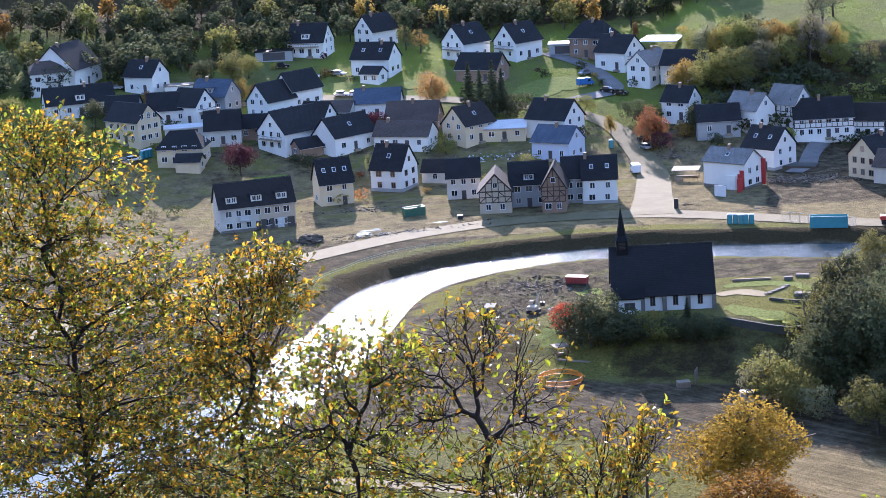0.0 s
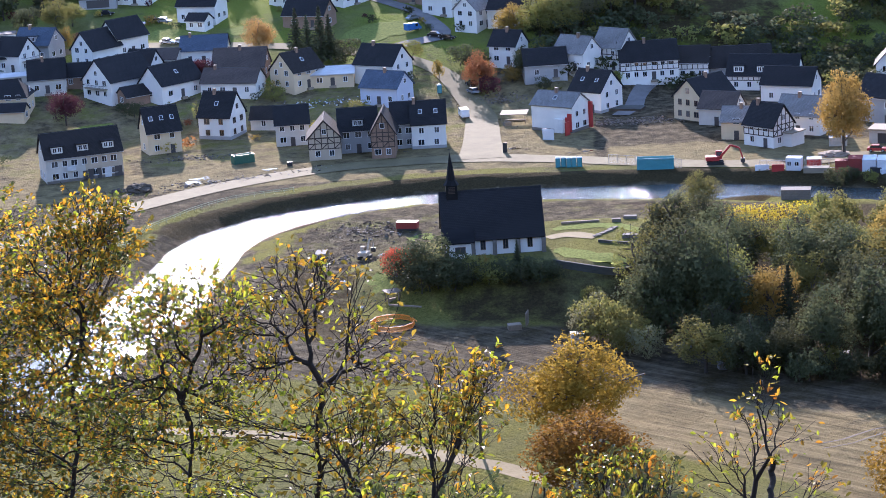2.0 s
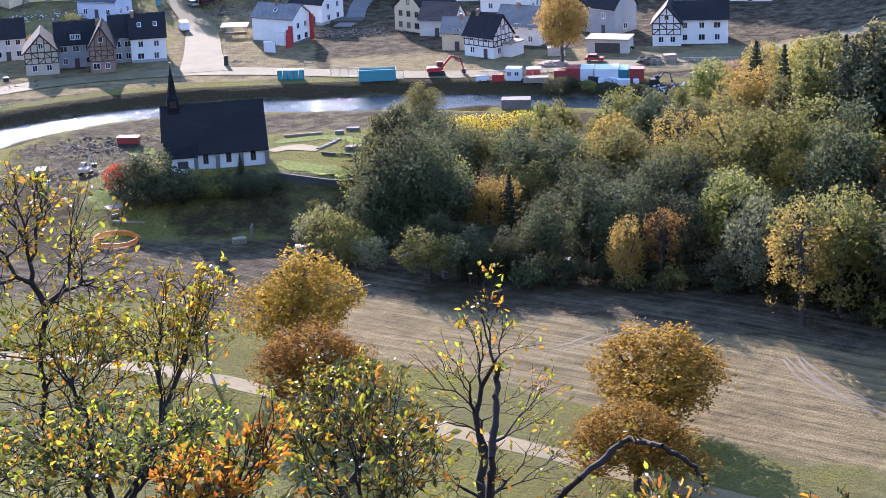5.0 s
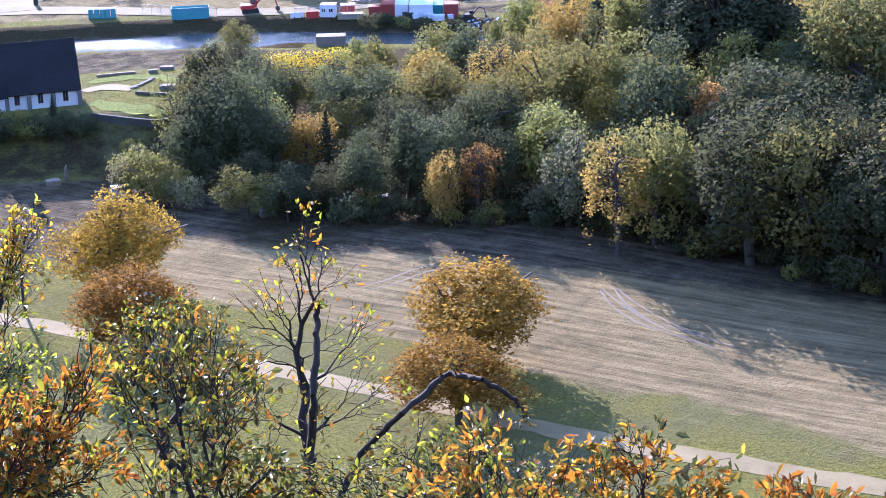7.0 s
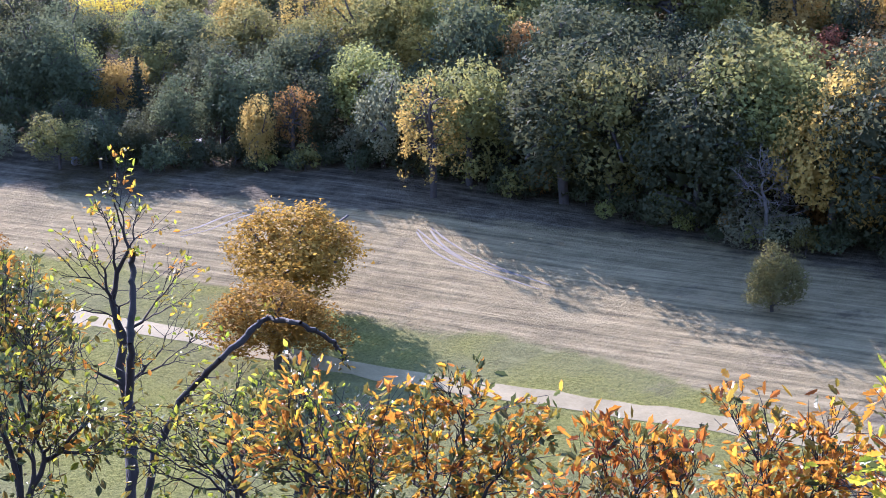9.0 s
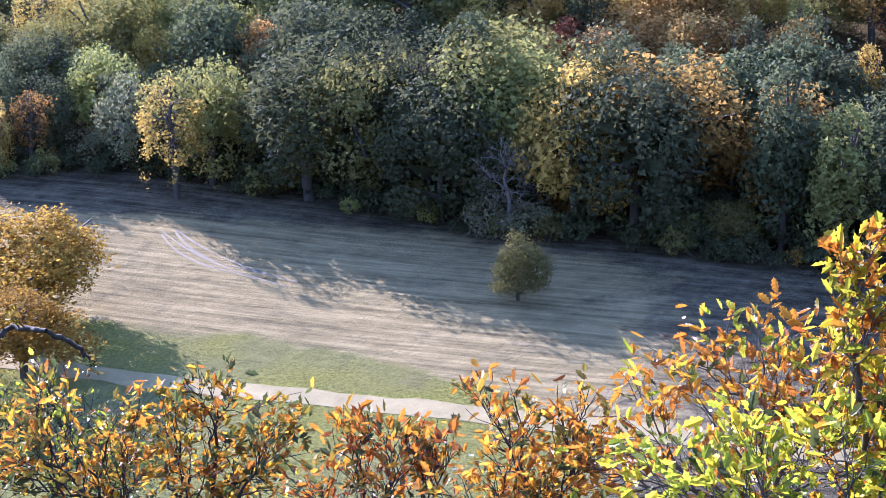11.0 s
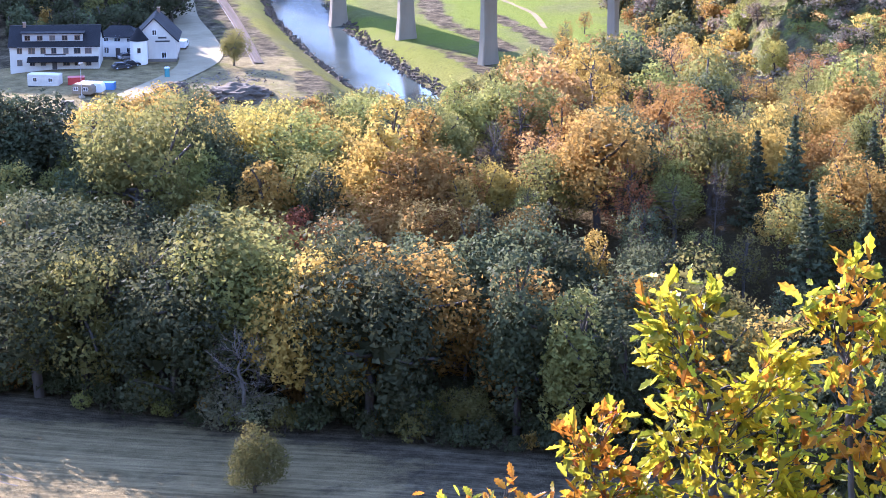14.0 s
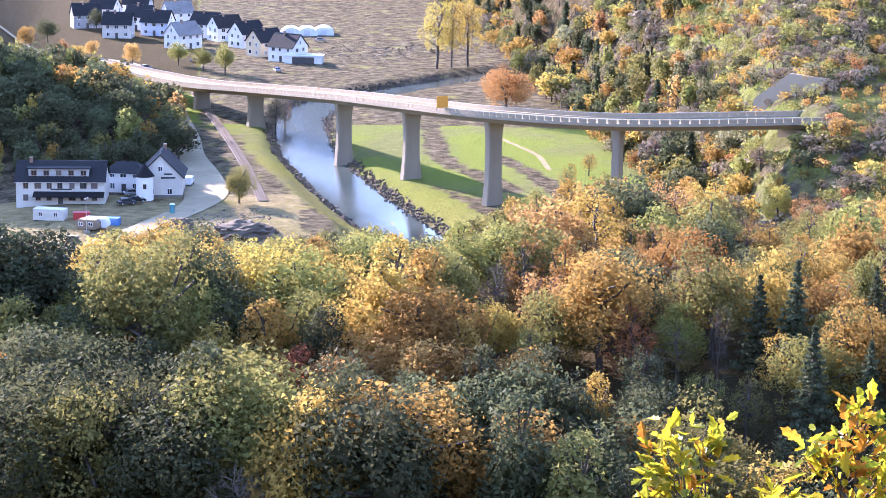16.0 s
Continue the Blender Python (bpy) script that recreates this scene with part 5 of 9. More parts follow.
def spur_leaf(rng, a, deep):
    """Autumn tints of the spur with light mixed in: grey-green for shade at the foot, brighter gold and rust on the
    sunlit back.
    """
    # dark green stands in for the shade along the wood's edge
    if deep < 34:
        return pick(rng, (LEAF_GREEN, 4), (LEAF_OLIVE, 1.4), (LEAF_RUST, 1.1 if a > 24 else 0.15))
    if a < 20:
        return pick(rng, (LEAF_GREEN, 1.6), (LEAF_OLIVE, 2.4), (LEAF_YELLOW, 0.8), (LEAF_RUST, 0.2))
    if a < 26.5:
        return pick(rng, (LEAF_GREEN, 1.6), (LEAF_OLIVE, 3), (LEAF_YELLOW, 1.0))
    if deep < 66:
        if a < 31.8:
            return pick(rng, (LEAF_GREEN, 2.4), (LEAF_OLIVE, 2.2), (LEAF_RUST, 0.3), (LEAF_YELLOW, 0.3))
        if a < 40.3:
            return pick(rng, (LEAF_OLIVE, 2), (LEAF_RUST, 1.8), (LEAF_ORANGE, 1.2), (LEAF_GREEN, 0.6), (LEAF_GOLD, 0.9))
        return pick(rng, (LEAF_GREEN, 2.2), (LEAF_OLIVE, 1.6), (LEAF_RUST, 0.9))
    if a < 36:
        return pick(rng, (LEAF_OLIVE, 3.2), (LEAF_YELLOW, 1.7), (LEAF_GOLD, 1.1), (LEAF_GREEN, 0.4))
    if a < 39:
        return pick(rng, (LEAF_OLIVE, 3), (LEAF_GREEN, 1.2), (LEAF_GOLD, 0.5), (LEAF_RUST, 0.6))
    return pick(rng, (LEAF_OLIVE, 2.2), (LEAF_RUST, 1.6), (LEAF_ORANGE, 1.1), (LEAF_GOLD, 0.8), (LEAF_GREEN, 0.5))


def spur_woods():
    """The wooded spur, tree by tree."""
    rng = np.random.default_rng(5)
    words = {LEAF_GREEN: "green", LEAF_OLIVE: "olive green", LEAF_YELLOW: "yellow", LEAF_GOLD: "golden", LEAF_ORANGE: "orange", LEAF_RUST: "rusty brown", LEAF_PALE: "pale grey-green", LEAF_CONIFER: "dark conifer", LEAF_DRY: "nearly bare"}
    own = list(tree_spots)

    def keep(x, y, a, r):
        d, w = line_distance(x, y, RIVER)
        hi = np.interp(a, [11, 14, 18, 22, 50], [345, 378, 392, 420, 470])
        if any(math.hypot(x - u, y - v) < 5.2 for u, v in own):
            return False
        return r > front_edge(a) + 4 and r < (hi if a < 43.5 else 420) and d > w + 5 and not (a < 17 and r > 384)

    front = scatter(90, 11.5, 51, 250, 330, 5.6, 3, lambda x, y, a, r: keep(x, y, a, r) and r < front_edge(a) + 16)
    near = [(x, y) for x, y, _, _ in front]
    back = scatter(400, 11.5, 51, 258, 470, 6.9, 4, lambda x, y, a, r: keep(x, y, a, r) and r > front_edge(a) + 14 and all(math.hypot(x - u, y - v) > 5.5 for u, v in near))
    far = []
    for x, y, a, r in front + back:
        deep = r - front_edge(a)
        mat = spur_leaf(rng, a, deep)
        kind = pick(rng, (ROUND, 5), (TALL, 1.2), (LOOSE, 0.25 if deep < 34 or a < 39 else 1.6), (BARE, 0.1 if deep < 60 or a < 38 else 1.0))
        if (20.5 < a < 25 and 325 < r < 395 and rng.random() < 0.3) or (a > 42 and r < 340 and rng.random() < 0.25):
            kind, mat = CONIFER, LEAF_CONIFER
        if deep < 20:
            lim = np.interp(a, [11, 15, 19, 22, 25, 28, 33, 43, 50], [10.5, 13, 15.5, 17.5, 20, 24, 24, 19, 15])
        else:
            lim = np.interp(a, [11, 15, 19, 24, 40, 43, 45.5, 50], [7, 10.5, 14, 17.5, 18.5, 17, 14, 13]) * (1.18 if deep < 50 else 1.0)
        lim *= 0.65 if a > 43.5 and r > 385 else 1
        high = lim * (rng.uniform(0.84, 1.08) if deep < 20 else rng.uniform(0.72, 1.12)) * (1.2 if kind is CONIFER else 1)
        for u, v in own:
            # lower growth stands before the trees that rise out of the wood
            if math.hypot(u, v) > r and math.hypot(x - u * r / math.hypot(u, v), y - v * r / math.hypot(u, v)) < 5 and math.hypot(x - u, y - v) < 26:
                high *= 0.72
                break
        if any(math.hypot(u, v) > r and math.hypot(x - u * r / math.hypot(u, v), y - v * r / math.hypot(u, v)) < 5.5 for u, v in ((169.7, 221.8), (140.0, 230.2))):
            high *= 0.45
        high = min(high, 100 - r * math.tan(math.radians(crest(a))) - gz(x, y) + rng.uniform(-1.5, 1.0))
        if high < 3.5:
            continue
        if high < 6:
            kind = BUSH
        if kind is BARE:
            mat = LEAF_DRY
        k = kind[int(rng.integers(len(kind)))]
        wide = float(rng.uniform(0.95, 1.2)) * (1.15 if high < 9 and kind is ROUND else 1)
        far.append((x, y, a, r, k, mat, high, wide))
    far.sort(key=lambda q: q[3] - front_edge(q[2]))
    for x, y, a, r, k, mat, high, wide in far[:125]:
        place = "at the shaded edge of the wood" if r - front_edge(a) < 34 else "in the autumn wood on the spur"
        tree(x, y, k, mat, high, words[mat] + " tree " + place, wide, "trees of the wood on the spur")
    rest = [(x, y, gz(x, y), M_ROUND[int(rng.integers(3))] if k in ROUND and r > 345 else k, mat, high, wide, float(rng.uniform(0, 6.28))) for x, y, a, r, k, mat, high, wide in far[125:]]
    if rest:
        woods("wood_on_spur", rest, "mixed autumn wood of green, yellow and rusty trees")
    # undergrowth along the edge
    sp = []
    for a in np.arange(12.5, 50, 0.28):
        r = front_edge(a) + rng.uniform(1, 9)
        x, y = math.sin(math.radians(a)) * r, math.cos(math.radians(a)) * r
        sp.append((x, y, gz(x, y), M_BUSH[int(rng.integers(2))], pick(rng, (LEAF_GREEN, 5), (LEAF_OLIVE, 1), (LEAF_RUST, 0.3)), rng.uniform(2.6, 5.6), 0.95, rng.uniform(0, 6.28)))
    woods("undergrowth", sp, "dense dark shrubs along the foot of the wood")


def garden_shrubs():
    """Low shrubs in the gardens, and scrub on the shaded slope beside the village."""
    rng = np.random.default_rng(41)
    taken = [(o.location.x, o.location.y, 0.5 * max(o.children[0].dimensions[:2]) + 1.2) for o in bpy.data.objects if o.name.split(".")[0] in ("house", "timbered_house", "shed", "garage", "barn") and o.children]
    lanes = [[(48, 473, 6), (49.5, 490, 5), (51.5, 508, 5), (53, 527, 5), (46.5, 562, 4), (12, 588, 4), (-40, 598, 4)], [(86, 512, 4), (96, 538, 4), (108, 552, 4)]]

    def free(x, y, a, r):
        if any(math.hypot(x - u, y - v) < w for u, v, w in taken):
            return False
        return all(line_distance(x, y, l)[0] > 6 for l in lanes)

    for x, y, a, r in scatter(95, -12, 9, 505, 640, 5.5, 42, free):
        mat = pick(rng, (LEAF_GREEN, 3), (LEAF_OLIVE, 2), (LEAF_YELLOW, 0.5), (LEAF_PURPLE, 0.4), (LEAF_RED, 0.4), (LEAF_PALE, 0.6))
        word = {LEAF_GREEN: "dark green", LEAF_OLIVE: "olive", LEAF_YELLOW: "yellow", LEAF_PURPLE: "purple", LEAF_RED: "reddish", LEAF_PALE: "pale green"}[mat]
        tree(x, y, L_BUSH[int(rng.integers(2))], mat, float(rng.uniform(1.4, 3.4)), word + " garden shrub between the houses", 1.1, "garden shrubs", name="shrub", category="shrub")
    sp = []
    for x, y, a, r in scatter(330, 7.2, 24, 548, 612, 3.2, 43, lambda x, y, a, r: free(x, y, a, r) and not (10.4 < a < 15.4 and r > 588)):
        sp.append((x, y, gz(x, y), L_BUSH[int(rng.integers(2))], pick(rng, (LEAF_GREEN, 4), (LEAF_OLIVE, 1), (LEAF_CONIFER, 2)), rng.uniform(2.5, 6.0), 1.3, rng.uniform(0, 6.28)))
    woods("slope_scrub", sp, "dark scrub on the shaded slope beside the village")


def under_deck(x, y):
    d, _ = line_distance(x, y, [(302, 386, 0), (310, 352, 0), (338, 330, 0), (362, 316, 0)])
    return bool(d < 8 and gz(x, y) > 24)


def hill_woods():
    rng = np.random.default_rng(8)
    low = lambda s: [t for t in s if (t[2] - 100) / math.hypot(t[0], t[1]) < -0.064]
    sp = []
    for x, y, a, r in scatter(520, -14, 30, 512, 760, 5.6, 9, lambda x, y, a, r: 0 < r - np.interp(a, [-16, -12, -8, -2, 3, 8, 9, 14.6, 15.6, 20, 24, 27, 29, 31], [600, 608, 622, 656, 660, 655, 740, 740, 592, 578, 548, 520, 535, 560]) < 62 and not (a > 25.5 and r > 600) and a < 29):
        k = pick(rng, (L_ROUND, 4), (L_TALL, 2), (L_CONIFER, 1.2), (L_LOOSE, 0.6))
        # mostly dark green leaves: the hill's shade put into their colour
        mat = LEAF_CONIFER if k is L_CONIFER else pick(rng, (LEAF_GREEN, 4.5), (LEAF_OLIVE, 0.5 if a < 20 else 0.9), (LEAF_GOLD, 0.08 if a < 20 else 0.25), (LEAF_RUST, 0.3))
        sp.append((x, y, gz(x, y), k[int(rng.integers(len(k)))], mat, rng.uniform(7, 10.5) if a < 24 else rng.uniform(5.5, 8.5), rng.uniform(1.0, 1.3), rng.uniform(0, 6.28)))
    for x, y, a, r in scatter(150, 24.6, 29.6, 500, 640, 4.6, 19, lambda x, y, a, r: r > np.interp(a, [24, 27, 29, 30], [520, 512, 528, 560])):
        k = pick(rng, (L_ROUND, 3), (L_TALL, 2), (L_LOOSE, 1))
        # weighted to dark green, standing in for shade over the side valley
        mat = pick(rng, (LEAF_GREEN, 5), (LEAF_OLIVE, 1.2), (LEAF_GOLD, 0.2), (LEAF_RUST, 0.8), (LEAF_ORANGE, 0.15))
        sp.append((x, y, gz(x, y), k[int(rng.integers(2))], mat, rng.uniform(6, 10), 1.15, rng.uniform(0, 6.28)))
    woods("wood_behind_village", low(sp), "dark shaded hillside wood behind the village")
    sp = []
    foot = lambda a: np.interp(a, [36, 37.5, 39, 41, 43, 45, 47, 60], [1000, 860, 700, 590, 500, 440, 395, 350])
    for x, y, a, r in scatter(1150, 36.3, 50, 375, 940, 3.5, 10, lambda x, y, a, r: r > foot(a) - 8 and r < foot(a) + 150 and not (44.0 < a < 46.2 and 452 < r < 500) and r > 436):
        dry = a > 43.4
        k = pick(rng, (L_ROUND, 0.25 if dry else 2.6), (L_TALL, 0.1 if dry else 1.4), (L_BUSH, 4.2 if dry else 2.0), (L_LOOSE, 1.6 if dry else 1.5), (L_CONIFER, 0 if dry else 0.8 if r > foot(a) + 30 else 0.2))
        mat = LEAF_CONIFER if k is L_CONIFER else pick(rng, (LEAF_GREEN, 0.8 if dry else 2.2), (LEAF_OLIVE, 2.0), (LEAF_YELLOW, 0.2), (LEAF_GOLD, 0.5), (LEAF_ORANGE, 0.3), (LEAF_RUST, 1.1), (LEAF_DRY, 2.4 if dry else 1.0), (LEAF_PALE, 1.4 if dry else 0.6))
        high = rng.uniform(1.4, 3.2) if k is L_BUSH else rng.uniform(9, 13) if k is L_CONIFER else rng.uniform(3, 5.5) if dry else rng.uniform(5.5, 10)
        sp.append((x, y, gz(x, y), k[int(rng.integers(len(k)))], mat, high, rng.uniform(0.95, 1.25), rng.uniform(0, 6.28)))
    for x, y, a, r in scatter(250, 40.3, 44.8, 425, 640, 3.4, 14, lambda x, y, a, r: -14 < r - foot(a) < 80 and not under_deck(x, y)):
        k = pick(rng, (L_BUSH, 2), (L_LOOSE, 1), (L_ROUND, 1.6))
        mat = pick(rng, (LEAF_OLIVE, 2.4), (LEAF_DRY, 1.4), (LEAF_GOLD, 0.6), (LEAF_RUST, 1.0), (LEAF_GREEN, 1.2), (LEAF_YELLOW, 0.3), (LEAF_ORANGE, 0.25), (LEAF_PALE, 0.5))
        sp.append((x, y, gz(x, y), k[int(rng.integers(2))], mat, rng.uniform(2.2, 4.0) * (1.7 if k is not L_BUSH else 1), 1.15, rng.uniform(0, 6.28)))
    for x, y, a, r in scatter(1050, 42.3, 50.5, 400, 640, 2.5, 12, lambda x, y, a, r: r > foot(a) + 6 and not under_deck(x, y)):
        k = pick(rng, (L_BUSH, 5), (L_LOOSE, 1.2))
        mat = pick(rng, (LEAF_OLIVE, 2.6), (LEAF_DRY, 2.8), (LEAF_PALE, 0.4), (LEAF_RUST, 1.0), (LEAF_ORANGE, 0.4), (LEAF_GREEN, 0.6), (LEAF_GOLD, 0.5), (LEAF_RED, 0.2))
        sp.append((x, y, gz(x, y), k[int(rng.integers(2))], mat, rng.uniform(1.8, 4.4) * (1.4 if k is L_LOOSE else 1), 1.25, rng.uniform(0, 6.28)))
    woods("wood_across_river", low(sp), "sunlit scrub and autumn trees on a rocky slope")



# ---------------------------------------------------------------- single trees
# meadow trees
tree(38.8, 279.6, FULL[0], LEAF_AMBER, 14, "broad rusty-olive tree on the meadow", 1.3)
tree(37.7, 257.1, FULL[1], LEAF_AMBER, 11.5, "golden-olive round tree on the meadow", 1.6)
tree(76.7, 236.0, FULL[0], LEAF_AMBER, 12.6, "large round golden-olive tree on the meadow", 1.75)
tree(68.7, 220.3, FULL[1], LEAF_AMBER, 10.2, "golden round tree on the meadow", 1.75)
tree(25.8, 277.9, BARE[1], LEAF_RUST, 13.5, "nearly bare brown tree on the meadow", 1.25)
tree(89.2, 291.1, ROUND[4], LEAF_GOLD, 11, "slim golden tree before the shaded wood", 0.75)
tree(95.1, 291.5, LOOSE[0], LEAF_RUST, 13, "thin rusty tree before the shaded wood", 0.85)
tree(108.1, 268.8, LOOSE[1], LEAF_RUST, 17, "tall rusty-gold tree at the foot of the wood", 1.2)
tree(106.5, 284.7, ROUND[1], LEAF_PALE, 14.5, "pale grey-green willow at the wood edge", 0.9)
tree(103.3, 289.2, BUSH[0], LEAF_PALE, 6, "pale grey shrub at the wood edge")
tree(77.4, 326.2, ROUND[2], LEAF_YELLOW, 10.5, "bright yellow-green tree at the wood edge")
tree(80.0, 322.9, CONIFER[0], LEAF_CONIFER, 11, "small dark spruce at the wood edge")
tree(64.8, 328.9, ROUND[0], LEAF_GREEN, 18, "tall dark green tree beside the churchyard", 0.95)
tree(68.1, 324.6, ROUND[1], LEAF_GREEN, 16, "green tree beside the churchyard", 0.9)
for x, y, h in ((66.5, 320.5, 6.5), (70.5, 318.5, 6), (62.5, 325.0, 6.5), (73.5, 316.5, 5.5), (59.5, 330.0, 6)):
    tree(x, y, BUSH[int(x) % 2], LEAF_GREEN, h, "dark green shrub beside the churchyard", 1.1, name="shrub", category="shrub")
tree(61.0, 337.6, LOOSE[1], LEAF_OLIVE, 15, "thin olive tree beside the churchyard", 0.8)
tree(50.4, 324.1, BUSH[0], LEAF_OLIVE, 8.5, "yellow-green shrub beside the meadow", 0.9)
tree(53.2, 318.9, BUSH[1], LEAF_OLIVE, 7.5, "olive shrub beside the meadow", 0.8)
tree(55.3, 315.9, BUSH[0], LEAF_PALE, 5.5, "pale flowering shrub beside the meadow", 0.9)
tree(48.0, 327.2, BUSH[1], LEAF_PALE, 6.5, "pale grey-green shrub beside the meadow", 0.8)
tree(82.7, 403.2, ROUND[0], LEAF_OLIVE, 8.5, "olive-gold tree on the river bank", 1.15)
tree(68.0, 370.2, BARE[0], LEAF_DRY, 8, "bare grey tree on the river bank", 0.9)
tree(128.8, 210.2, FULL[1], LEAF_OLIVE, 8.6, "small round olive tree alone on the mud", 1.05, z=gz(128.8, 210.2) - 0.8)
tree(140.0, 230.2, BARE[0], LEAF_DRY, 14.5, "bare silvery tree before the shaded wood", 1.35, bark=PALE_BARK)
tree(138.2, 232.8, BUSH[0], LEAF_PALE, 6.5, "grey-green shrub at the foot of the bare tree", 1.1, name="shrub", category="shrub")
tree(142.6, 229.6, BUSH[1], LEAF_PALE, 5.5, "grey-green shrub at the foot of the bare tree", 1.1, name="shrub", category="shrub")
tree(169.7, 221.8, BARE[1], LEAF_DRY, 16, "bare pale-limbed tree in the wood", 1.3, bark=PALE_BARK)
tree(158.2, 218.9, BUSH[0], LEAF_GREEN, 8.5, "dense green shrub before the shaded wood", 1.1)
# trees that rise out of the wood
tree(178.2, 322.9, ROUND[0], LEAF_GOLD, 14, "golden tree on the crest", 1.15)
tree(182.8, 315.7, ROUND[1], LEAF_ORANGE, 12, "orange-gold tree on the crest")
tree(201.2, 291.5, ROUND[2], LEAF_OLIVE, 14, "olive-gold tree on the crest", 1.1)
tree(217.3, 276.6, ROUND[0], LEAF_OLIVE, 16, "large dark olive tree on the crest", 1.15)
tree(195.5, 299.1, TALL[0], LEAF_GOLD, 12, "golden tree on the crest", 1.1)
tree(176.9, 273.2, ROUND[1], LEAF_YELLOW, 12, "yellow tree in the wood", 0.9)
tree(183.9, 270.4, TALL[1], LEAF_YELLOW, 11, "yellow tree in the wood")
tree(201.1, 241.6, ROUND[2], LEAF_OLIVE, 13, "olive-green tree in the wood")
tree(195.8, 248.4, ROUND[0], LEAF_YELLOW, 11, "bright yellow tree in the wood", 0.95)
tree(176.2, 250.3, ROUND[2], LEAF_ORANGE, 14, "orange tree in the wood", 1.15)
tree(163.8, 254.7, ROUND[0], LEAF_RED, 14, "red and green tree in the wood", 1.15)
tree(187.8, 254.8, ROUND[1], LEAF_OLIVE, 13, "olive tree in the wood", 1.2)
tree(182.3, 237.2, ROUND[0], LEAF_RUST, 14, "rusty tree in the wood", 1.3)
tree(204.8, 227.9, LOOSE[1], LEAF_RED, 13, "reddish thin tree in the wood")
tree(226.4, 241.6, BARE[0], LEAF_DRY, 13, "bare grey tree in the wood", 1.2)
tree(211.5, 216.8, BARE[1], LEAF_DRY, 15, "bare dead spruce in the wood", 0.7)
tree(222.8, 212.8, CONIFER[0], LEAF_CONIFER, 17, "dark spruce in the wood")
tree(210.2, 197.0, CONIFER[1], LEAF_CONIFER, 19, "dark spruce in the wood", 1.1)
tree(303.3, 330.2, ROUND[0], LEAF_GOLD, 12, "golden tree on the crest", 1.1)
tree(320.6, 332.0, ROUND[1], LEAF_GOLD, 11, "golden tree on the crest", 1.1)
tree(317.7, 310.1, ROUND[2], LEAF_YELLOW, 9, "orange-yellow tree on the crest", 0.9)
tree(313.2, 296.5, LOOSE[0], LEAF_ORANGE, 10, "orange thin tree on the crest", 1.4)
tree(279.9, 335.4, LOOSE[1], LEAF_RUST, 12, "rusty thin tree on the crest", 1.5)
tree(192.2, 317.1, LOOSE[0], LEAF_OLIVE, 11, "thin olive tree on the crest", 1.2)
tree(218.5, 300.1, BARE[1], LEAF_DRY, 12, "bare grey tree on the crest", 1.1)
tree(155.7, 299.8, ROUND[2], LEAF_OLIVE, 13, "olive-green tree in the wood", 1.2)
tree(167.1, 278.8, ROUND[0], LEAF_GREEN, 13, "green tree in the wood", 1.2)
tree(234.9, 272.3, LOOSE[0], LEAF_RUST, 11, "rusty thin tree on the crest", 1.4)
tree(249.6, 279.0, LOOSE[1], LEAF_GOLD, 11, "thin golden tree on the crest", 1.4)
tree(255.9, 256.6, LOOSE[1], LEAF_RUST, 11, "rusty thin tree on the crest", 1.4)
tree(130.0, 286.9, TALL[0], LEAF_ORANGE, 15, "pink-orange tree before the wood")
tree(130.1, 287.2, ROUND[1], LEAF_ORANGE, 14, "salmon-orange tree in the wood", 0.9)
tree(121.6, 302.3, ROUND[2], LEAF_YELLOW, 13, "yellow-green tree in the wood")
tree(117.8, 330.7, ROUND[0], LEAF_YELLOW, 11, "yellow tree in the wood", 1.2)
tree(132.1, 352.2, ROUND[1], LEAF_GOLD, 11, "golden tree above the river", 1.1)
tree(137.8, 320.0, TALL[0], LEAF_CONIFER, 18.0, "tall dark pine in a clump", 1.15)
tree(140.5, 316.1, TALL[1], LEAF_CONIFER, 19.5, "tall dark pine in a clump", 1.27)
tree(143.6, 312.0, TALL[0], LEAF_CONIFER, 21.0, "tall dark pine in a clump", 1.39)
tree(146.5, 308.5, TALL[1], LEAF_CONIFER, 18.0, "tall dark pine in a clump", 1.15)
tree(148.8, 305.2, TALL[0], LEAF_CONIFER, 19.5, "tall dark pine in a clump", 1.27)
# trees in the village
tree(-0.2, 581.0, ROUND[0], LEAF_ORANGE, 11.5, "orange autumn tree between houses")
tree(9.5, 575.7, CONIFER[0], LEAF_CONIFER, 14.5, "dark spruce between houses", 1.1)
tree(12.5, 574.1, CONIFER[1], LEAF_CONIFER, 13, "dark spruce between houses", 1.1)
tree(15.9, 574.5, CONIFER[0], LEAF_CONIFER, 15, "dark spruce between houses", 1.1)
tree(18.4, 576.5, CONIFER[1], LEAF_CONIFER, 12, "dark spruce between houses", 1.2)
tree(22.1, 573.2, BUSH[0], LEAF_GREEN, 7, "green shrub beside the street")
tree(55.3, 544.1, ROUND[1], LEAF_RED, 10, "red autumn tree beside the street")
tree(57.4, 541.2, BUSH[0], LEAF_PURPLE, 5.5, "purple shrub beside the street", 0.9)
tree(45.7, 555.5, TALL[0], LEAF_YELLOW, 5, "small yellow street tree", 1.1)
tree(-16.4, 565.1, ROUND[2], LEAF_PURPLE, 6.5, "purple-leaved tree between houses", 1.1)
tree(-50.0, 538.5, ROUND[0], LEAF_PURPLE, 9, "dark purple-brown tree in a garden", 1.2)
tree(-7.5, 645.4, LOOSE[0], LEAF_OLIVE, 8, "yellow-green tree above the houses", 1.2)
tree(-3.0, 640.8, LOOSE[1], LEAF_GOLD, 7, "pale golden tree above the houses", 1.3)
tree(-57.4, 614.1, ROUND[1], LEAF_OLIVE, 9.5, "olive tree behind the houses", 1.3)
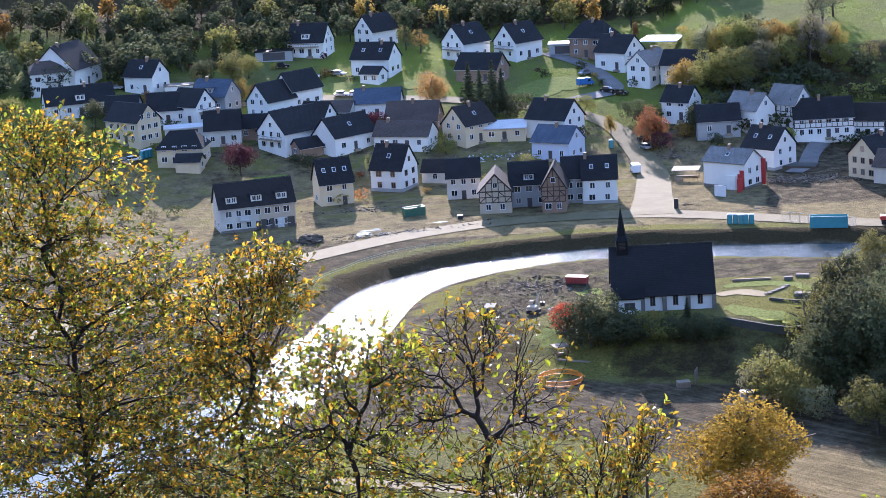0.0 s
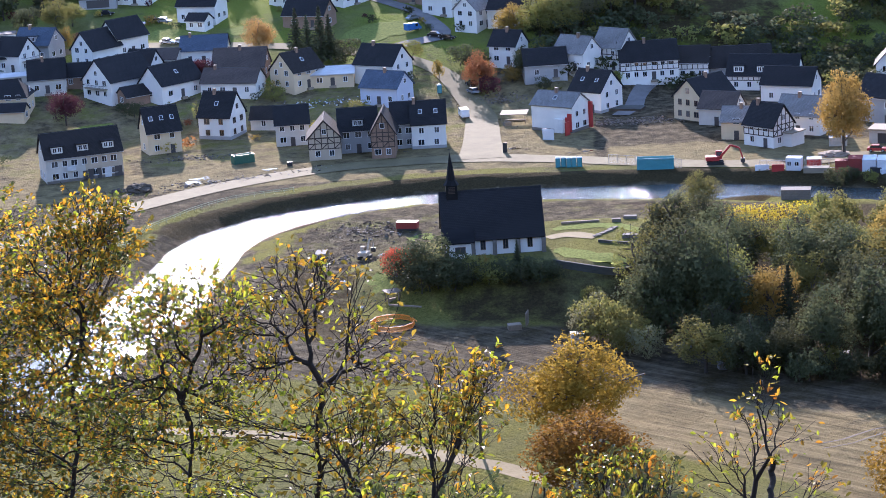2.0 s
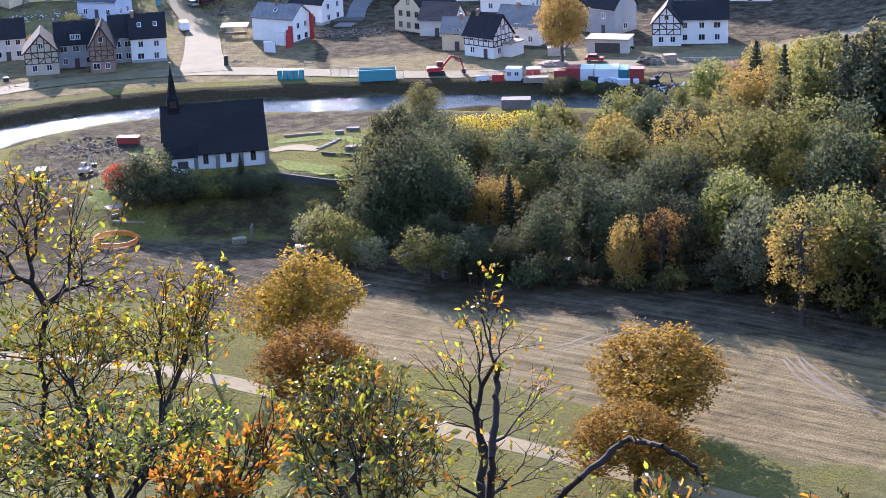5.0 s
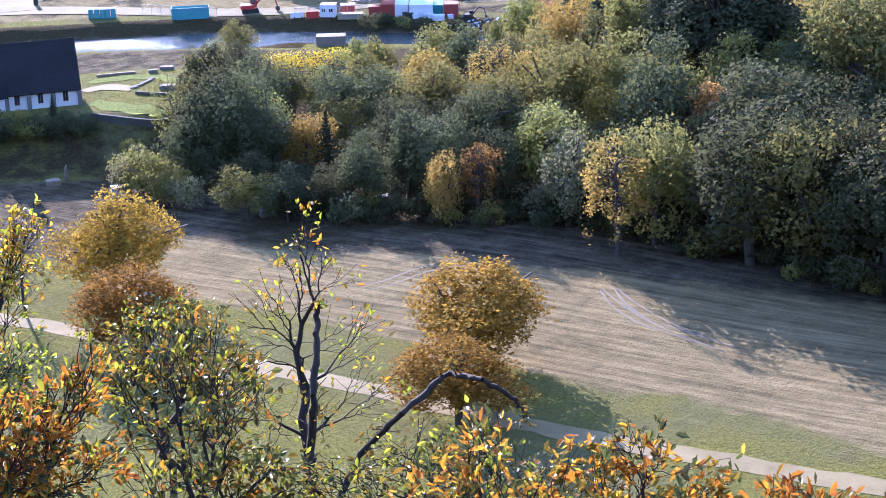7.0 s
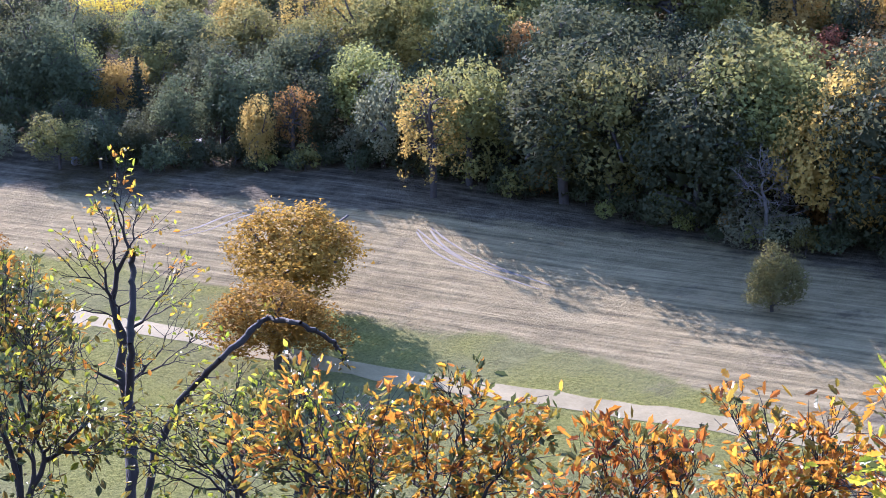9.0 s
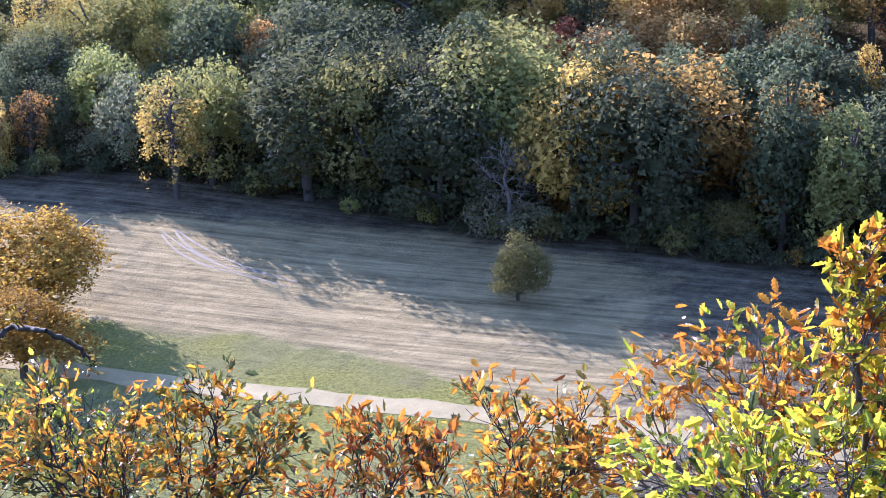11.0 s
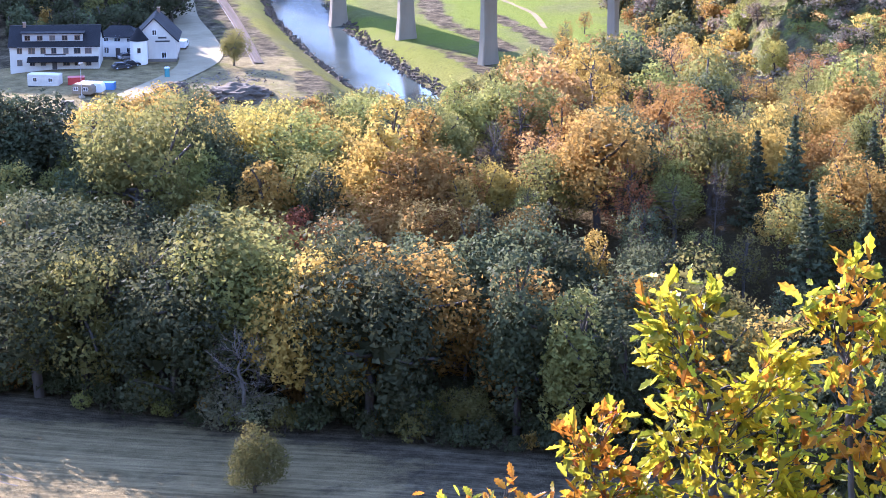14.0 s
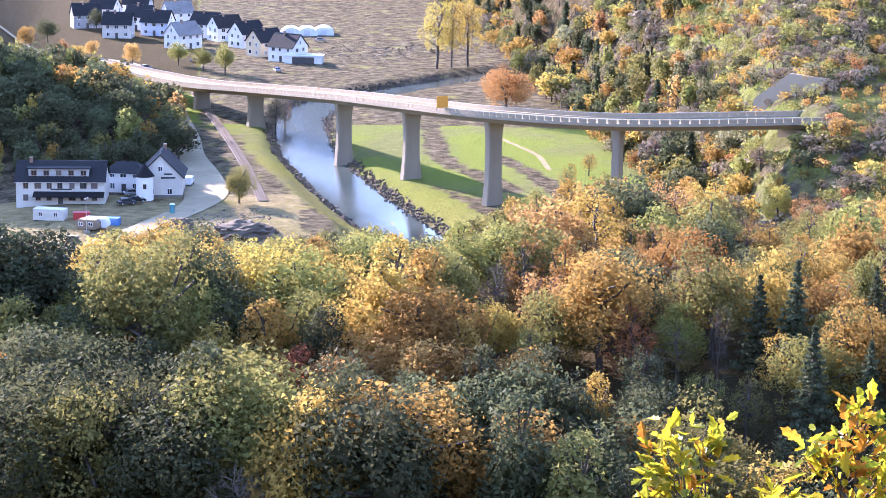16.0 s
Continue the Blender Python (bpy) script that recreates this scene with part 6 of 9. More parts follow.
tree(-65.9, 615.3, ROUND[2], LEAF_GREEN, 7.5, "green tree behind the houses", 1.2)
tree(-53.2, 620.6, ROUND[0], LEAF_OLIVE, 7, "olive tree behind the houses", 1.3)
tree(-53.9, 596.8, ROUND[1], LEAF_YELLOW, 6.5, "yellow tree in a garden")
tree(-48.9, 597.7, ROUND[2], LEAF_PURPLE, 5, "purple tree in a garden", 1.1)
tree(-65.6, 608.1, BUSH[1], LEAF_YELLOW, 3.5, "yellow-green shrub in a garden")
tree(67.1, 572.6, ROUND[0], LEAF_YELLOW, 11, "yellow tree beside a white house", 0.95)
tree(74.2, 566.5, ROUND[1], LEAF_OLIVE, 11, "yellow-olive tree on the slope", 1.2)
tree(79.5, 563.3, ROUND[2], LEAF_OLIVE, 12, "yellow-olive tree on the slope", 1.2)
tree(86.1, 567.2, ROUND[0], LEAF_PALE, 11, "pale olive tree on the slope", 1.2)
tree(94.3, 570.7, ROUND[1], LEAF_OLIVE, 10, "olive tree on the slope", 1.3)
tree(101.7, 574.1, LOOSE[0], LEAF_DRY, 15, "tall thin tree on the slope", 1.1)
tree(108.6, 574.3, ROUND[2], LEAF_OLIVE, 7, "olive tree by the upper field", 1.3)
tree(118.1, 576.0, LOOSE[1], LEAF_OLIVE, 7, "thin olive tree by the upper field", 1.5)
tree(77.6, 596.2, TALL[0], LEAF_PALE, 4.5, "small pale tree by the field", 1.1)
tree(61.2, 638.9, TALL[1], LEAF_RED, 4.5, "small red tree by the lane")
tree(67.1, 548.2, ROUND[0], LEAF_GREEN, 8, "dark green tree between houses")
tree(64.1, 547.9, BUSH[1], LEAF_YELLOW, 5, "yellow-green shrub between houses")
tree(52.4, 564.9, BUSH[0], LEAF_GREEN, 6, "green shrub on the bank", 1.1)
tree(55.6, 559.4, BUSH[1], LEAF_GREEN, 6.5, "green shrub on the bank")
tree(40.4, 573.3, BUSH[0], LEAF_OLIVE, 5, "olive shrub on the bank")
tree(36.8, 576.1, BUSH[1], LEAF_OLIVE, 4, "olive shrub on the bank")
tree(2.4, 547.0, BUSH[0], LEAF_OLIVE, 4.5, "garden shrub beside a house", 1.2)
tree(22.1, 535.0, BUSH[1], LEAF_OLIVE, 3.5, "low hedge in a garden", 1.6)
tree(-22.1, 529.3, BUSH[0], LEAF_GREEN, 3.5, "dark garden shrub beside a house", 0.8)
tree(-17.2, 531.1, LOOSE[1], LEAF_OLIVE, 6.5, "small thin garden tree", 0.8)
tree(-33.2, 541.9, BUSH[1], LEAF_GREEN, 4.5, "dark garden shrub beside a house")
tree(-46.3, 584.9, BUSH[0], LEAF_GREEN, 4, "green shrub in a garden")
tree(-79.0, 593.5, TALL[0], LEAF_ORANGE, 5, "small orange tree beside a house", 1.1)
tree(-92.1, 579.0, ROUND[0], LEAF_GREEN, 8, "dark green tree beside a house")
tree(-94.3, 590.2, BUSH[1], LEAF_ORANGE, 4.5, "orange shrub beside a house")
tree(-115.9, 579.5, ROUND[2], LEAF_OLIVE, 9, "pale olive tree at the village edge", 1.2)
tree(-96.2, 564.6, ROUND[0], LEAF_OLIVE, 8, "olive tree at the village edge", 1.2)
tree(71.1, 539.6, BUSH[0], LEAF_GREEN, 4, "low green shrub between houses")
tree(20.7, 363.4, BUSH[0], LEAF_SCARLET, 5.2, "red bush below the church")
tree(23.2, 360.6, BUSH[1], LEAF_GREEN, 6.5, "dark green shrub below the church", 1.1)
tree(26.0, 359.6, BUSH[0], LEAF_GREEN, 7, "dark green shrub below the church", 1.2)
tree(29.7, 357.2, BUSH[1], LEAF_GREEN, 5, "dark green shrub below the church", 1.3)
tree(33.9, 355.2, BUSH[0], LEAF_OLIVE, 4.2, "olive shrub below the church", 1.2)
tree(37.7, 354.4, BUSH[1], LEAF_GREEN, 3.6, "green shrub below the church", 1.2)
tree(42.8, 353.2, BUSH[0], LEAF_GREEN, 3.6, "green shrub below the church", 1.2)
tree(46.2, 353.4, BUSH[1], LEAF_GREEN, 2.6, "green shrub beside the church", 0.9)
tree(41.0, 356.4, CONIFER[1], LEAF_CONIFER, 4.5, "small spruce before the church", 1.1)
tree(35.2, 358.0, BUSH[0], LEAF_RUST, 2.2, "rusty shrub before the church")
tree(51.7, 346.3, BUSH[1], LEAF_OLIVE, 3, "yellow-green shrub on the slope")
tree(52.7, 343.8, BUSH[0], LEAF_PALE, 3.5, "pale shrub on the slope")
tree(124.1, 448.5, FULL[0], LEAF_GOLD, 17.5, "great golden tree beside the riverside road", 0.85)
tree(176.4, 506.4, ROUND[0], LEAF_GOLD, 12, "golden tree behind the white house")
tree(163.9, 522.9, TALL[1], LEAF_GREEN, 12, "dark green tree behind the houses", 1.2)
tree(170.3, 528.8, ROUND[1], LEAF_GREEN, 10, "dark green tree behind the houses", 1.1)
tree(120.1, 429.0, BUSH[1], LEAF_GREEN, 3.6, "riverside shrub on the bank")
tree(123.6, 426.3, BUSH[0], LEAF_OLIVE, 3, "riverside shrub on the bank")
tree(127.5, 422.9, BUSH[0], LEAF_GREEN, 3.5, "riverside shrub on the bank")
tree(132.0, 419.9, BUSH[1], LEAF_GREEN, 4, "riverside shrub on the bank")
tree(134.9, 415.6, BUSH[0], LEAF_OLIVE, 3, "riverside shrub on the bank")
tree(138.4, 411.8, BUSH[0], LEAF_OLIVE, 4.5, "riverside shrub on the bank")
tree(134.5, 386.7, BUSH[0], LEAF_PALE, 4.5, "riverside shrub on the bank")
tree(132.5, 368.6, BUSH[0], LEAF_OLIVE, 5, "riverside shrub on the bank")
tree(150.2, 409.5, BUSH[1], LEAF_ORANGE, 9, "riverside shrub on the bank")
tree(116.9, 428.6, BUSH[0], LEAF_GREEN, 4.4, "riverside shrub on the bank")
tree(83.5, 397.8, BUSH[0], LEAF_GREEN, 3, "riverside shrub on the bank")
tree(100.5, 389.2, BUSH[0], LEAF_OLIVE, 3.5, "riverside shrub on the bank")
# trees in the side valley
tree(253.0, 418.0, ROUND[1], LEAF_OLIVE, 8.5, "olive-gold tree beside the road", 1.05)
tree(322.5, 512.5, LOOSE[0], LEAF_DRY, 11, "thin bare tree beside the bridge", 0.9)
tree(328.8, 517.5, LOOSE[1], LEAF_DRY, 9, "thin bare tree beside the bridge", 0.9)
tree(440.4, 595.8, LOOSE[0], LEAF_YELLOW, 25, "tall yellow poplar on the far flat", 0.75, bark=BARK)
tree(446.1, 594.7, LOOSE[1], LEAF_YELLOW, 23, "tall yellow poplar on the far flat", 0.75, bark=BARK)
tree(453.4, 595.4, LOOSE[0], LEAF_YELLOW, 24, "tall yellow poplar on the far flat", 0.75, bark=BARK)
tree(391.6, 494.7, ROUND[0], LEAF_RED, 15, "rusty-red tree beyond the bridge", 1.3)
tree(352.6, 682.4, ROUND[2], LEAF_ORANGE, 6, "autumn tree beside the far road")
tree(353.7, 654.5, ROUND[2], LEAF_ORANGE, 8, "autumn tree beside the far road")
tree(348.0, 695.4, ROUND[1], LEAF_ORANGE, 5, "autumn tree beside the far road")
tree(370.0, 619.8, ROUND[1], LEAF_OLIVE, 10, "autumn tree beside the far road")
tree(367.2, 629.6, ROUND[0], LEAF_OLIVE, 8, "autumn tree beside the far road")
tree(367.6, 646.8, ROUND[0], LEAF_OLIVE, 8, "autumn tree beside the far road")
tree(333.3, 657.2, ROUND[2], LEAF_GOLD, 8, "autumn tree beside the far road")
tree(406.3, 702.4, ROUND[0], LEAF_GREEN, 7, "autumn tree beside the far road")
tree(356.9, 725.4, ROUND[0], LEAF_GREEN, 9, "autumn tree beside the far road")
tree(391.8, 753.4, ROUND[0], LEAF_GREEN, 9, "autumn tree beside the far road")
tree(328.7, 685.2, ROUND[2], LEAF_GOLD, 8, "autumn tree beside the far road")
tree(326.9, 388.1, LOOSE[1], LEAF_YELLOW, 7, "thin autumn tree below the bridge", 1.1)
tree(319.2, 379.9, LOOSE[0], LEAF_OLIVE, 8, "thin autumn tree below the bridge", 1.1)
tree(298.0, 365.8, LOOSE[0], LEAF_RUST, 7, "thin autumn tree below the bridge", 1.1)
tree(345.8, 403.3, LOOSE[0], LEAF_GOLD, 6, "thin autumn tree below the bridge", 1.1)
tree(58.4, 328.0, ROUND[0], LEAF_GREEN, 12, "dense tree between church and wood")
tree(63.1, 335.1, ROUND[1], LEAF_GREEN, 17, "dense tree between church and wood", 0.95)
tree(67.8, 336.9, ROUND[2], LEAF_GREEN, 16, "dense tree between church and wood")
tree(71.0, 332.0, ROUND[0], LEAF_OLIVE, 14, "dense tree between church and wood")
tree(67.4, 346.6, TALL[0], LEAF_GREEN, 17, "dense tree between church and wood")
tree(73.0, 349.9, ROUND[1], LEAF_GREEN, 14, "dense tree between church and wood")
tree(59.6, 346.6, LOOSE[1], LEAF_OLIVE, 12, "dense tree between church and wood")
tree(64.1, 349.7, TALL[1], LEAF_OLIVE, 13, "dense tree between church and wood")
tree(52.7, 324.8, BUSH[0], LEAF_OLIVE, 7, "dense tree between church and wood")
tree(54.8, 320.7, BUSH[1], LEAF_OLIVE, 6, "dense tree between church and wood")
tree(50.4, 330.0, BUSH[0], LEAF_PALE, 6, "dense tree between church and wood", 0.9)
tree(78.9, 353.5, ROUND[2], LEAF_GREEN, 11, "dense tree between church and wood")
tree(74.7, 361.2, ROUND[0], LEAF_GREEN, 10, "dense tree between church and wood")
tree(79.6, 364.9, BUSH[1], LEAF_OLIVE, 5, "dense tree between church and wood", 1.2)
tree(82.4, 355.4, ROUND[1], LEAF_OLIVE, 10, "dense tree between church and wood")
tree(71.8, 366.8, LOOSE[0], LEAF_OLIVE, 9, "dense tree between church and wood")
# hedge along the upper field
tree(73.8, 592.8, ROUND[0], LEAF_OLIVE, 8.5, "pale olive-gold tree along the upper field", 1.15)
tree(76.5, 586.5, ROUND[1], LEAF_PALE, 10, "pale olive-gold tree along the upper field", 1.15)
tree(79.6, 581.6, ROUND[2], LEAF_GOLD, 9, "pale olive-gold tree along the upper field", 1.15)
tree(82.8, 579.1, ROUND[0], LEAF_OLIVE, 11, "pale olive-gold tree along the upper field", 1.15)
tree(86.3, 579.1, ROUND[1], LEAF_OLIVE, 9.5, "pale olive-gold tree along the upper field", 1.15)
tree(89.9, 578.5, ROUND[2], LEAF_PALE, 8.5, "pale olive-gold tree along the upper field", 1.15)
tree(93.9, 578.9, ROUND[0], LEAF_GOLD, 10, "pale olive-gold tree along the upper field", 1.15)
tree(97.6, 578.8, ROUND[1], LEAF_OLIVE, 9, "pale olive-gold tree along the upper field", 1.15)
tree(101.2, 579.2, ROUND[2], LEAF_OLIVE, 11, "pale olive-gold tree along the upper field", 1.15)
tree(105.1, 579.5, ROUND[0], LEAF_PALE, 9.5, "pale olive-gold tree along the upper field", 1.15)
tree(108.6, 580.3, ROUND[1], LEAF_GOLD, 8.5, "pale olive-gold tree along the upper field", 1.15)
tree(112.4, 614.1, LOOSE[1], LEAF_PALE, 13, "thin pale tree above the hedge", 1.3)
tree(108.9, 608.5, LOOSE[0], LEAF_PALE, 11, "thin pale tree above the hedge", 1.3)
tree(116.7, 620.1, LOOSE[1], LEAF_PALE, 10, "thin pale tree above the hedge", 1.3)
# shrubs on the church mound
tree(21.4, 357.8, BUSH[0], LEAF_GREEN, 5, "dark shrub on the slope below the church", 1.1)
tree(24.1, 354.9, BUSH[1], LEAF_GREEN, 5.5, "dark shrub on the slope below the church", 1.2)
tree(27.0, 354.9, BUSH[0], LEAF_GREEN, 5.5, "dark shrub on the slope below the church", 1.2)
tree(29.7, 353.1, BUSH[1], LEAF_GREEN, 5, "dark shrub on the slope below the church", 1.2)
tree(32.7, 353.5, BUSH[0], LEAF_GREEN, 4.6, "dark shrub on the slope below the church", 1.2)
tree(35.5, 352.8, BUSH[1], LEAF_OLIVE, 4, "dark shrub on the slope below the church", 1.2)
tree(38.4, 352.5, BUSH[0], LEAF_GREEN, 3.8, "dark shrub on the slope below the church", 1.2)
tree(41.1, 351.6, BUSH[1], LEAF_GREEN, 3.8, "dark shrub on the slope below the church", 1.2)
tree(44.0, 351.3, BUSH[0], LEAF_GREEN, 3.6, "dark shrub on the slope below the church", 1.2)
tree(46.4, 351.6, BUSH[1], LEAF_GREEN, 3.2, "dark shrub on the slope below the church", 1.1)
tree(28.8, 357.2, BUSH[1], LEAF_GREEN, 4, "dark shrub on the slope below the church", 1.2)
tree(25.9, 358.4, BUSH[0], LEAF_GREEN, 4.2, "dark shrub on the slope below the church", 1.1)

spur_woods()
garden_shrubs()
hill_woods()


# ---------------------------------------------------------------- church
def church():
    x, y = 38.25, 370.2
    base = thing("church", pose(x, y, gz(x, y) - 0.05, 0, 0, -2.5), "white village church with a big slate roof and ridge turret", "church")
    L, W, eave, rise = 17.6, 10.1, 3.4, 6.9
    part("nave_wall", gable_body(L, W, eave, rise), WHITE, base)
    me = roof_slabs(L, W, eave, rise, over=0.5, thick=0.25, side=0.3)
    me.materials.append(SLATE)
    rf = new("roof", me)
    rf.parent = base
    part("vestry", boxes((-8.9, -3.75, -W / 2 - 1.6, -W / 2 + 0.5, -1.0, 2.9)), WHITE, base)
    vr = bmesh.new()
    v = [vr.verts.new(p) for p in ((-9.2, -W / 2 - 2.0, 2.75), (-3.45, -W / 2 - 2.0, 2.75), (-3.45, -W / 2 + 0.6, 4.7), (-9.2, -W / 2 + 0.6, 4.7), (-9.2, -W / 2 - 2.0, 2.95), (-3.45, -W / 2 - 2.0, 2.95), (-3.45, -W / 2 + 0.6, 4.95), (-9.2, -W / 2 + 0.6, 4.95))]
    for q in ((3, 2, 1, 0), (4, 5, 6, 7), (0, 1, 5, 4), (1, 2, 6, 5), (2, 3, 7, 6), (3, 0, 4, 7)):
        vr.faces.new([v[i] for i in q])
    part("vestry_roof", vr, SLATE, base)
    window(base, -6.05, -W / 2 - 1.6, 1.5, 1.7, 1.1, 0, FRAME_BROWN)
    for cx in (-1.9, 2.1, 6.35):
        for d in ((0,) if cx == 6.35 else (-0.05,)):
            window(base, cx + d, -W / 2, 2.1, 0.75, 2.1, 0, FRAME_BROWN)
    for cx in (-8.95, -3.75, 0.1, 4.25, 8.75):
        bt = bmesh.new()
        prism(bt, [(cx - 0.35, -1), (cx + 0.35, -1), (cx + 0.35, 3.2), (cx - 0.35, 3.2)], -W / 2 - (0.75 if cx > -3.75 else 1.75), -W / 2 + 0.02)
        for q in bt.verts:
            if q.co.z > 3 and q.co.y < -W / 2 - 0.3:
                q.co.z -= 0.7
        part("buttress", bt, STONE, base)
    # ridge turret with spire
    top = eave + rise
    tx = -6.75
    part("turret", boxes((tx - 1.0, tx + 1.0, -1.0, 1.0, top - 2.0, top + 1.7)), SLATE, base)
    lv = bmesh.new()
    for i in range(5):
        for s in (-1, 1):
            box(lv, tx - 0.6, tx + 0.6, s * 1.03 - 0.04, s * 1.03 + 0.04, top + 0.2 + i * 0.26, top + 0.34 + i * 0.26)
    part("louvre", lv, TIMBER, base)
    sp = bmesh.new()
    bmesh.ops.create_cone(sp, cap_ends=True, segments=8, radius1=1.45, radius2=0.85, depth=0.9, matrix=Matrix.Translation((tx, 0, top + 2.1)))
    bmesh.ops.create_cone(sp, cap_ends=True, segments=8, radius1=0.85, radius2=0.04, depth=5.0, matrix=Matrix.Translation((tx, 0, top + 5.0)))
    part("spire", sp, SLATE, base)
    part("cross", boxes((tx - 0.04, tx + 0.04, -0.04, 0.04, top + 7.4, top + 8.5), (tx - 0.3, tx + 0.3, -0.03, 0.03, top + 8.0, top + 8.1)), DARK_METAL, base)


church()


# ---------------------------------------------------------------- bridge
def bridge():
    line = np.array([(330, 640, 11.0), (326, 590, 12.4), (322, 553, 14.3), (318, 516, 17.6), (311, 461, 22.6), (306, 424, 25.4), (302, 386, 28.3), (310, 352, 30.4), (338, 330, 31.5), (352, 322, 31.8)])
    p = smooth_line(line, 4.0)
    t = np.gradient(p[:, :2], axis=0)
    t /= np.linalg.norm(t, axis=1)[:, None]
    side = np.stack([t[:, 1], -t[:, 0]], -1)
    base = thing("bridge", pose(0, 0, 0), "long curved concrete road bridge on tall piers", "bridge")

    def along(name, prof, material, label=""):
        """Sweep a profile of (offset across, height) along the deck."""
        n = len(prof)
        v = [(p[i, 0] + side[i, 0] * o, p[i, 1] + side[i, 1] * o, p[i, 2] + h) for i in range(len(p)) for o, h in prof]
        f = [(i * n + j, i * n + (j + 1) % n, (i + 1) * n + (j + 1) % n, (i + 1) * n + j) for i in range(len(p) - 1) for j in range(n)]
        f += [tuple(range(n))[::-1], tuple((len(p) - 1) * n + j for j in range(n))]
        return mesh_object(name, v, f, material, base, label)

    along("girder", [(-2.6, -1.7), (2.6, -1.7), (3.4, -0.7), (5.4, -0.35), (5.4, 0), (-5.4, 0), (-5.4, -0.35), (-3.4, -0.7)], CONCRETE)
    along("carriageway", [(-4.3, 0.003), (4.3, 0.003), (4.3, 0.1), (-4.3, 0.1)], ROAD)
    for s in (-1, 1):
        along("kerb", [(s * 4.9 - 0.55, 0.004), (s * 4.9 + 0.5, 0.004), (s * 4.9 + 0.5, 0.28), (s * 4.9 - 0.55, 0.28)], CONCRETE)
        along("handrail", [(s * 5.3 - 0.06, 1.12), (s * 5.3 + 0.06, 1.12), (s * 5.3 + 0.06, 1.22), (s * 5.3 - 0.06, 1.22)], METAL)
    # parapet panels
    pm = bpy.data.meshes.new("parapet_panel")
    b = boxes((-0.07, 0.07, -0.93, 0.93, 0.281, 1.13), bevel=0.02)
    b.to_mesh(pm)
    b.free()
    pm.materials.append(PARAPET)
    seg = np.concatenate([[0], np.cumsum(np.linalg.norm(np.diff(p[:, :2], axis=0), axis=1))])
    for s in (-1, 1):
        for d in np.arange(1, seg[-1] - 1, 2.0):
            c = np.array([np.interp(d, seg, p[:, k]) for k in range(3)])
            tt = np.array([np.interp(d, seg, t[:, k]) for k in range(2)])
            ob = new("parapet_panel", pm)
            ob.parent = base
            ob.matrix_basis = pose(c[0] + tt[1] * s * 5.3, c[1] - tt[0] * s * 5.3, c[2], 0, 0, math.degrees(math.atan2(-tt[0], tt[1])))
    for x, y in ((322, 553), (318, 516), (311, 461), (306, 424), (302, 386), (310, 352)):
        k = int(np.argmin(np.hypot(p[:, 0] - x, p[:, 1] - y)))
        top, g = p[k, 2] - 1.68, gz(x, y) - 1.0
        ang = math.degrees(math.atan2(-t[k, 0], t[k, 1]))
        # a slab pier that flares at its head and foot
        bm = bmesh.new()
        rows = [(g, 2.75, 1.25), (g + 3.2, 2.35, 1.05), (g + 7, 2.05, 0.9), (top - 5.5, 1.95, 0.85), (top - 2, 2.15, 0.9), (top, 2.55, 1.0)]
        rings = [[bm.verts.new((a * w, b * d, z)) for a, b in ((-1, -0.75), (-0.9, -1), (0.9, -1), (1, -0.75), (1, 0.75), (0.9, 1), (-0.9, 1), (-1, 0.75))] for z, w, d in rows]
        for a, b in zip(rings, rings[1:]):
            for i in range(8):
                bm.faces.new((a[i], a[(i + 1) % 8], b[(i + 1) % 8], b[i]))
        bm.faces.new(rings[0][::-1])
        bm.faces.new(rings[-1])
        pr = part("pier", bm, CONCRETE, base)
        pr.matrix_basis = pose(p[k, 0], p[k, 1], 0, 0, 0, ang)
        if (x, y) in ((306, 424), (302, 386)):
            gr = bmesh.new()
            rr = random.Random(x)
            for q in range(7):
                u = -1.6 + q * 0.5
                box(gr, u, u + 0.13, -1.33, -1.2, g + 2.6 + rr.uniform(-0.2, 0.2), g + 4.2 + rr.uniform(-0.2, 0.2))
                box(gr, u, u + 0.45, -1.33, -1.2, g + 3.2 + rr.uniform(-0.5, 0.5), g + 3.4 + rr.uniform(-0.05, 0.6))
            part("graffiti", gr, DARK_METAL if y == 424 else STONE, pr, "dark spray-painted strokes")
    # abutment wing walls in the slope
    ab = boxes((339, 348, 322, 332, 20, 29.6))
    wing = bmesh.new()
    prism(wing, [(0, 25.0), (20.3, 34.9), (20.3, 39.4), (10.2, 39.5), (0, 32.5)], -0.4, 0.4)
    w = part("wing_wall", wing, CONCRETE, base)
    w.matrix_basis = pose(351.7, 352.3, 0, 0, 0, -84.9)
    part("abutment", ab, CONCRETE, base)
    # direction sign on the bridge
    sg = boxes((-0.06, 0.06, -1.4, 1.4, 1.5, 4.2))
    k = int(np.argmin(np.hypot(p[:, 0] - 304, p[:, 1] - 400)))
    s = thing("road_sign", pose(p[k, 0] + side[k, 0] * 5.7, p[k, 1] + side[k, 1] * 5.7, p[k, 2] - 0.3, 0, 0, 70), "yellow direction sign on two posts", "sign")
    part("panel", sg, YELLOW_SIGN, s)
    part("post", boxes((-0.05, 0.05, -1.0, -0.9, -0.1, 3.5)), METAL, s)
    part("post", boxes((-0.05, 0.05, 0.9, 1.0, -0.1, 3.5)), METAL, s)


PARAPET = plain("pale_parapet_concrete", (0.33, 0.262, 0.172), 0.85, vary=0.12)
YELLOW_SIGN = plain("yellow_sign_sheet", (0.55, 0.24, 0.015), 0.6, vary=0.04)
bridge()


# ---------------------------------------------------------------- vehicles, site gear and small things
LAMP_GLASS = plain("headlamp_glass", (0.6, 0.6, 0.6), 0.1, vary=0.02)
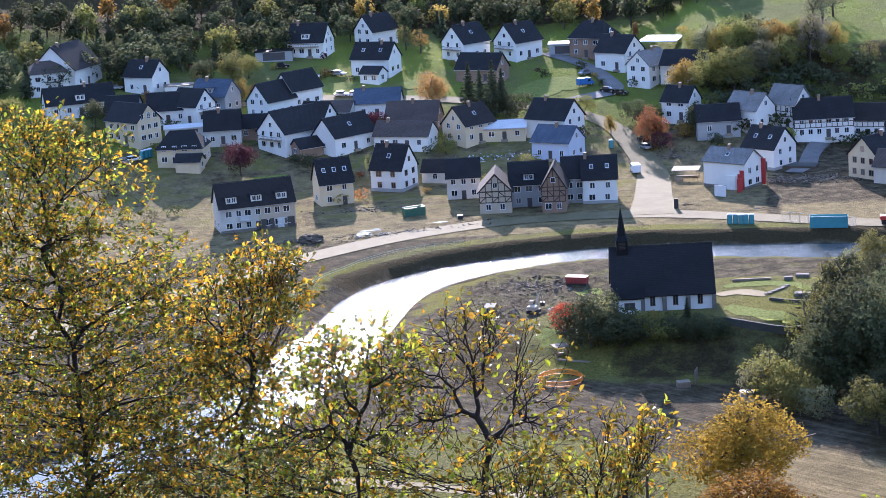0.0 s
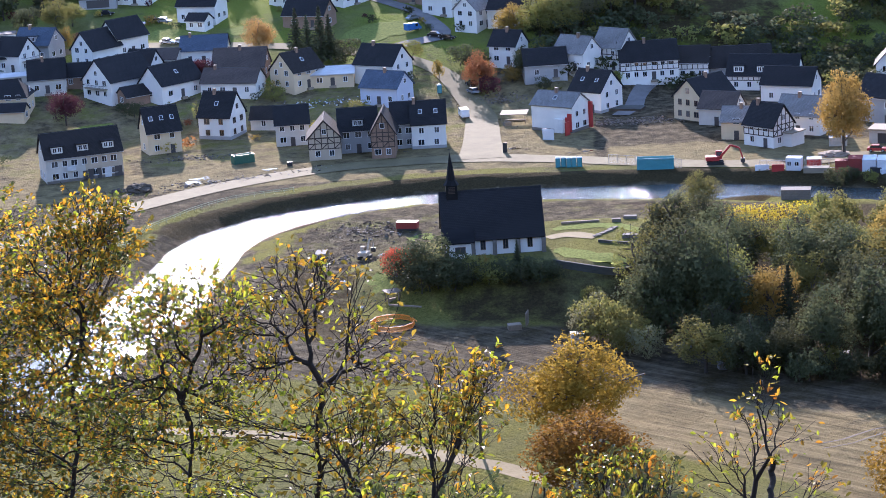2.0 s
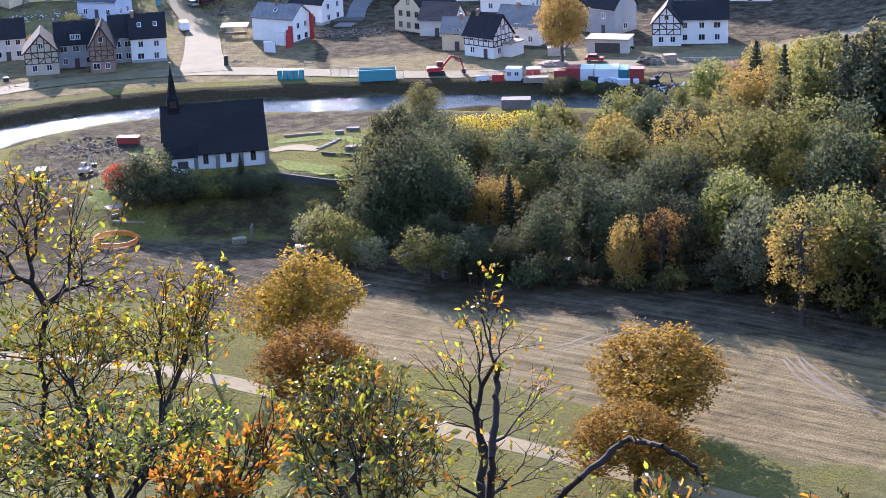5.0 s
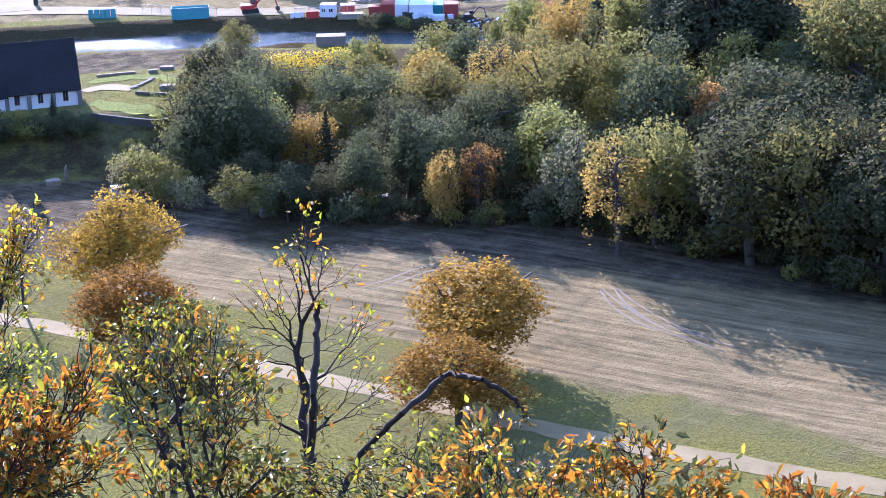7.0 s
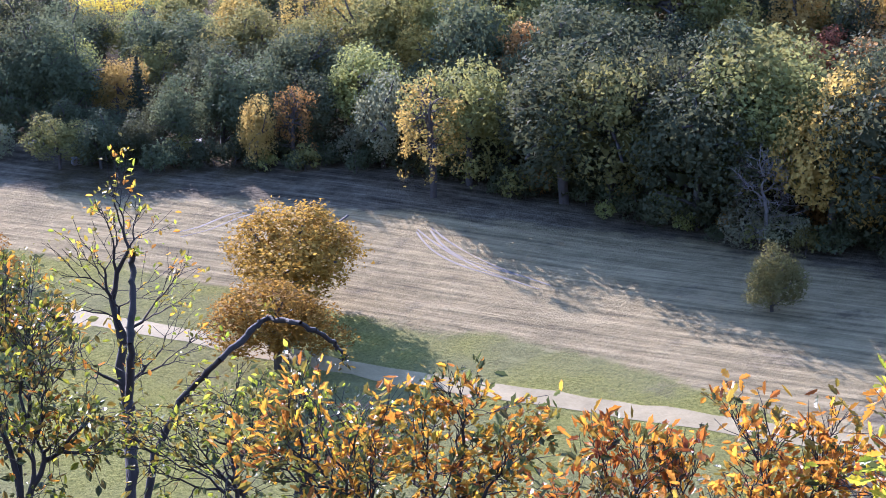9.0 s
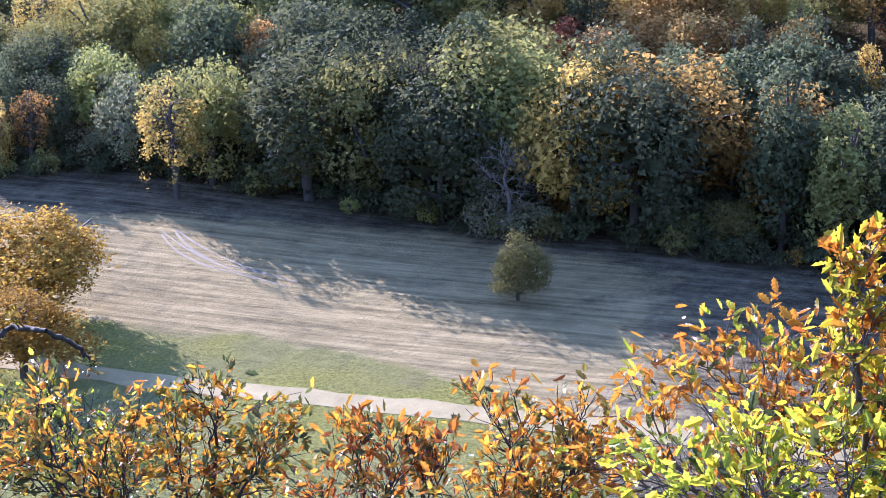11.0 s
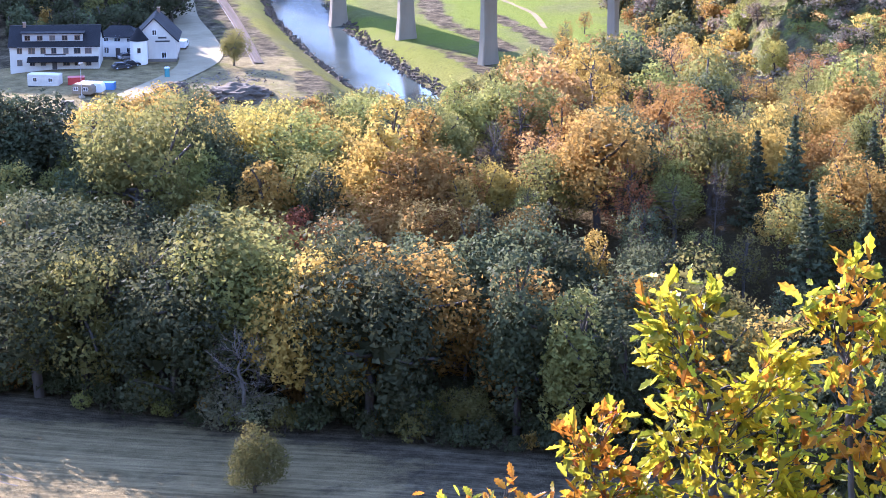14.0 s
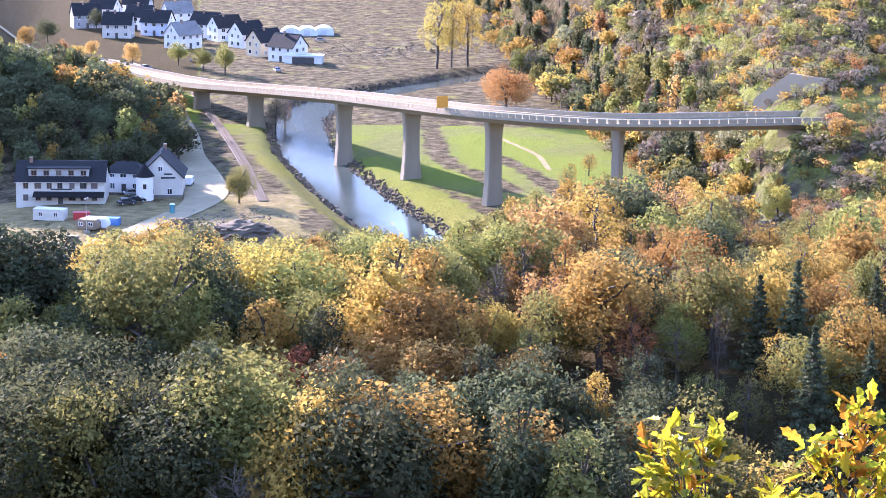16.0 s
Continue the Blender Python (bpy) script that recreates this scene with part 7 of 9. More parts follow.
TARP = plain("white_tarpaulin", (0.7, 0.72, 0.74), 0.45, vary=0.08, scale=2)
BLUE_TARP = plain("pale_blue_sheet", (0.24, 0.38, 0.62), 0.3, vary=0.05)
# stone made darker: shade on the churchyard walls put into the colour
DARKENED_STONE = plain("darkened_stone", (0.09, 0.088, 0.07), 0.95, vary=0.25, scale=1.5)
CLOD = plain("dried_mud", (0.13, 0.105, 0.076), 0.95, vary=0.25, scale=2, spec=0.1)
RUBBLE = plain("muddy_rubble", (0.13, 0.103, 0.074), 0.95, vary=0.3, scale=2, spec=0.15)
LOG = plain("bleached_log", (0.3, 0.23, 0.165), 0.85, vary=0.2, scale=3)


def at(x, y, turn, dz=0.0):
    return pose(x, y, gz(x, y) + dz, 0, 0, turn)


def portable_toilet(x, y, turn, label="teal portable toilet cabin"):
    ob = thing("portable_toilet", at(x, y, turn), label, "toilet", "portable toilets")
    part("body", boxes((-0.55, 0.55, -0.55, 0.55, 0.0, 2.05), bevel=0.03), TEAL, ob)
    part("door", boxes((-0.36, 0.36, -0.6, -0.552, 0.15, 1.95), bevel=0.01), TEAL_LIGHT, ob)
    rb = bmesh.new()
    bmesh.ops.create_cone(rb, cap_ends=True, segments=4, radius1=0.82, radius2=0.5, depth=0.26, matrix=Matrix.Translation((0, 0, 2.18)) @ Matrix.Rotation(radians(45), 4, "Z"))
    part("roof", rb, TARP, ob, "white translucent roof")
    part("skid", boxes((-0.6, 0.6, -0.6, 0.6, -0.5, 0.0)), DARK_METAL, ob)


def container(x, y, turn, L, W, h, mat, label, open_top=False, name="container", roof=None, windows=0, door=True):
    ob = thing(name, at(x, y, turn), label, "container", "site containers")
    bm = bmesh.new()
    if open_top:
        for it in ((-L / 2, L / 2, -W / 2, -W / 2 + 0.08, 0, h), (-L / 2, L / 2, W / 2 - 0.08, W / 2, 0, h), (-L / 2, -L / 2 + 0.08, -W / 2 + 0.08, W / 2 - 0.08, 0, h), (L / 2 - 0.08, L / 2, -W / 2 + 0.08, W / 2 - 0.08, 0, h), (-L / 2 + 0.08, L / 2 - 0.08, -W / 2 + 0.08, W / 2 - 0.08, 0, 0.1)):
            box(bm, *it)
        box(bm, -L / 2 - 0.06, L / 2 + 0.06, -W / 2 - 0.08, -W / 2 - 0.001, h - 0.15, h)
    else:
        box(bm, -L / 2, L / 2, -W / 2, W / 2, 0, h, bevel=0.03)
    part("body", bm, mat, ob)
    for u in np.arange(-L / 2 + 0.35, L / 2 - 0.2, 0.62):
        part("rib", boxes((u - 0.06, u + 0.06, -W / 2 - 0.05, -W / 2 - 0.001, 0.08, h - 0.16)), mat, ob)
    if not open_top:
        part("roof", boxes((-L / 2 - 0.04, L / 2 + 0.04, -W / 2 - 0.04, W / 2 + 0.04, h + 0.002, h + 0.1), bevel=0.02), roof or mat, ob)
    for i in range(windows):
        window(ob, -L / 2 + L * (i + 0.5) / windows, -W / 2 - 0.055, h * 0.58, 0.8, 0.8, 0)
    part("skid", boxes((-L / 2 + 0.1, L / 2 - 0.1, -W / 2 + 0.1, W / 2 - 0.1, -0.6, 0)), DARK_METAL, ob)
    return ob


def wheel_part(parent, x, y, r, w):
    bm = bmesh.new()
    bmesh.ops.create_cone(bm, cap_ends=True, segments=16, radius1=r, radius2=r, depth=w, matrix=Matrix.Translation((x, y, r)) @ Matrix.Rotation(radians(90), 4, "X"))
    wh = part("wheel", bm, RUBBER, parent)
    bm = bmesh.new()
    bmesh.ops.create_cone(bm, cap_ends=True, segments=10, radius1=r * 0.6, radius2=r * 0.6, depth=w + 0.02, matrix=Matrix.Translation((x, y, r)) @ Matrix.Rotation(radians(90), 4, "X"))
    part("rim", bm, METAL, wh)


def car(x, y, turn, mat, label, L=4.3, h=1.48, van=False):
    ob = thing("van" if van else "car", at(x, y, turn, 0.2), label, "van" if van else "car")
    w = 0.88 if not van else 0.98
    bm = bmesh.new()
    if van:
        out = [(-L / 2, 0.35), (L / 2, 0.35), (L / 2, 0.95), (L / 2 - 0.5, 1.15), (L / 2 - 1.2, h), (-L / 2, h)]
    else:
        out = [(-L / 2, 0.3), (L / 2, 0.3), (L / 2, 0.72), (L / 2 - 0.25, 0.85), (-L / 2 + 0.15, 0.92), (-L / 2, 0.75)]
    prism(bm, out, -w, w)
    bmesh.ops.bevel(bm, geom=list(bm.edges), offset=0.06, segments=2, affect="EDGES")
    part("body", bm, mat, ob)
    if van:
        part("windscreen", boxes((L / 2 - 1.0, L / 2 - 0.75, -w + 0.1, w - 0.1, 1.15, h - 0.3)), GLASS, ob)
        for s in (-1, 1):
            part("side_window", boxes((L / 2 - 2.1, L / 2 - 1.25, s * w - 0.02, s * w + 0.02, 1.15, h - 0.3)), GLASS, ob)
    else:
        bm = bmesh.new()
        prism(bm, [(-L / 2 + 0.5, 0.9), (L / 2 - 1.1, 0.86), (L / 2 - 1.75, h - 0.04), (-L / 2 + 0.95, h - 0.04)], -w + 0.08, w - 0.08)
        part("glasshouse", bm, GLASS, ob)
        part("roof", boxes((-L / 2 + 0.9, L / 2 - 1.7, -w + 0.1, w - 0.1, h - 0.05, h + 0.02), bevel=0.02), mat, ob)
    for s in (-1, 1):
        part("headlight", boxes((L / 2 - 0.04, L / 2 + 0.02, s * w * 0.72 - 0.16, s * w * 0.72 + 0.16, 0.6, 0.74)), LAMP_GLASS, ob)
        for u in (-L * 0.3, L * 0.3):
            wheel_part(ob, u, s * (w - 0.08), 0.32, 0.22)


def excavator(x, y, turn, mat, label, s=1.0):
    ob = thing("excavator", at(x, y, turn), label, "excavator")
    ob.scale = (s, s, s)
    for q in (-1, 1):
        bm = bmesh.new()
        prism(bm, [(-1.9, 0.35), (-1.5, 0), (1.5, 0), (1.9, 0.35), (1.6, 0.8), (-1.6, 0.8)], q * 1.1 - 0.28, q * 1.1 + 0.28)
        part("crawler_track", bm, RUBBER, ob)
    part("turntable", boxes((-0.7, 0.7, -0.7, 0.7, 0.7, 1.0)), DARK_METAL, ob)
    part("body", boxes((-2.1, 0.9, -1.25, 1.25, 1.0, 1.9), bevel=0.1), mat, ob)
    cab = part("cab", boxes((0.1, 1.5, 0.25, 1.25, 1.0, 2.9), bevel=0.08), mat, ob)
    part("cab_window", boxes((0.25, 1.53, 0.22, 1.28, 1.8, 2.7)), GLASS, cab)
    bm = bmesh.new()
    for a, b, w in (((0.9, 1.5), (3.3, 4.2), 0.3), ((3.3, 4.2), (5.2, 3.6), 0.25), ((5.2, 3.6), (5.9, 1.2), 0.2)):
        d = Vector((b[0] - a[0], 0, b[1] - a[1]))
        m = Matrix.Translation(((a[0] + b[0]) / 2, -0.3, (a[1] + b[1]) / 2)) @ d.to_track_quat("X", "Z").to_matrix().to_4x4() @ Matrix.Diagonal((d.length, 0.3, w * 1.5, 1))
        bmesh.ops.create_cube(bm, size=1.0, matrix=m)
    part("arm", bm, mat, ob)
    bk = bmesh.new()
    prism(bk, [(5.5, 1.3), (6.3, 1.3), (6.4, 0.5), (5.9, 0.2), (5.4, 0.6)], -0.85, 0.25)
    part("bucket", bk, DARK_METAL, ob)


def heap(x, y, r, h, mat, label, seed=1, name="earth_mound"):
    """An uneven heap of loose material."""
    bm = bmesh.new()
    bmesh.ops.create_icosphere(bm, subdivisions=4, radius=1.0)
    for v in bm.verts:
        n = noise.noise(v.co * 2.2 + Vector((seed, 0, 0))) * 0.28 + noise.noise(v.co * 6 + Vector((0, seed, 0))) * 0.16 + noise.noise(v.co * 15 + Vector((0, 0, seed))) * 0.1
        v.co *= 1 + n
        v.co = Vector((v.co.x * r, v.co.y * r * 0.8, max(v.co.z, -0.3) * h))
    me = bpy.data.meshes.new(name)
    bm.to_mesh(me)
    bm.free()
    me.materials.append(mat)
    ob = new(name, me)
    ob.matrix_basis = at(x, y, seed * 37)
    return tagged(ob, label, "heap")


def debris(name, x, y, rx, ry, n, mats, label, seed, size=(0.1, 0.5), turn=0.0):
    """Scattered rubble, boards and logs, too many to count."""
    rng = np.random.default_rng(seed)
    vs, fs, mi, o = [], [], [], 0
    ct, st = math.cos(radians(turn)), math.sin(radians(turn))
    for i in range(n):
        a, b = rng.normal(size=2) * 0.5
        px, py = x + a * rx * ct - b * ry * st, y + a * rx * st + b * ry * ct
        k = rng.random()
        s = rng.uniform(*size)
        dim = (s * rng.uniform(2, 6), s * 0.3, s * 0.2) if k < 0.3 else (s, s * rng.uniform(0.6, 1), s * rng.uniform(0.4, 0.8))
        q = np.array(Euler((rng.normal() * 0.25, rng.normal() * 0.25, rng.uniform(0, 6.28))).to_matrix())
        c = np.array([(i & 1, i >> 1 & 1, i >> 2 & 1) for i in range(8)]) - 0.5
        c = (c + rng.normal(size=(8, 3)) * 0.09) * dim
        vs.append(c @ q.T + [px, py, gz(px, py) + dim[2] * 0.3])
        fs += [tuple(j + o for j in f) for f in ((0, 2, 3, 1), (4, 5, 7, 6), (0, 1, 5, 4), (2, 6, 7, 3), (0, 4, 6, 2), (1, 3, 7, 5))]
        mi += [int(rng.integers(len(mats)))] * 6
        o += 8
    return tagged(mesh_object(name, np.concatenate(vs), fs, mats, index=mi), label, "debris", kind="stuff")


def barrier_ring(x, y, rx, ry, n):
    """Orange plastic barrier boards round a pit."""
    bar_mesh = None
    for i in range(n):
        a, b = 2 * math.pi * i / n, 2 * math.pi * (i + 1) / n
        p, q = Vector((x + rx * math.cos(a), y + ry * math.sin(a), 0)), Vector((x + rx * math.cos(b), y + ry * math.sin(b), 0))
        d = q - p
        L = d.length - 0.05
        ob = thing("barrier", at((p.x + q.x) / 2, (p.y + q.y) / 2, math.degrees(math.atan2(d.y, d.x))), "orange plastic safety barrier round a pit", "barrier", "barriers round the pit")
        part("top_rail", boxes((-L / 2, L / 2, -0.03, 0.03, 0.82, 1.02)), ORANGE, ob)
        part("bottom_rail", boxes((-L / 2, L / 2, -0.03, 0.03, 0.15, 0.28)), ORANGE, ob)
        k = max(4, int(L / 0.16))
        for j in range(k + 1):
            if bar_mesh is None:
                bar_mesh = part("bar", boxes((-0.03, 0.03, -0.02, 0.02, 0.28, 0.82)), ORANGE, ob).data
                bar = ob.children[-1]
            else:
                bar = new("bar", bar_mesh)
                bar.parent = ob
            bar.matrix_basis = pose(-L / 2 + L * j / k, 0, 0)
        part("foot", boxes((-0.1, 0.1, -0.35, 0.35, 0.0, 0.12)), RUBBER, ob)


def wall_run(name, pts, h, thick, mat, label, dz=0.0):
    """A free-standing wall along a line on the ground."""
    p = smooth_line([(x, y, 0) for x, y in pts], 2.0)
    t = np.gradient(p[:, :2], axis=0)
    t /= np.linalg.norm(t, axis=1)[:, None]
    s = np.stack([-t[:, 1], t[:, 0]], -1) * thick / 2
    v, f = [], []
    for i in range(len(p)):
        g = gz(p[i, 0], p[i, 1]) + dz
        for q, z in ((-1, g - 0.6), (1, g - 0.6), (1, g + h), (-1, g + h)):
            v.append((p[i, 0] + q * s[i, 0], p[i, 1] + q * s[i, 1], z))
    for i in range(len(p) - 1):
        f += [(i * 4 + j, i * 4 + (j + 1) % 4, i * 4 + 4 + (j + 1) % 4, i * 4 + 4 + j) for j in range(4)]
    f += [(3, 2, 1, 0), tuple(4 * (len(p) - 1) + j for j in range(4))]
    return tagged(mesh_object(name, v, f, mat), label, "wall")


def site_fence(x0, y0, x1, y1, n):
    for i in range(n):
        a, b = i / n, (i + 1) / n
        p, q = Vector((x0 + (x1 - x0) * a, y0 + (y1 - y0) * a, 0)), Vector((x0 + (x1 - x0) * b, y0 + (y1 - y0) * b, 0))
        d = q - p
        L = d.length - 0.1
        ob = thing("fence_panel", at((p.x + q.x) / 2, (p.y + q.y) / 2, math.degrees(math.atan2(d.y, d.x))), "galvanised mesh site fence panel", "fence", "site fence panels")
        part("frame", boxes((-L / 2, L / 2, -0.03, 0.03, 1.92, 2.0), (-L / 2, L / 2, -0.03, 0.03, 0.1, 0.16), (-L / 2, -L / 2 + 0.06, -0.03, 0.03, 0.1, 2.0), (L / 2 - 0.06, L / 2, -0.03, 0.03, 0.1, 2.0)), METAL, ob)
        part("mesh", boxes(*[(-L / 2 + L * j / 8 - 0.012, -L / 2 + L * j / 8 + 0.012, -0.01, 0.01, 0.16, 1.92) for j in range(1, 8)]), METAL, ob)
        part("foot", boxes((-L / 2 - 0.2, -L / 2 + 0.2, -0.35, 0.35, -0.1, 0.13)), CONCRETE, ob)


def caravan(x, y, turn, mat, label, L=5.6):
    ob = thing("caravan", at(x, y, turn), label, "caravan")
    bm = bmesh.new()
    prism(bm, [(-L / 2, 0.7), (-L / 2 + 0.4, 0.45), (L / 2 - 0.4, 0.45), (L / 2, 0.8), (L / 2 - 0.1, 1.9), (L / 2 - 0.5, 2.5), (-L / 2 + 0.4, 2.55), (-L / 2, 2.1)], -1.1, 1.1)
    bmesh.ops.bevel(bm, geom=list(bm.edges), offset=0.08, segments=2, affect="EDGES")
    part("body", bm, mat, ob)
    for u in (-1.4, 0.9):
        window(ob, u, -1.1, 1.6, 1.0, 0.6, 0)
    for s in (-1, 1):
        wheel_part(ob, 0, s * 1.0, 0.33, 0.2)
    part("drawbar", boxes((L / 2 - 0.2, L / 2 + 1.1, -0.06, 0.06, 0.45, 0.55)), DARK_METAL, ob)


def mast(x, y, h, label, lamps=2, name="floodlight_mast"):
    ob = thing(name, at(x, y, 0), label, "lamp")
    part("pole", tube(bmesh.new(), (0, 0, -0.3), (0, 0, h), 0.09, 0.05), METAL, ob)
    part("base", boxes((-0.5, 0.5, -0.5, 0.5, -0.2, 0.5)), CONCRETE, ob)
    for i in range(lamps):
        part("lamp_head", boxes((-0.5 + i * 0.6, -0.1 + i * 0.6, -0.25, 0.05, h - 0.2, h + 0.15)), METAL, ob)


def shelter(x, y, turn, L, W, h, roof, label):
    ob = thing("shelter", at(x, y, turn), label, "shelter")
    for u in (-L / 2 + 0.15, L / 2 - 0.15):
        for w in (-W / 2 + 0.15, W / 2 - 0.15):
            part("post", boxes((u - 0.08, u + 0.08, w - 0.08, w + 0.08, -0.4, h)), PLANK, ob)
    b = boxes((-L / 2 - 0.3, L / 2 + 0.3, -W / 2 - 0.3, W / 2 + 0.3, h, h + 0.16))
    for v in b.verts:
        v.co.z += 0.06 * v.co.y
    part("roof", b, roof, ob)
    part("bench", boxes((-L / 2 + 0.4, L / 2 - 0.4, W / 2 - 0.7, W / 2 - 0.35, -0.3, 0.45)), PLANK, ob)


def crate(x, y, turn, s, mat, label, name="crate", lid=None, category="crate"):
    ob = thing(name, at(x, y, turn), label, category)
    part("body", boxes((-s[0] / 2, s[0] / 2, -s[1] / 2, s[1] / 2, -0.2, s[2]), bevel=0.03), mat, ob)
    if lid:
        part("lid", boxes((-s[0] / 2 - 0.06, s[0] / 2 + 0.06, -s[1] / 2 - 0.06, s[1] / 2 + 0.06, s[2] + 0.002, s[2] + 0.12)), lid, ob)
    return ob


def riprap(name, side, y0, y1, seed, label):
    """Rough stones along the water's edge."""
    rng = np.random.default_rng(seed)
    p = smooth_line(RIVER, 1.0)
    t = np.gradient(p[:, :2], axis=0)
    t /= np.linalg.norm(t, axis=1)[:, None]
    n = np.stack([-t[:, 1], t[:, 0]], -1)
    vs, fs, o = [], [], 0
    for i in range(len(p)):
        if not (y0 <= i / len(p) <= y1):
            continue
        for _ in range(5):
            d = p[i, 2] + rng.uniform(0.6, 3.4)
            x, y = p[i, 0] + side * n[i, 0] * d + rng.normal() * 0.4, p[i, 1] + side * n[i, 1] * d + rng.normal() * 0.4
            s = rng.uniform(0.25, 0.65)
            q = np.array(Euler(rng.uniform(0, 6.28, 3)).to_matrix())
            c = (np.array([(j & 1, j >> 1 & 1, j >> 2 & 1) for j in range(8)]) - 0.5 + rng.normal(size=(8, 3)) * 0.14) * s
            vs.append(c @ q.T + [x, y, max(gz(x, y), float(water_level(x, y)) - 0.2) + s * 0.15])
            fs += [tuple(j + o for j in f) for f in ((0, 2, 3, 1), (4, 5, 7, 6), (0, 1, 5, 4), (2, 6, 7, 3), (0, 4, 6, 2), (1, 3, 7, 5))]
            o += 8
    return tagged(mesh_object(name, np.concatenate(vs), fs, RUBBLE), label, "stones", kind="stuff")


def vineyard(x, y, turn, rows, L, gap):
    """Rows of yellow vines on wires."""
    rng = np.random.default_rng(77)
    ct, st = math.cos(radians(turn)), math.sin(radians(turn))
    for r in range(rows):
        ob = thing("vine_row", pose(0, 0, 0), "row of bright yellow autumn vines", "vine", "vine rows")
        n = int(L * 16)
        u, w = rng.uniform(-L / 2, L / 2, n), r * gap + rng.normal(size=n) * 0.28
        px, py = x + u * ct - w * st, y + u * st + w * ct
        z = ground(px, py) + rng.uniform(0.3, 1.9, n)
        c = np.stack([px, py, z], -1)
        v, f = leaf_sprays(c, np.tile([0, 0, 1.0], (len(c), 1)), 0.34, rng)
        mesh_object("foliage", v, f, VINE, ob)
        for s in np.arange(-L / 2, L / 2 + 0.1, 4.0):
            bm = bmesh.new()
            qx, qy = x + s * ct - r * gap * st, y + s * st + r * gap * ct
            tube(bm, (qx, qy, gz(qx, qy) - 0.3), (qx, qy, gz(qx, qy) + 1.9), 0.05, 0.05, 5)
            part("stake", bm, PLANK, ob)


VINE = leafy("yellow_vine_leaves", (0.42, 0.34, 0.03), (0.58, 0.46, 0.04), (0.66, 0.55, 0.07))


def railway(line, z=0.12):
    """A single track: ballast, sleepers and two rails."""
    tagged(strip("ballast", [(x, y, 1.7) for x, y in line], BALLAST, z, 5, thick=0.25), "grey track ballast", "railway", kind="structure")
    p = smooth_line([(x, y, 0) for x, y in line], 0.9)
    ob = thing("railway_track", pose(0, 0, 0), "single rusty railway track with sleepers", "railway")
    t = np.gradient(p[:, :2], axis=0)
    t /= np.linalg.norm(t, axis=1)[:, None]
    sm = bpy.data.meshes.new("sleeper")
    b = boxes((-1.2, 1.2, -0.13, 0.13, 0, 0.14))
    b.to_mesh(sm)
    b.free()
    sm.materials.append(PLANK)
    for i in range(len(p)):
        s = new("sleeper", sm)
        s.parent = ob
        s.matrix_basis = pose(p[i, 0], p[i, 1], gz(p[i, 0], p[i, 1]) + z + 0.02, 0, 0, math.degrees(math.atan2(-t[i, 0], t[i, 1])))
    for q in (-0.72, 0.72):
        v = [(p[i, 0] + t[i, 1] * (q + e), p[i, 1] - t[i, 0] * (q + e), gz(p[i, 0], p[i, 1]) + z + h) for i in range(len(p)) for e, h in ((-0.05, 0.165), (0.05, 0.165), (0.05, 0.32), (-0.05, 0.32))]
        f = [(i * 4 + j, i * 4 + (j + 1) % 4, i * 4 + 4 + (j + 1) % 4, i * 4 + 4 + j) for i in range(len(p) - 1) for j in range(4)]
        mesh_object("rail", v, f, RUST_STEEL, ob)


BALLAST = plain("grey_ballast", (0.2, 0.185, 0.17), 0.95, vary=0.3, scale=6)
RUST_STEEL = plain("rusty_steel", (0.16, 0.09, 0.06), 0.6, 0.5, vary=0.2)


def tyre_tracks(line, gauge=1.0, wide=0.2):
    """A pair of pale pressed tracks across the mud."""
    for s in (-1, 1):
        p = smooth_line([(x, y, 0) for x, y in line], 2.0)
        t = np.gradient(p[:, :2], axis=0)
        t /= np.linalg.norm(t, axis=1)[:, None]
        q = [(p[i, 0] - t[i, 1] * gauge * s, p[i, 1] + t[i, 0] * gauge * s, wide * (0.75 + 1.1 * noise.noise(Vector((i * 0.6, s, 3))))) for i in range(0, len(p), 2)]
        tagged(strip("tyre_track", q, PRESSED, 0.02, 3), "pale pressed tyre track in mud", "track", kind="structure")


PRESSED = plain("pressed_mud", (0.16, 0.126, 0.086), 0.95, vary=0.3, scale=0.6)


def puddle(x, y, rx, ry, seed):
    """Shallow water lying in the hollows of a patch of mud, with an uneven rim."""
    gap = 0.3
    nx, ny = int(rx / gap) + 1, int(ry / gap) + 1
    ids, v, f = {}, [], []

    def corner(i, j):
        if (i, j) not in ids:
            ids[i, j] = len(v)
            px, py = i * gap, j * gap
            v.append((px, py, gz(x + px, y + py) + 0.05))
        return ids[i, j]

    for i in range(-nx, nx):
        for j in range(-ny, ny):
            px, py = (i + 0.5) * gap, (j + 0.5) * gap
            rim = math.hypot(px / rx, py / ry)
            wet = noise.noise(Vector((px * 0.55, py * 0.9, seed * 7.3))) + 0.5 * noise.noise(Vector((px * 1.6, py * 2.2, seed * 3.1)))
            if rim < 0.25 or wet > rim * 0.75 - 0.2:
                if rim < 1:
                    f.append((corner(i, j), corner(i + 1, j), corner(i + 1, j + 1), corner(i, j + 1)))
    ob = mesh_object("puddle", v, f, POOL)
    ob.matrix_basis = pose(x, y, 0)
    tagged(ob, "shallow puddle of standing water on mud", "puddle")


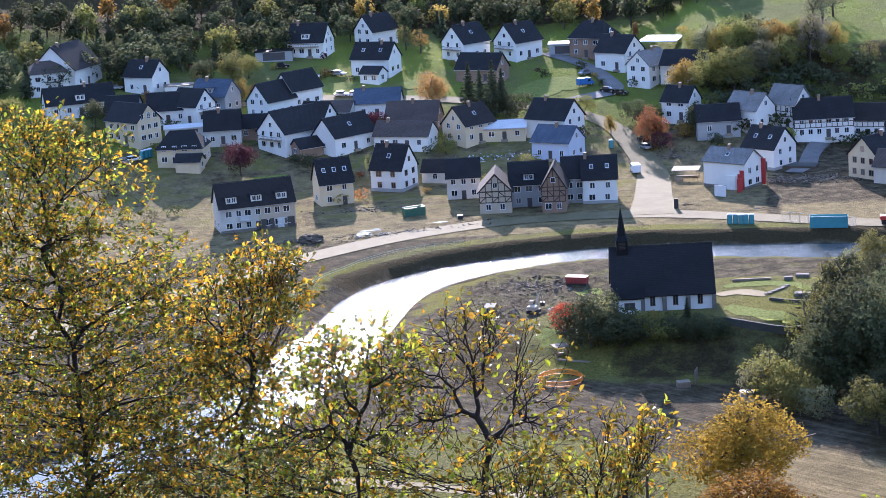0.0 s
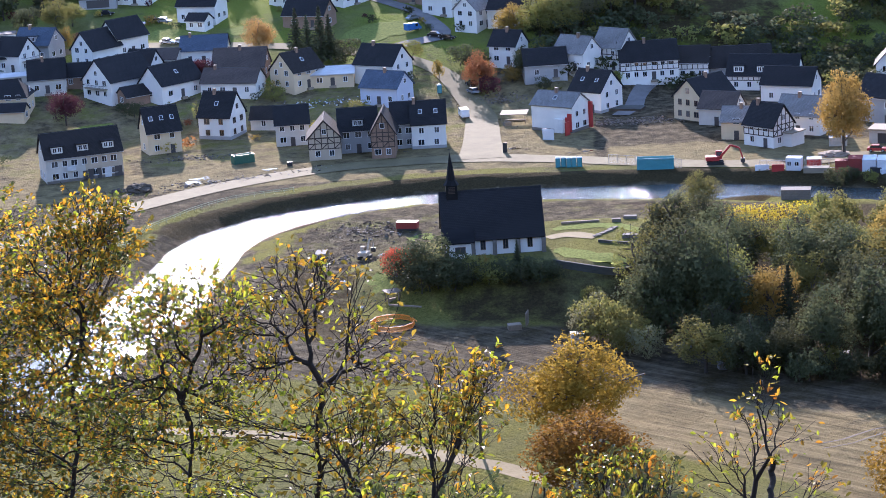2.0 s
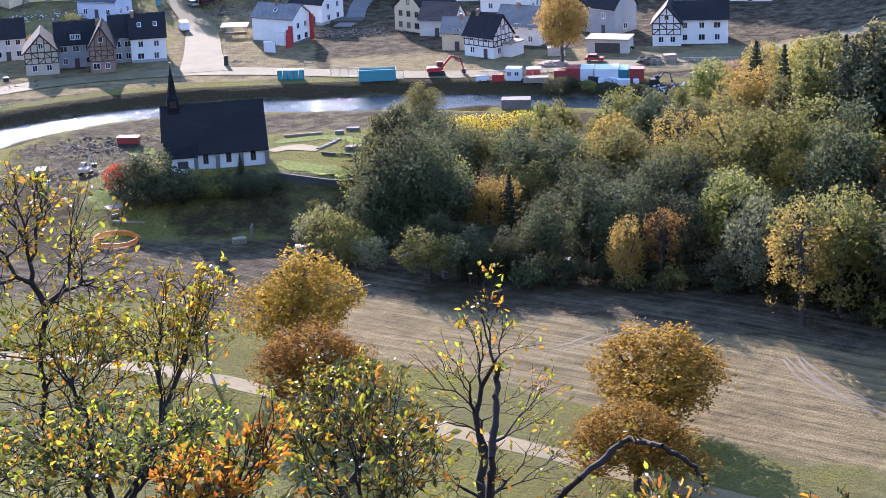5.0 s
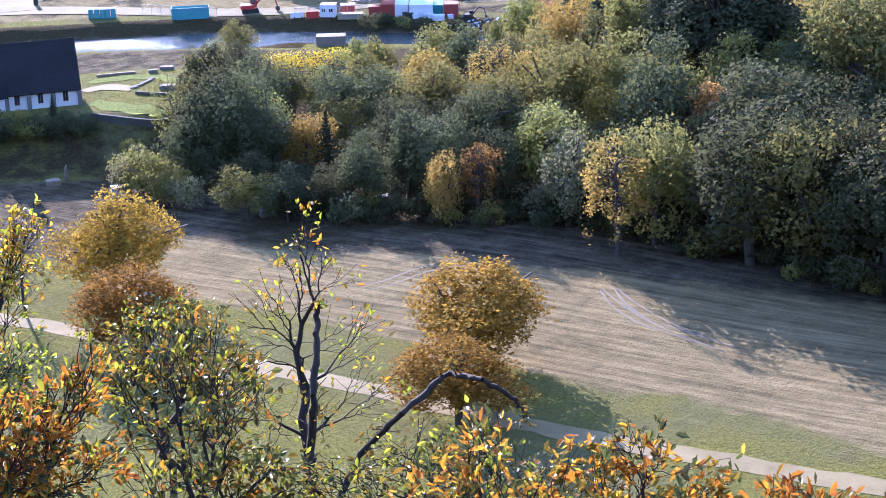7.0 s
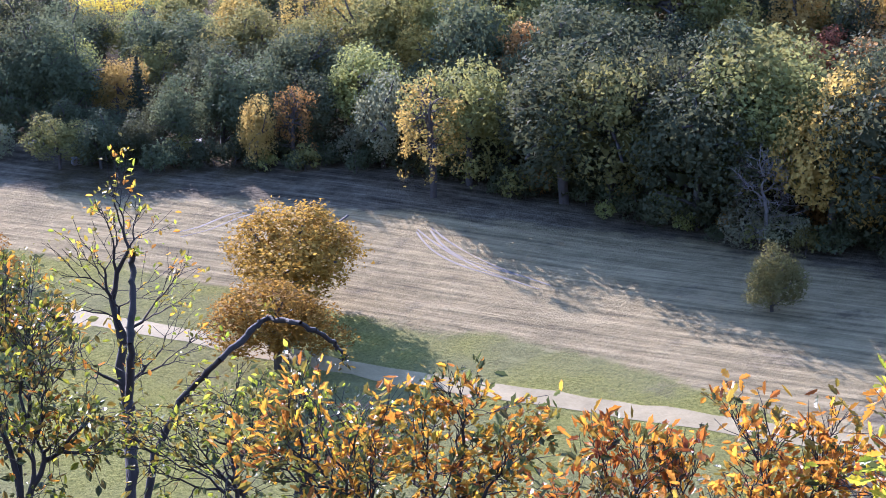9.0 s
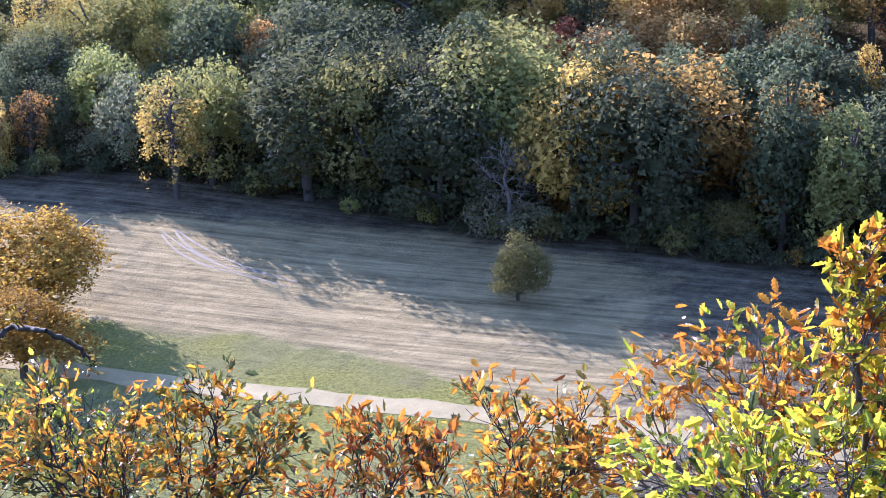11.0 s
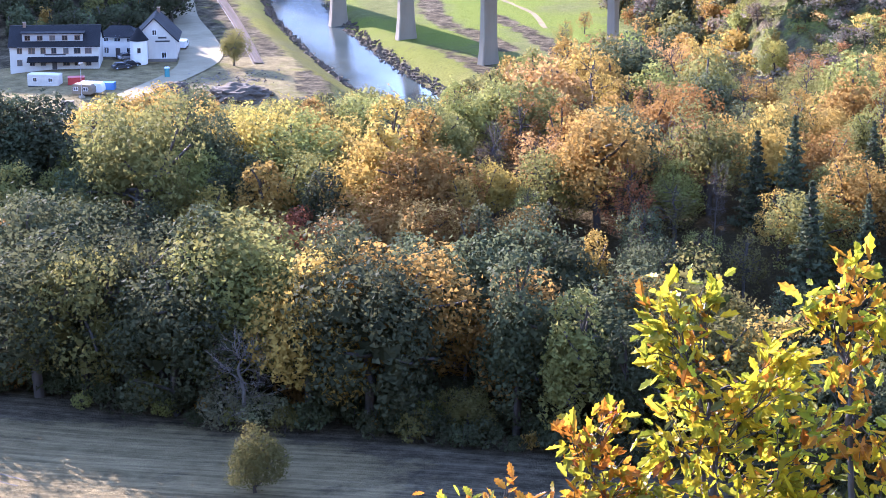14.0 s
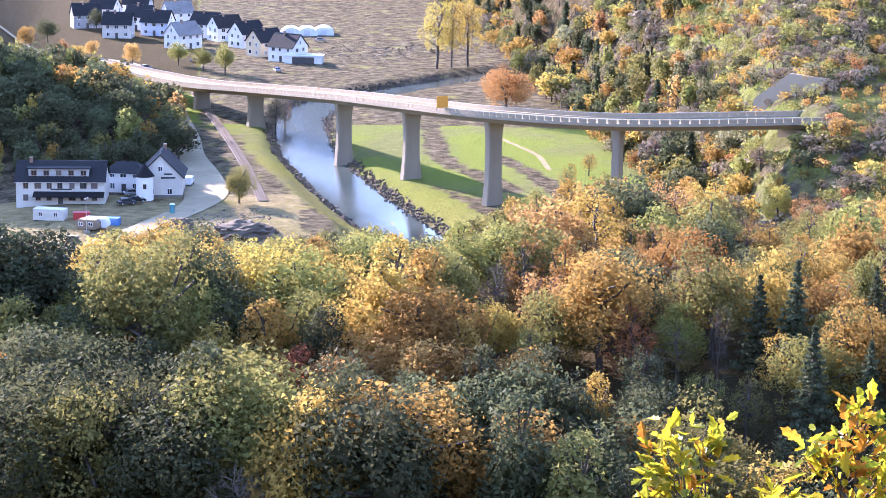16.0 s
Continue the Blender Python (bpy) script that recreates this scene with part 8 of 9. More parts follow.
def bank_rail(line):
    """A low rail on posts along the top of the river bank."""
    p = smooth_line([(x, y, 0) for x, y in line], 2.0)
    base = thing("guard_rail", pose(0, 0, 0), "pale green rail on posts along the river bank", "railing")
    post = bpy.data.meshes.new("post")
    b = boxes((-0.05, 0.05, -0.05, 0.05, -0.4, 0.95))
    b.to_mesh(post)
    b.free()
    post.materials.append(RAIL_PAINT)
    for q in p:
        ob = new("post", post)
        ob.parent = base
        ob.matrix_basis = pose(q[0], q[1], gz(q[0], q[1]))
    for h in (0.92, 0.5):
        bm = bmesh.new()
        for a, c in zip(p, p[1:]):
            tube(bm, (a[0], a[1], gz(a[0], a[1]) + h), (c[0], c[1], gz(c[0], c[1]) + h), 0.05, 0.05, 5)
        part("rail", bm, RAIL_PAINT, base)


RAIL_PAINT = plain("pale_green_rail_paint", (0.42, 0.46, 0.3), 0.5, vary=0.1)
POOL = Mat("muddy_water", 0.04).colour((0.06, 0.05, 0.04)).m


def guest_tower(x, y, turn):
    ob = thing("stair_tower", at(x, y, turn), "round white stair tower with a pointed slate roof", "tower")
    part("wall", tube(bmesh.new(), (0, 0, -1.0), (0, 0, 5.6), 2.0, 2.0, 20), WHITE, ob)
    part("roof", tube(bmesh.new(), (0, 0, 5.55), (0, 0, 8.6), 2.35, 0.05, 20), SLATE, ob)
    window(ob, 0, -2.0, 3.4, 0.6, 1.0, 0, FRAME_BROWN)
    sg = thing("wall_sign", at(x, y, turn), "dark lettering bars on the white gable", "sign")
    sg.matrix_basis = sg.matrix_basis @ pose(5.4, -1.55, 5.7)
    for w, z in ((1.9, 0.5), (3.3, -0.35)):
        part("lettering", boxes((-w / 2, w / 2, -0.05, 0.0, z - 0.2, z + 0.2)), DARK_METAL, sg)


def hall_tent(x, y, turn):
    ob = thing("hall_tent", at(x, y, turn), "white rounded storage tent", "tent", "storage tents")
    bm = bmesh.new()
    prism(bm, [(math.cos(a) * 4.2, max(-0.3, math.sin(a) * 3.2)) for a in np.linspace(math.pi + 0.08, -0.08, 13)], -5, 5)
    part("cover", bm, TARP, ob)
    part("door", boxes((-1.2, 1.2, -5.06, -5.001, 0, 2.2)), PALE_SHEET, ob)


# riverside road and building site
portable_toilet(62.8, 458.6, -7.8)
portable_toilet(64.0, 458.4, -7.9)
portable_toilet(65.1, 457.8, -8.1)
portable_toilet(66.2, 457.6, -8.2)
portable_toilet(67.4, 457.4, -8.4)
container(82.8, 449.7, -11.4, 8.0, 2.4, 2.5, TEAL_LIGHT, "pale teal open-topped waste container", True, "waste_container")
container(-6.2, 489.3, 20.7, 5.0, 2.2, 2.0, GREEN_PAINT, "dark green open-topped skip", True, "skip")
excavator(95.8, 449.1, -10.0, RED_PAINT, "red crawler excavator with raised arm")
container(110.5, 438.5, -26.1, 3.2, 2.5, 2.6, WHITE_PAINT, "white site office cabin", name="site_cabin", windows=2)
container(115.3, 440.4, -14.7, 3.0, 2.2, 1.7, RED_PAINT, "red and white site container", roof=WHITE_PAINT)
crate(114.4, 435.1, -17.7, (5.4, 2.2, 1.0), CONCRETE, "concrete block platform beside the river", "concrete_platform", category="platform")
container(119.6, 434.0, -18.4, 2.7, 2.4, 2.2, DEEP_RED, "oxide red steel site container")
container(122.5, 434.0, -18.8, 2.9, 4.0, 2.6, DEEP_RED, "oxide red site container with faded roof")
container(125.3, 433.2, -19.1, 2.8, 5.0, 2.5, WHITE_PAINT, "white steel storage container", roof=TARP)
container(129.0, 431.1, -19.7, 5.0, 5.2, 2.6, TARP, "container wrapped in white tarpaulin", name="covered_container")
container(132.5, 430.5, -20.1, 2.2, 5.0, 2.3, TEAL, "teal steel storage container", roof=TEAL_LIGHT)
container(134.6, 427.8, -20.5, 3.0, 3.0, 2.6, DEEP_RED, "red open-roofed site container")
crate(125.7, 430.0, -19.3, (2.4, 1.2, 1.1), DARK_METAL, "dark tool box on the site")
crate(126.9, 428.5, 14.5, (1.1, 0.9, 0.9), TARP, "white bulk bag of material", "bulk_bag", category="bag")
crate(129.0, 427.9, -6.8, (1.1, 0.9, 0.9), TARP, "white bulk bag of material", "bulk_bag", category="bag")
crate(130.0, 427.0, 3.1, (1.1, 0.9, 0.9), TARP, "white bulk bag of material", "bulk_bag", category="bag")
crate(133.5, 424.9, -3.4, (1.1, 0.9, 0.9), TARP, "white bulk bag of material", "bulk_bag", category="bag")
crate(131.0, 425.5, -22.1, (2.6, 1.4, 1.0), TARP, "white stacked pallets in film", "pallet_stack", category="pallet")
excavator(136.9, 422.6, -8.0, DARK_METAL, "dark wheeled loader beside the river", 0.6)
excavator(149.2, 420.2, -169.6, ORANGE, "small orange digger on the site", 0.5)
crate(146.7, 425.4, -22.0, (1.3, 1.1, 1.2), TARP, "pale stacked pallet of stone", "pallet_stack", category="pallet")
crate(148.1, 424.9, -22.2, (1.3, 1.1, 1.2), TARP, "pale stacked pallet of stone", "pallet_stack", category="pallet")
crate(149.4, 424.5, -22.4, (1.3, 1.1, 1.2), TARP, "pale stacked pallet of stone", "pallet_stack", category="pallet")
crate(150.7, 424.0, -22.6, (1.3, 1.1, 1.2), TARP, "pale stacked pallet of stone", "pallet_stack", category="pallet")
crate(104.0, 440.4, -13.3, (3.0, 0.3, 1.1), TARP, "white hoarding board beside the road", "hoarding", category="board")
crate(107.0, 438.6, -13.7, (2.6, 0.3, 1.4), RED_PAINT, "faded red hoarding board", "hoarding", category="board")
crate(104.1, 412.1, -17.2, (5.8, 3.0, 1.9), STONE, "concrete tank in the river bank", "concrete_tank", STONE, "tank")
car(131.6, 449.0, -24.3, RED_PAINT, "red parked car beside the kiosk")
car(140.9, 456.9, 12.9, BLACK_PAINT, "dark parked car beside the houses")
container(125.7, 459.2, -15.3, 4.0, 2.2, 1.9, DIRTY_WHITE, "pale container beside the great tree")
crate(147.0, 443.2, -3.3, (2.8, 2.2, 1.5), PLANK, "timber crate on the site")
site_fence(103.4, 440.5, 119.2, 436.6, 10)
site_fence(141.1, 438.6, 159.2, 432.4, 12)
site_fence(74.0, 458.9, 88.3, 448.1, 8)
heap(142.5, 443.0, 3.2, 1.6, RUBBLE, "heap of brown rubble", 3)
heap(122.0, 449.1, 3.5, 1.0, LOG, "heap of fallen leaves and branches", 5, "leaf_mound")
heap(-29.2, 467.0, 3.0, 1.6, RUBBLE, "dark heap of gravel", 4)
heap(-33.6, 466.2, 2.0, 0.9, RUBBLE, "dark heap of gravel", 6)
debris("rubble_field", 86.6, 503.4, 14, 5, 520, [RUBBLE, LOG, STONE], "rubble and boards strewn over mud", 1, turn=-10)
debris("rubble_bank", 139.8, 419.5, 20, 3, 440, [RUBBLE, STONE, TARP], "rubble along the river bank", 2, turn=-10)
debris("rubble_yard", 59.7, 538.3, 9, 4, 240, [RUBBLE, LOG, STONE, PLANK], "rubble and planks in a yard", 3)
debris("rubble_verge", -7.8, 470.4, 22, 3, 320, [RUBBLE, STONE], "stones and mud lumps on the verge", 4, turn=14)
debris("rubble_garden", -17.3, 498.8, 10, 4, 180, [RUBBLE, STONE, PLANK], "garden rubble after a flood", 5)
debris("rubble_street", 15.3, 543.7, 16, 3, 220, [RUBBLE, STONE, TARP], "rubble along the street", 6)
debris("rubble_river", 19.2, 413.6, 9, 6, 300, [RUBBLE, RUBBLE, LOG, STONE], "driftwood and stones on gravel", 7)
debris("mud_clods", 13.0, 396.0, 14, 34, 1100, [CLOD], "clods of churned mud on the river bend", 14, size=(0.08, 0.26))
debris("rubble_meadow", 7.3, 392.8, 10, 5, 220, [RUBBLE, LOG, STONE], "driftwood and clods on mud", 8)
crate(88.6, 519.5, -24.7, (9.0, 5.0, 0.5), RUBBLE, "stone foundation slab of a lost house", "foundation", DARKENED_STONE, "foundation")
crate(53.4, 477.7, -6.4, (1.0, 0.4, 2.4), DARK_METAL, "dark information pillar beside the road", "pillar", category="pillar")
portable_toilet(44.8, 545.6, 5.3)
car(48.8, 524.3, 94.7, WHITE_PAINT, "white delivery van on the dusty street", 5.0, 2.3, True)
car(53.5, 548.5, 109.4, BLACK_PAINT, "dark parked car beside the houses")
car(53.2, 543.2, 109.4, SILVER, "silver parked car beside the houses")
car(42.5, 596.0, 30.9, BLUE_PAINT, "dark blue van on the lane", 4.8, 2.2, True)
car(48.2, 589.8, -24.7, BLACK_PAINT, "black car on the lane")
car(51.4, 586.9, -25.0, BLACK_PAINT, "black car on the lane")
car(43.5, 606.3, 35.9, SILVER, "silver car on the lane")
car(-34.3, 617.8, -11.8, SILVER, "parked car between the houses")
car(-30.3, 621.1, 12.8, BLACK_PAINT, "parked car between the houses")
car(-27.0, 619.2, -27.5, SILVER, "parked car between the houses")
car(-25.7, 598.6, -22.5, SILVER, "parked car between the houses")
car(-81.1, 550.1, 18.4, SILVER, "parked car between the houses")
car(-79.0, 551.5, 33.2, WHITE_PAINT, "parked car between the houses")
car(-22.0, 598.2, 0.1, WHITE_PAINT, "parked car between the houses")
car(-43.9, 630.1, -6.0, BLACK_PAINT, "parked car between the houses")
car(-90.8, 613.2, 3.4, SILVER, "parked car between the houses")
portable_toilet(-76.7, 553.9, -22.1)
portable_toilet(-75.7, 554.6, -22.2)
portable_toilet(-74.9, 555.2, -22.3)
shelter(60.1, 513.4, -14.7, 6.0, 4.0, 2.4, PLANK, "open timber shelter with a pale roof")
crate(57.9, 510.1, 13.5, (1.8, 1.2, 0.9), PLANK, "wooden crate beside the shelter")
shelter(67.0, 620.9, -24.2, 11.0, 9.0, 3.0, BLUE_TARP, "open hall with a pale blue sheet roof")
crate(70.1, 492.8, -132.1, (1.9, 0.3, 3.2), RED_PAINT, "red board against the white house", "red_board", category="board")
crate(4.4, 481.7, -0.5, (1.2, 0.6, 0.9), DARK_METAL, "dark bin beside the road")
crate(65.0, 489.2, -37.6, (3.0, 0.2, 2.6), WHITE_PAINT, "white garage door panel", "garage_door", category="door")
# church and meadow
barrier_ring(18.1, 342.8, 3.7, 4.2, 11)
crate(46.6, 326.9, -3.1, (2.0, 1.6, 1.5), GREY_WALL, "grey pump box with a white lid", lid=WHITE_PAINT)
crate(66.2, 307.8, 2.9, (1.9, 1.4, 1.0), BLOCK, "concrete block on the mud", "concrete_block", category="block")
crate(68.9, 308.9, -20.6, (2.2, 1.4, 1.0), BLOCK, "concrete block on the mud", "concrete_block", category="block")
crate(84.1, 307.3, -10.3, (3.0, 1.6, 1.1), BLOCK, "concrete block at the wood edge", "concrete_block", category="block")
crate(62.5, 320.3, 14.0, (2.2, 1.2, 0.7), BLOCK, "pale concrete slab on the mud", "concrete_block", category="block")
crate(37.7, 336.4, 3.6, (2.2, 1.6, 0.9), PLANK, "broken wooden crate on the grass")
crate(40.1, 338.8, 73.3, (2.4, 0.2, 2.2), PLANK, "leaning wooden frame on grass", "wooden_frame", category="frame")
excavator(16.3, 391.5, 67.6, TAN, "muddy tan crawler dumper beside the church", 0.75)
container(8.3, 395.9, 78.8, 3.4, 2.0, 0.9, BLOCK, "grey low trailer on the mud", name="trailer")
container(26.0, 412.2, -18.6, 4.2, 2.0, 1.2, DEEP_RED, "rusty red trailer bed on mud", name="trailer")
shelter(19.0, 355.5, 16.9, 2.2, 1.6, 1.7, PLANK, "small wayside shelter with a weathered board roof")
crate(21.0, 352.7, -28.4, (6.0, 0.3, 0.25), LOG, "bleached log on the ground", "log", category="log")
crate(56.0, 382.6, -3.3, (7.0, 0.4, 0.35), LOG, "bleached drift log on gravel", "log", category="log")
wall_run("retaining_wall", [(47.0, 355.0), (52.1, 353.1), (57.7, 352.0), (62.9, 353.2)], 1.2, 0.5, DARKENED_STONE, "dark stone retaining wall below the lawn")
wall_run("terrace_wall", [(57.0, 367.8), (61.2, 365.0), (65.1, 364.4)], 0.5, 0.4, DARKENED_STONE, "low stone terrace wall in the churchyard")
crate(57.4, 371.9, 21.2, (1.6, 0.5, 0.25), STONE, "worn stone step in the churchyard", "stone_step", category="step")
crate(58.1, 372.9, 21.1, (1.6, 0.5, 0.25), STONE, "worn stone step in the churchyard", "stone_step", category="step")
crate(58.7, 373.3, 21.1, (1.6, 0.5, 0.25), STONE, "worn stone step in the churchyard", "stone_step", category="step")
crate(59.4, 374.2, 21.0, (1.6, 0.5, 0.25), STONE, "worn stone step in the churchyard", "stone_step", category="step")
crate(60.0, 374.7, 20.9, (1.6, 0.5, 0.25), STONE, "worn stone step in the churchyard", "stone_step", category="step")
crate(60.7, 375.6, 20.8, (1.6, 0.5, 0.25), STONE, "worn stone step in the churchyard", "stone_step", category="step")
crate(61.3, 376.6, 20.7, (1.6, 0.5, 0.25), STONE, "worn stone step in the churchyard", "stone_step", category="step")
crate(63.0, 369.5, -9.7, (3.0, 1.6, 0.6), STONE, "stone slab in the churchyard", "stone_slab", category="slab")
crate(62.5, 381.1, -4.3, (1.6, 1.0, 0.6), STONE, "stone slab in the churchyard", "stone_slab", category="slab")
crate(65.4, 382.7, -17.7, (2.4, 1.2, 0.6), STONE, "stone slab in the churchyard", "stone_slab", category="slab")
tagged(strip("path_church", [(48.6, 373.2, 1.3), (51.4, 374.4, 1.5), (53.9, 374.0, 2.0), (57.1, 371.0, 1.3)], TRACK, 0.1, 5), "pale gravel path beside the church", "path", kind="structure")
vineyard(97.2, 389.5, -10.0, 7, 24, 1.9)
tyre_tracks([(70.4, 268.6), (74.7, 269.6), (79.7, 272.6), (85.1, 273.7), (88.9, 272.5)])
tyre_tracks([(101.5, 256.0), (100.7, 248.9), (101.9, 242.0), (106.1, 233.7)])
tyre_tracks([(102.0, 256.9), (102.2, 248.8), (104.0, 239.3), (107.6, 230.1)])
# side valley
caravan(212.3, 409.8, -47.4, WHITE_PAINT, "white caravan on the yard")
caravan(210.1, 409.2, -52.2, PLANK, "brown-sided caravan with a white roof", 4.8)
crate(216.5, 412.3, -42.7, (5.0, 2.2, 1.5), BLUE_PAINT, "trailer under a blue tarpaulin", "trailer", category="trailer")
container(214.1, 420.4, -27.0, 3.6, 2.2, 1.5, RED_PAINT, "red cargo trailer on the yard", name="trailer")
container(208.7, 424.7, -46.2, 7.0, 3.0, 2.4, DIRTY_WHITE, "white shed annexe with open doors", name="shed", windows=2)
portable_toilet(234.1, 415.5, -29.4, "teal portable toilet beside the yard")
car(254.8, 444.1, 50.2, WHITE_PAINT, "white van parked beside the guest house", 4.8, 2.0, True)
crate(203.2, 403.4, -36.7, (2.6, 1.4, 1.2), PLANK, "pale drum and timber stack")
mast(208.7, 407.6, 7.5, "floodlight mast on the yard")
guest_tower(236.9, 433.2, -28.7)
car(230.1, 429.3, -8.2, DARK_METAL, "parked car on the yard")
car(233.2, 430.5, -8.4, BLACK_PAINT, "parked car on the yard")
car(236.8, 439.0, -8.3, SILVER, "parked car on the yard")
railway([(259, 417), (279, 457), (298, 497), (313, 530), (337, 583)])
debris("rubble_bend", 242.7, 403.4, 12, 10, 320, [RUBBLE, LOG, STONE], "rubble and logs on churned soil", 11)
debris("rubble_far", 456.3, 645.2, 40, 25, 320, [RUBBLE, STONE], "lumps of soil on a cleared flat", 12, size=(0.2, 0.7))
heap(227.3, 400.5, 4.5, 2.2, RUBBLE, "green-grown heap of soil", 8)
heap(237.0, 389.4, 7, 2.6, RUBBLE, "dark heap of soil by the river", 9)
riprap("riprap_west", 1, 0.66, 0.97, 21, "grey rough stones along the river")
riprap("riprap_east", -1, 0.66, 0.97, 22, "grey rough stones along the river")
hall_tent(453.4, 709.6, -32.6)
hall_tent(459.0, 706.6, -33.0)
hall_tent(465.8, 705.2, -33.4)
car(449.9, 683.1, -33.4, SILVER, "car beside the far road")
car(352.0, 641.7, 6.3, SILVER, "car beside the far road")
car(344.9, 659.7, 42.4, SILVER, "car beside the far road")
car(387.4, 615.0, 72.8, SILVER, "car beside the far road")
car(376.5, 651.0, 110.0, SILVER, "car beside the far road")
car(353.5, 658.0, 146.8, SILVER, "car beside the far road")
puddle(-17.6, 471.2, 7, 2.5, 0)
puddle(-20.2, 463.9, 5, 1.6, 1)
puddle(-14.5, 474.9, 4, 1.5, 2)
puddle(-22.6, 469.4, 3, 1.2, 3)
puddle(-40.0, 469.8, 4, 1.5, 4)
puddle(0.1, 479.7, 4, 1.4, 5)
puddle(10.3, 478.5, 3, 1.2, 6)
puddle(29.0, 488.0, 4, 1.2, 7)
puddle(55.4, 482.1, 4, 1.2, 8)
puddle(71.7, 473.3, 5, 1.2, 9)
puddle(-31.0, 463.8, 3, 1.2, 10)
puddle(20.7, 394.4, 5, 1.2, 20)
puddle(10.7, 369.8, 4, 1.5, 21)
puddle(20.4, 363.4, 3, 1, 22)
puddle(13.9, 356.1, 3, 1.2, 23)
bank_rail([(-32.1, 414.2), (-26.8, 424.0), (-25.0, 429.8), (-20.6, 436.2), (-16.5, 442.5), (-7.8, 450.5), (4.6, 454.1)])
# churchyard strips, brightened by colour to look sunlit
tagged(strip("lawn", [(48.3, 363.8, 1.4), (50.7, 363.0, 2.4), (54.0, 358.9, 3), (57.6, 356.1, 2.4), (60.4, 355.5, 1.5)], LAWN, 0.06, 7, rough=0.3), "sunlit green churchyard grass", "grass", kind="structure")
tagged(strip("lawn", [(50.5, 378.7, 1), (54.3, 379.7, 1.6), (59.0, 379.5, 1.9), (63.2, 376.3, 1.8), (65.8, 373.2, 1.2)], LAWN, 0.06, 7, rough=0.3), "sunlit green churchyard grass", "grass", kind="structure")
tagged(strip("lawn", [(25.3, 404.5, 1.2), (28.0, 405.3, 2.2), (31.4, 406.1, 1.5)], LAWN, 0.06, 7, rough=0.3), "sunlit green churchyard grass", "grass", kind="structure")
tagged(strip("lawn", [(16.7, 367.0, 1.2), (17.7, 362.2, 2.2), (18.8, 358.9, 1.4)], LAWN, 0.06, 7, rough=0.3), "sunlit green churchyard grass", "grass", kind="structure")


# ---------------------------------------------------------------- trees below the viewpoint
WAXY = (0.42, 0.28)
OAK_LIME = leafy("lime_oak_leaves", (0.16, 0.2, 0.015), (0.28, 0.31, 0.022), (0.42, 0.41, 0.032), glow=0.6, calm=0.15, gloss=WAXY)
# brighter copy: sun shining through put into the leaf colour
OAK_SUNNY = leafy("sunlit_oak_leaves", (0.25, 0.245, 0.01), (0.48, 0.42, 0.014), (0.68, 0.51, 0.02), glow=0.68, calm=0.1, gloss=WAXY)
OAK_AMBER = leafy("amber_oak_leaves", (0.3, 0.13, 0.013), (0.5, 0.25, 0.018), (0.64, 0.4, 0.025), glow=0.58, calm=0.15, gloss=WAXY)
OAK_RUSSET = leafy("russet_oak_leaves", (0.19, 0.07, 0.014), (0.44, 0.18, 0.018), (0.62, 0.32, 0.025), glow=0.58, calm=0.1, gloss=WAXY)
# darker copy: dark green leaves, and shade inside the crowns as colour
OAK_DARK = leafy("dark_green_shaded_leaves", (0.045, 0.052, 0.018), (0.08, 0.094, 0.026), (0.15, 0.165, 0.038), glow=0.45, calm=0.15, gloss=WAXY)
OAK_OLIVE = leafy("olive_oak_leaves", (0.08, 0.066, 0.012), (0.19, 0.145, 0.018), (0.35, 0.24, 0.028), glow=0.5, calm=0.15, gloss=WAXY)


def leaf_shape(lobes):
    """A leaf one unit long along y, folded along its midrib, with the given number of lobes a side."""
    if lobes == 0:
        v = [(0, 0, 0), (0, 1, -0.1), (0.22, 0.32, 0.1), (0.29, 0.7, 0.08), (-0.22, 0.32, 0.1), (-0.29, 0.7, 0.08)]
        return np.array(v), [(0, 2, 3, 1), (0, 1, 5, 4)]
    k = 2 * lobes + 1
    mid = [(0, i / k, -0.06 * math.sin(i / k * math.pi)) for i in range(k + 1)]
    v, f = list(mid), []
    for s in (-1, 1):
        o = len(v)
        for i in range(1, k):
            u = i / k
            w = (0.06 + 0.2 * math.sin(min(1, u * 1.08) * math.pi) ** 0.8) * (1.0 if i % 2 or lobes == 1 else 0.62)
            v.append((s * w, u + (0.03 if i % 2 else -0.02), 0.1 * w / 0.3))
        for i in range(k):
            a, b = i, i + 1
            ea, eb = (o + i - 1 if i > 0 else None), (o + i if i < k - 1 else None)
            t = [q for q in (a, b, eb, ea) if q is not None]
            f.append(tuple(t if s > 0 else t[::-1]))
    return np.array(v), f


def spray(tips, axes, per, size, rng, spread=0.9):
    """Whorls of leaves at twig ends: frames of (origin, 3 x 3 turn, scale)."""
    out = []
    for p, ax in zip(tips, axes):
        for _ in range(max(1, int(rng.poisson(per)))):
            d = ax + rng.normal(size=3) * spread
            d[2] -= 0.25
            d /= np.linalg.norm(d) + 1e-9
            up = np.array([0, 0, 1.0]) + rng.normal(size=3) * 0.6
            x = np.cross(d, up)
            x /= np.linalg.norm(x) + 1e-9
            z = np.cross(x, d)
            out.append((p + rng.normal(size=3) * size * 0.4, np.stack([x, d, z], 1), size * rng.uniform(0.6, 1.25)))
    return out


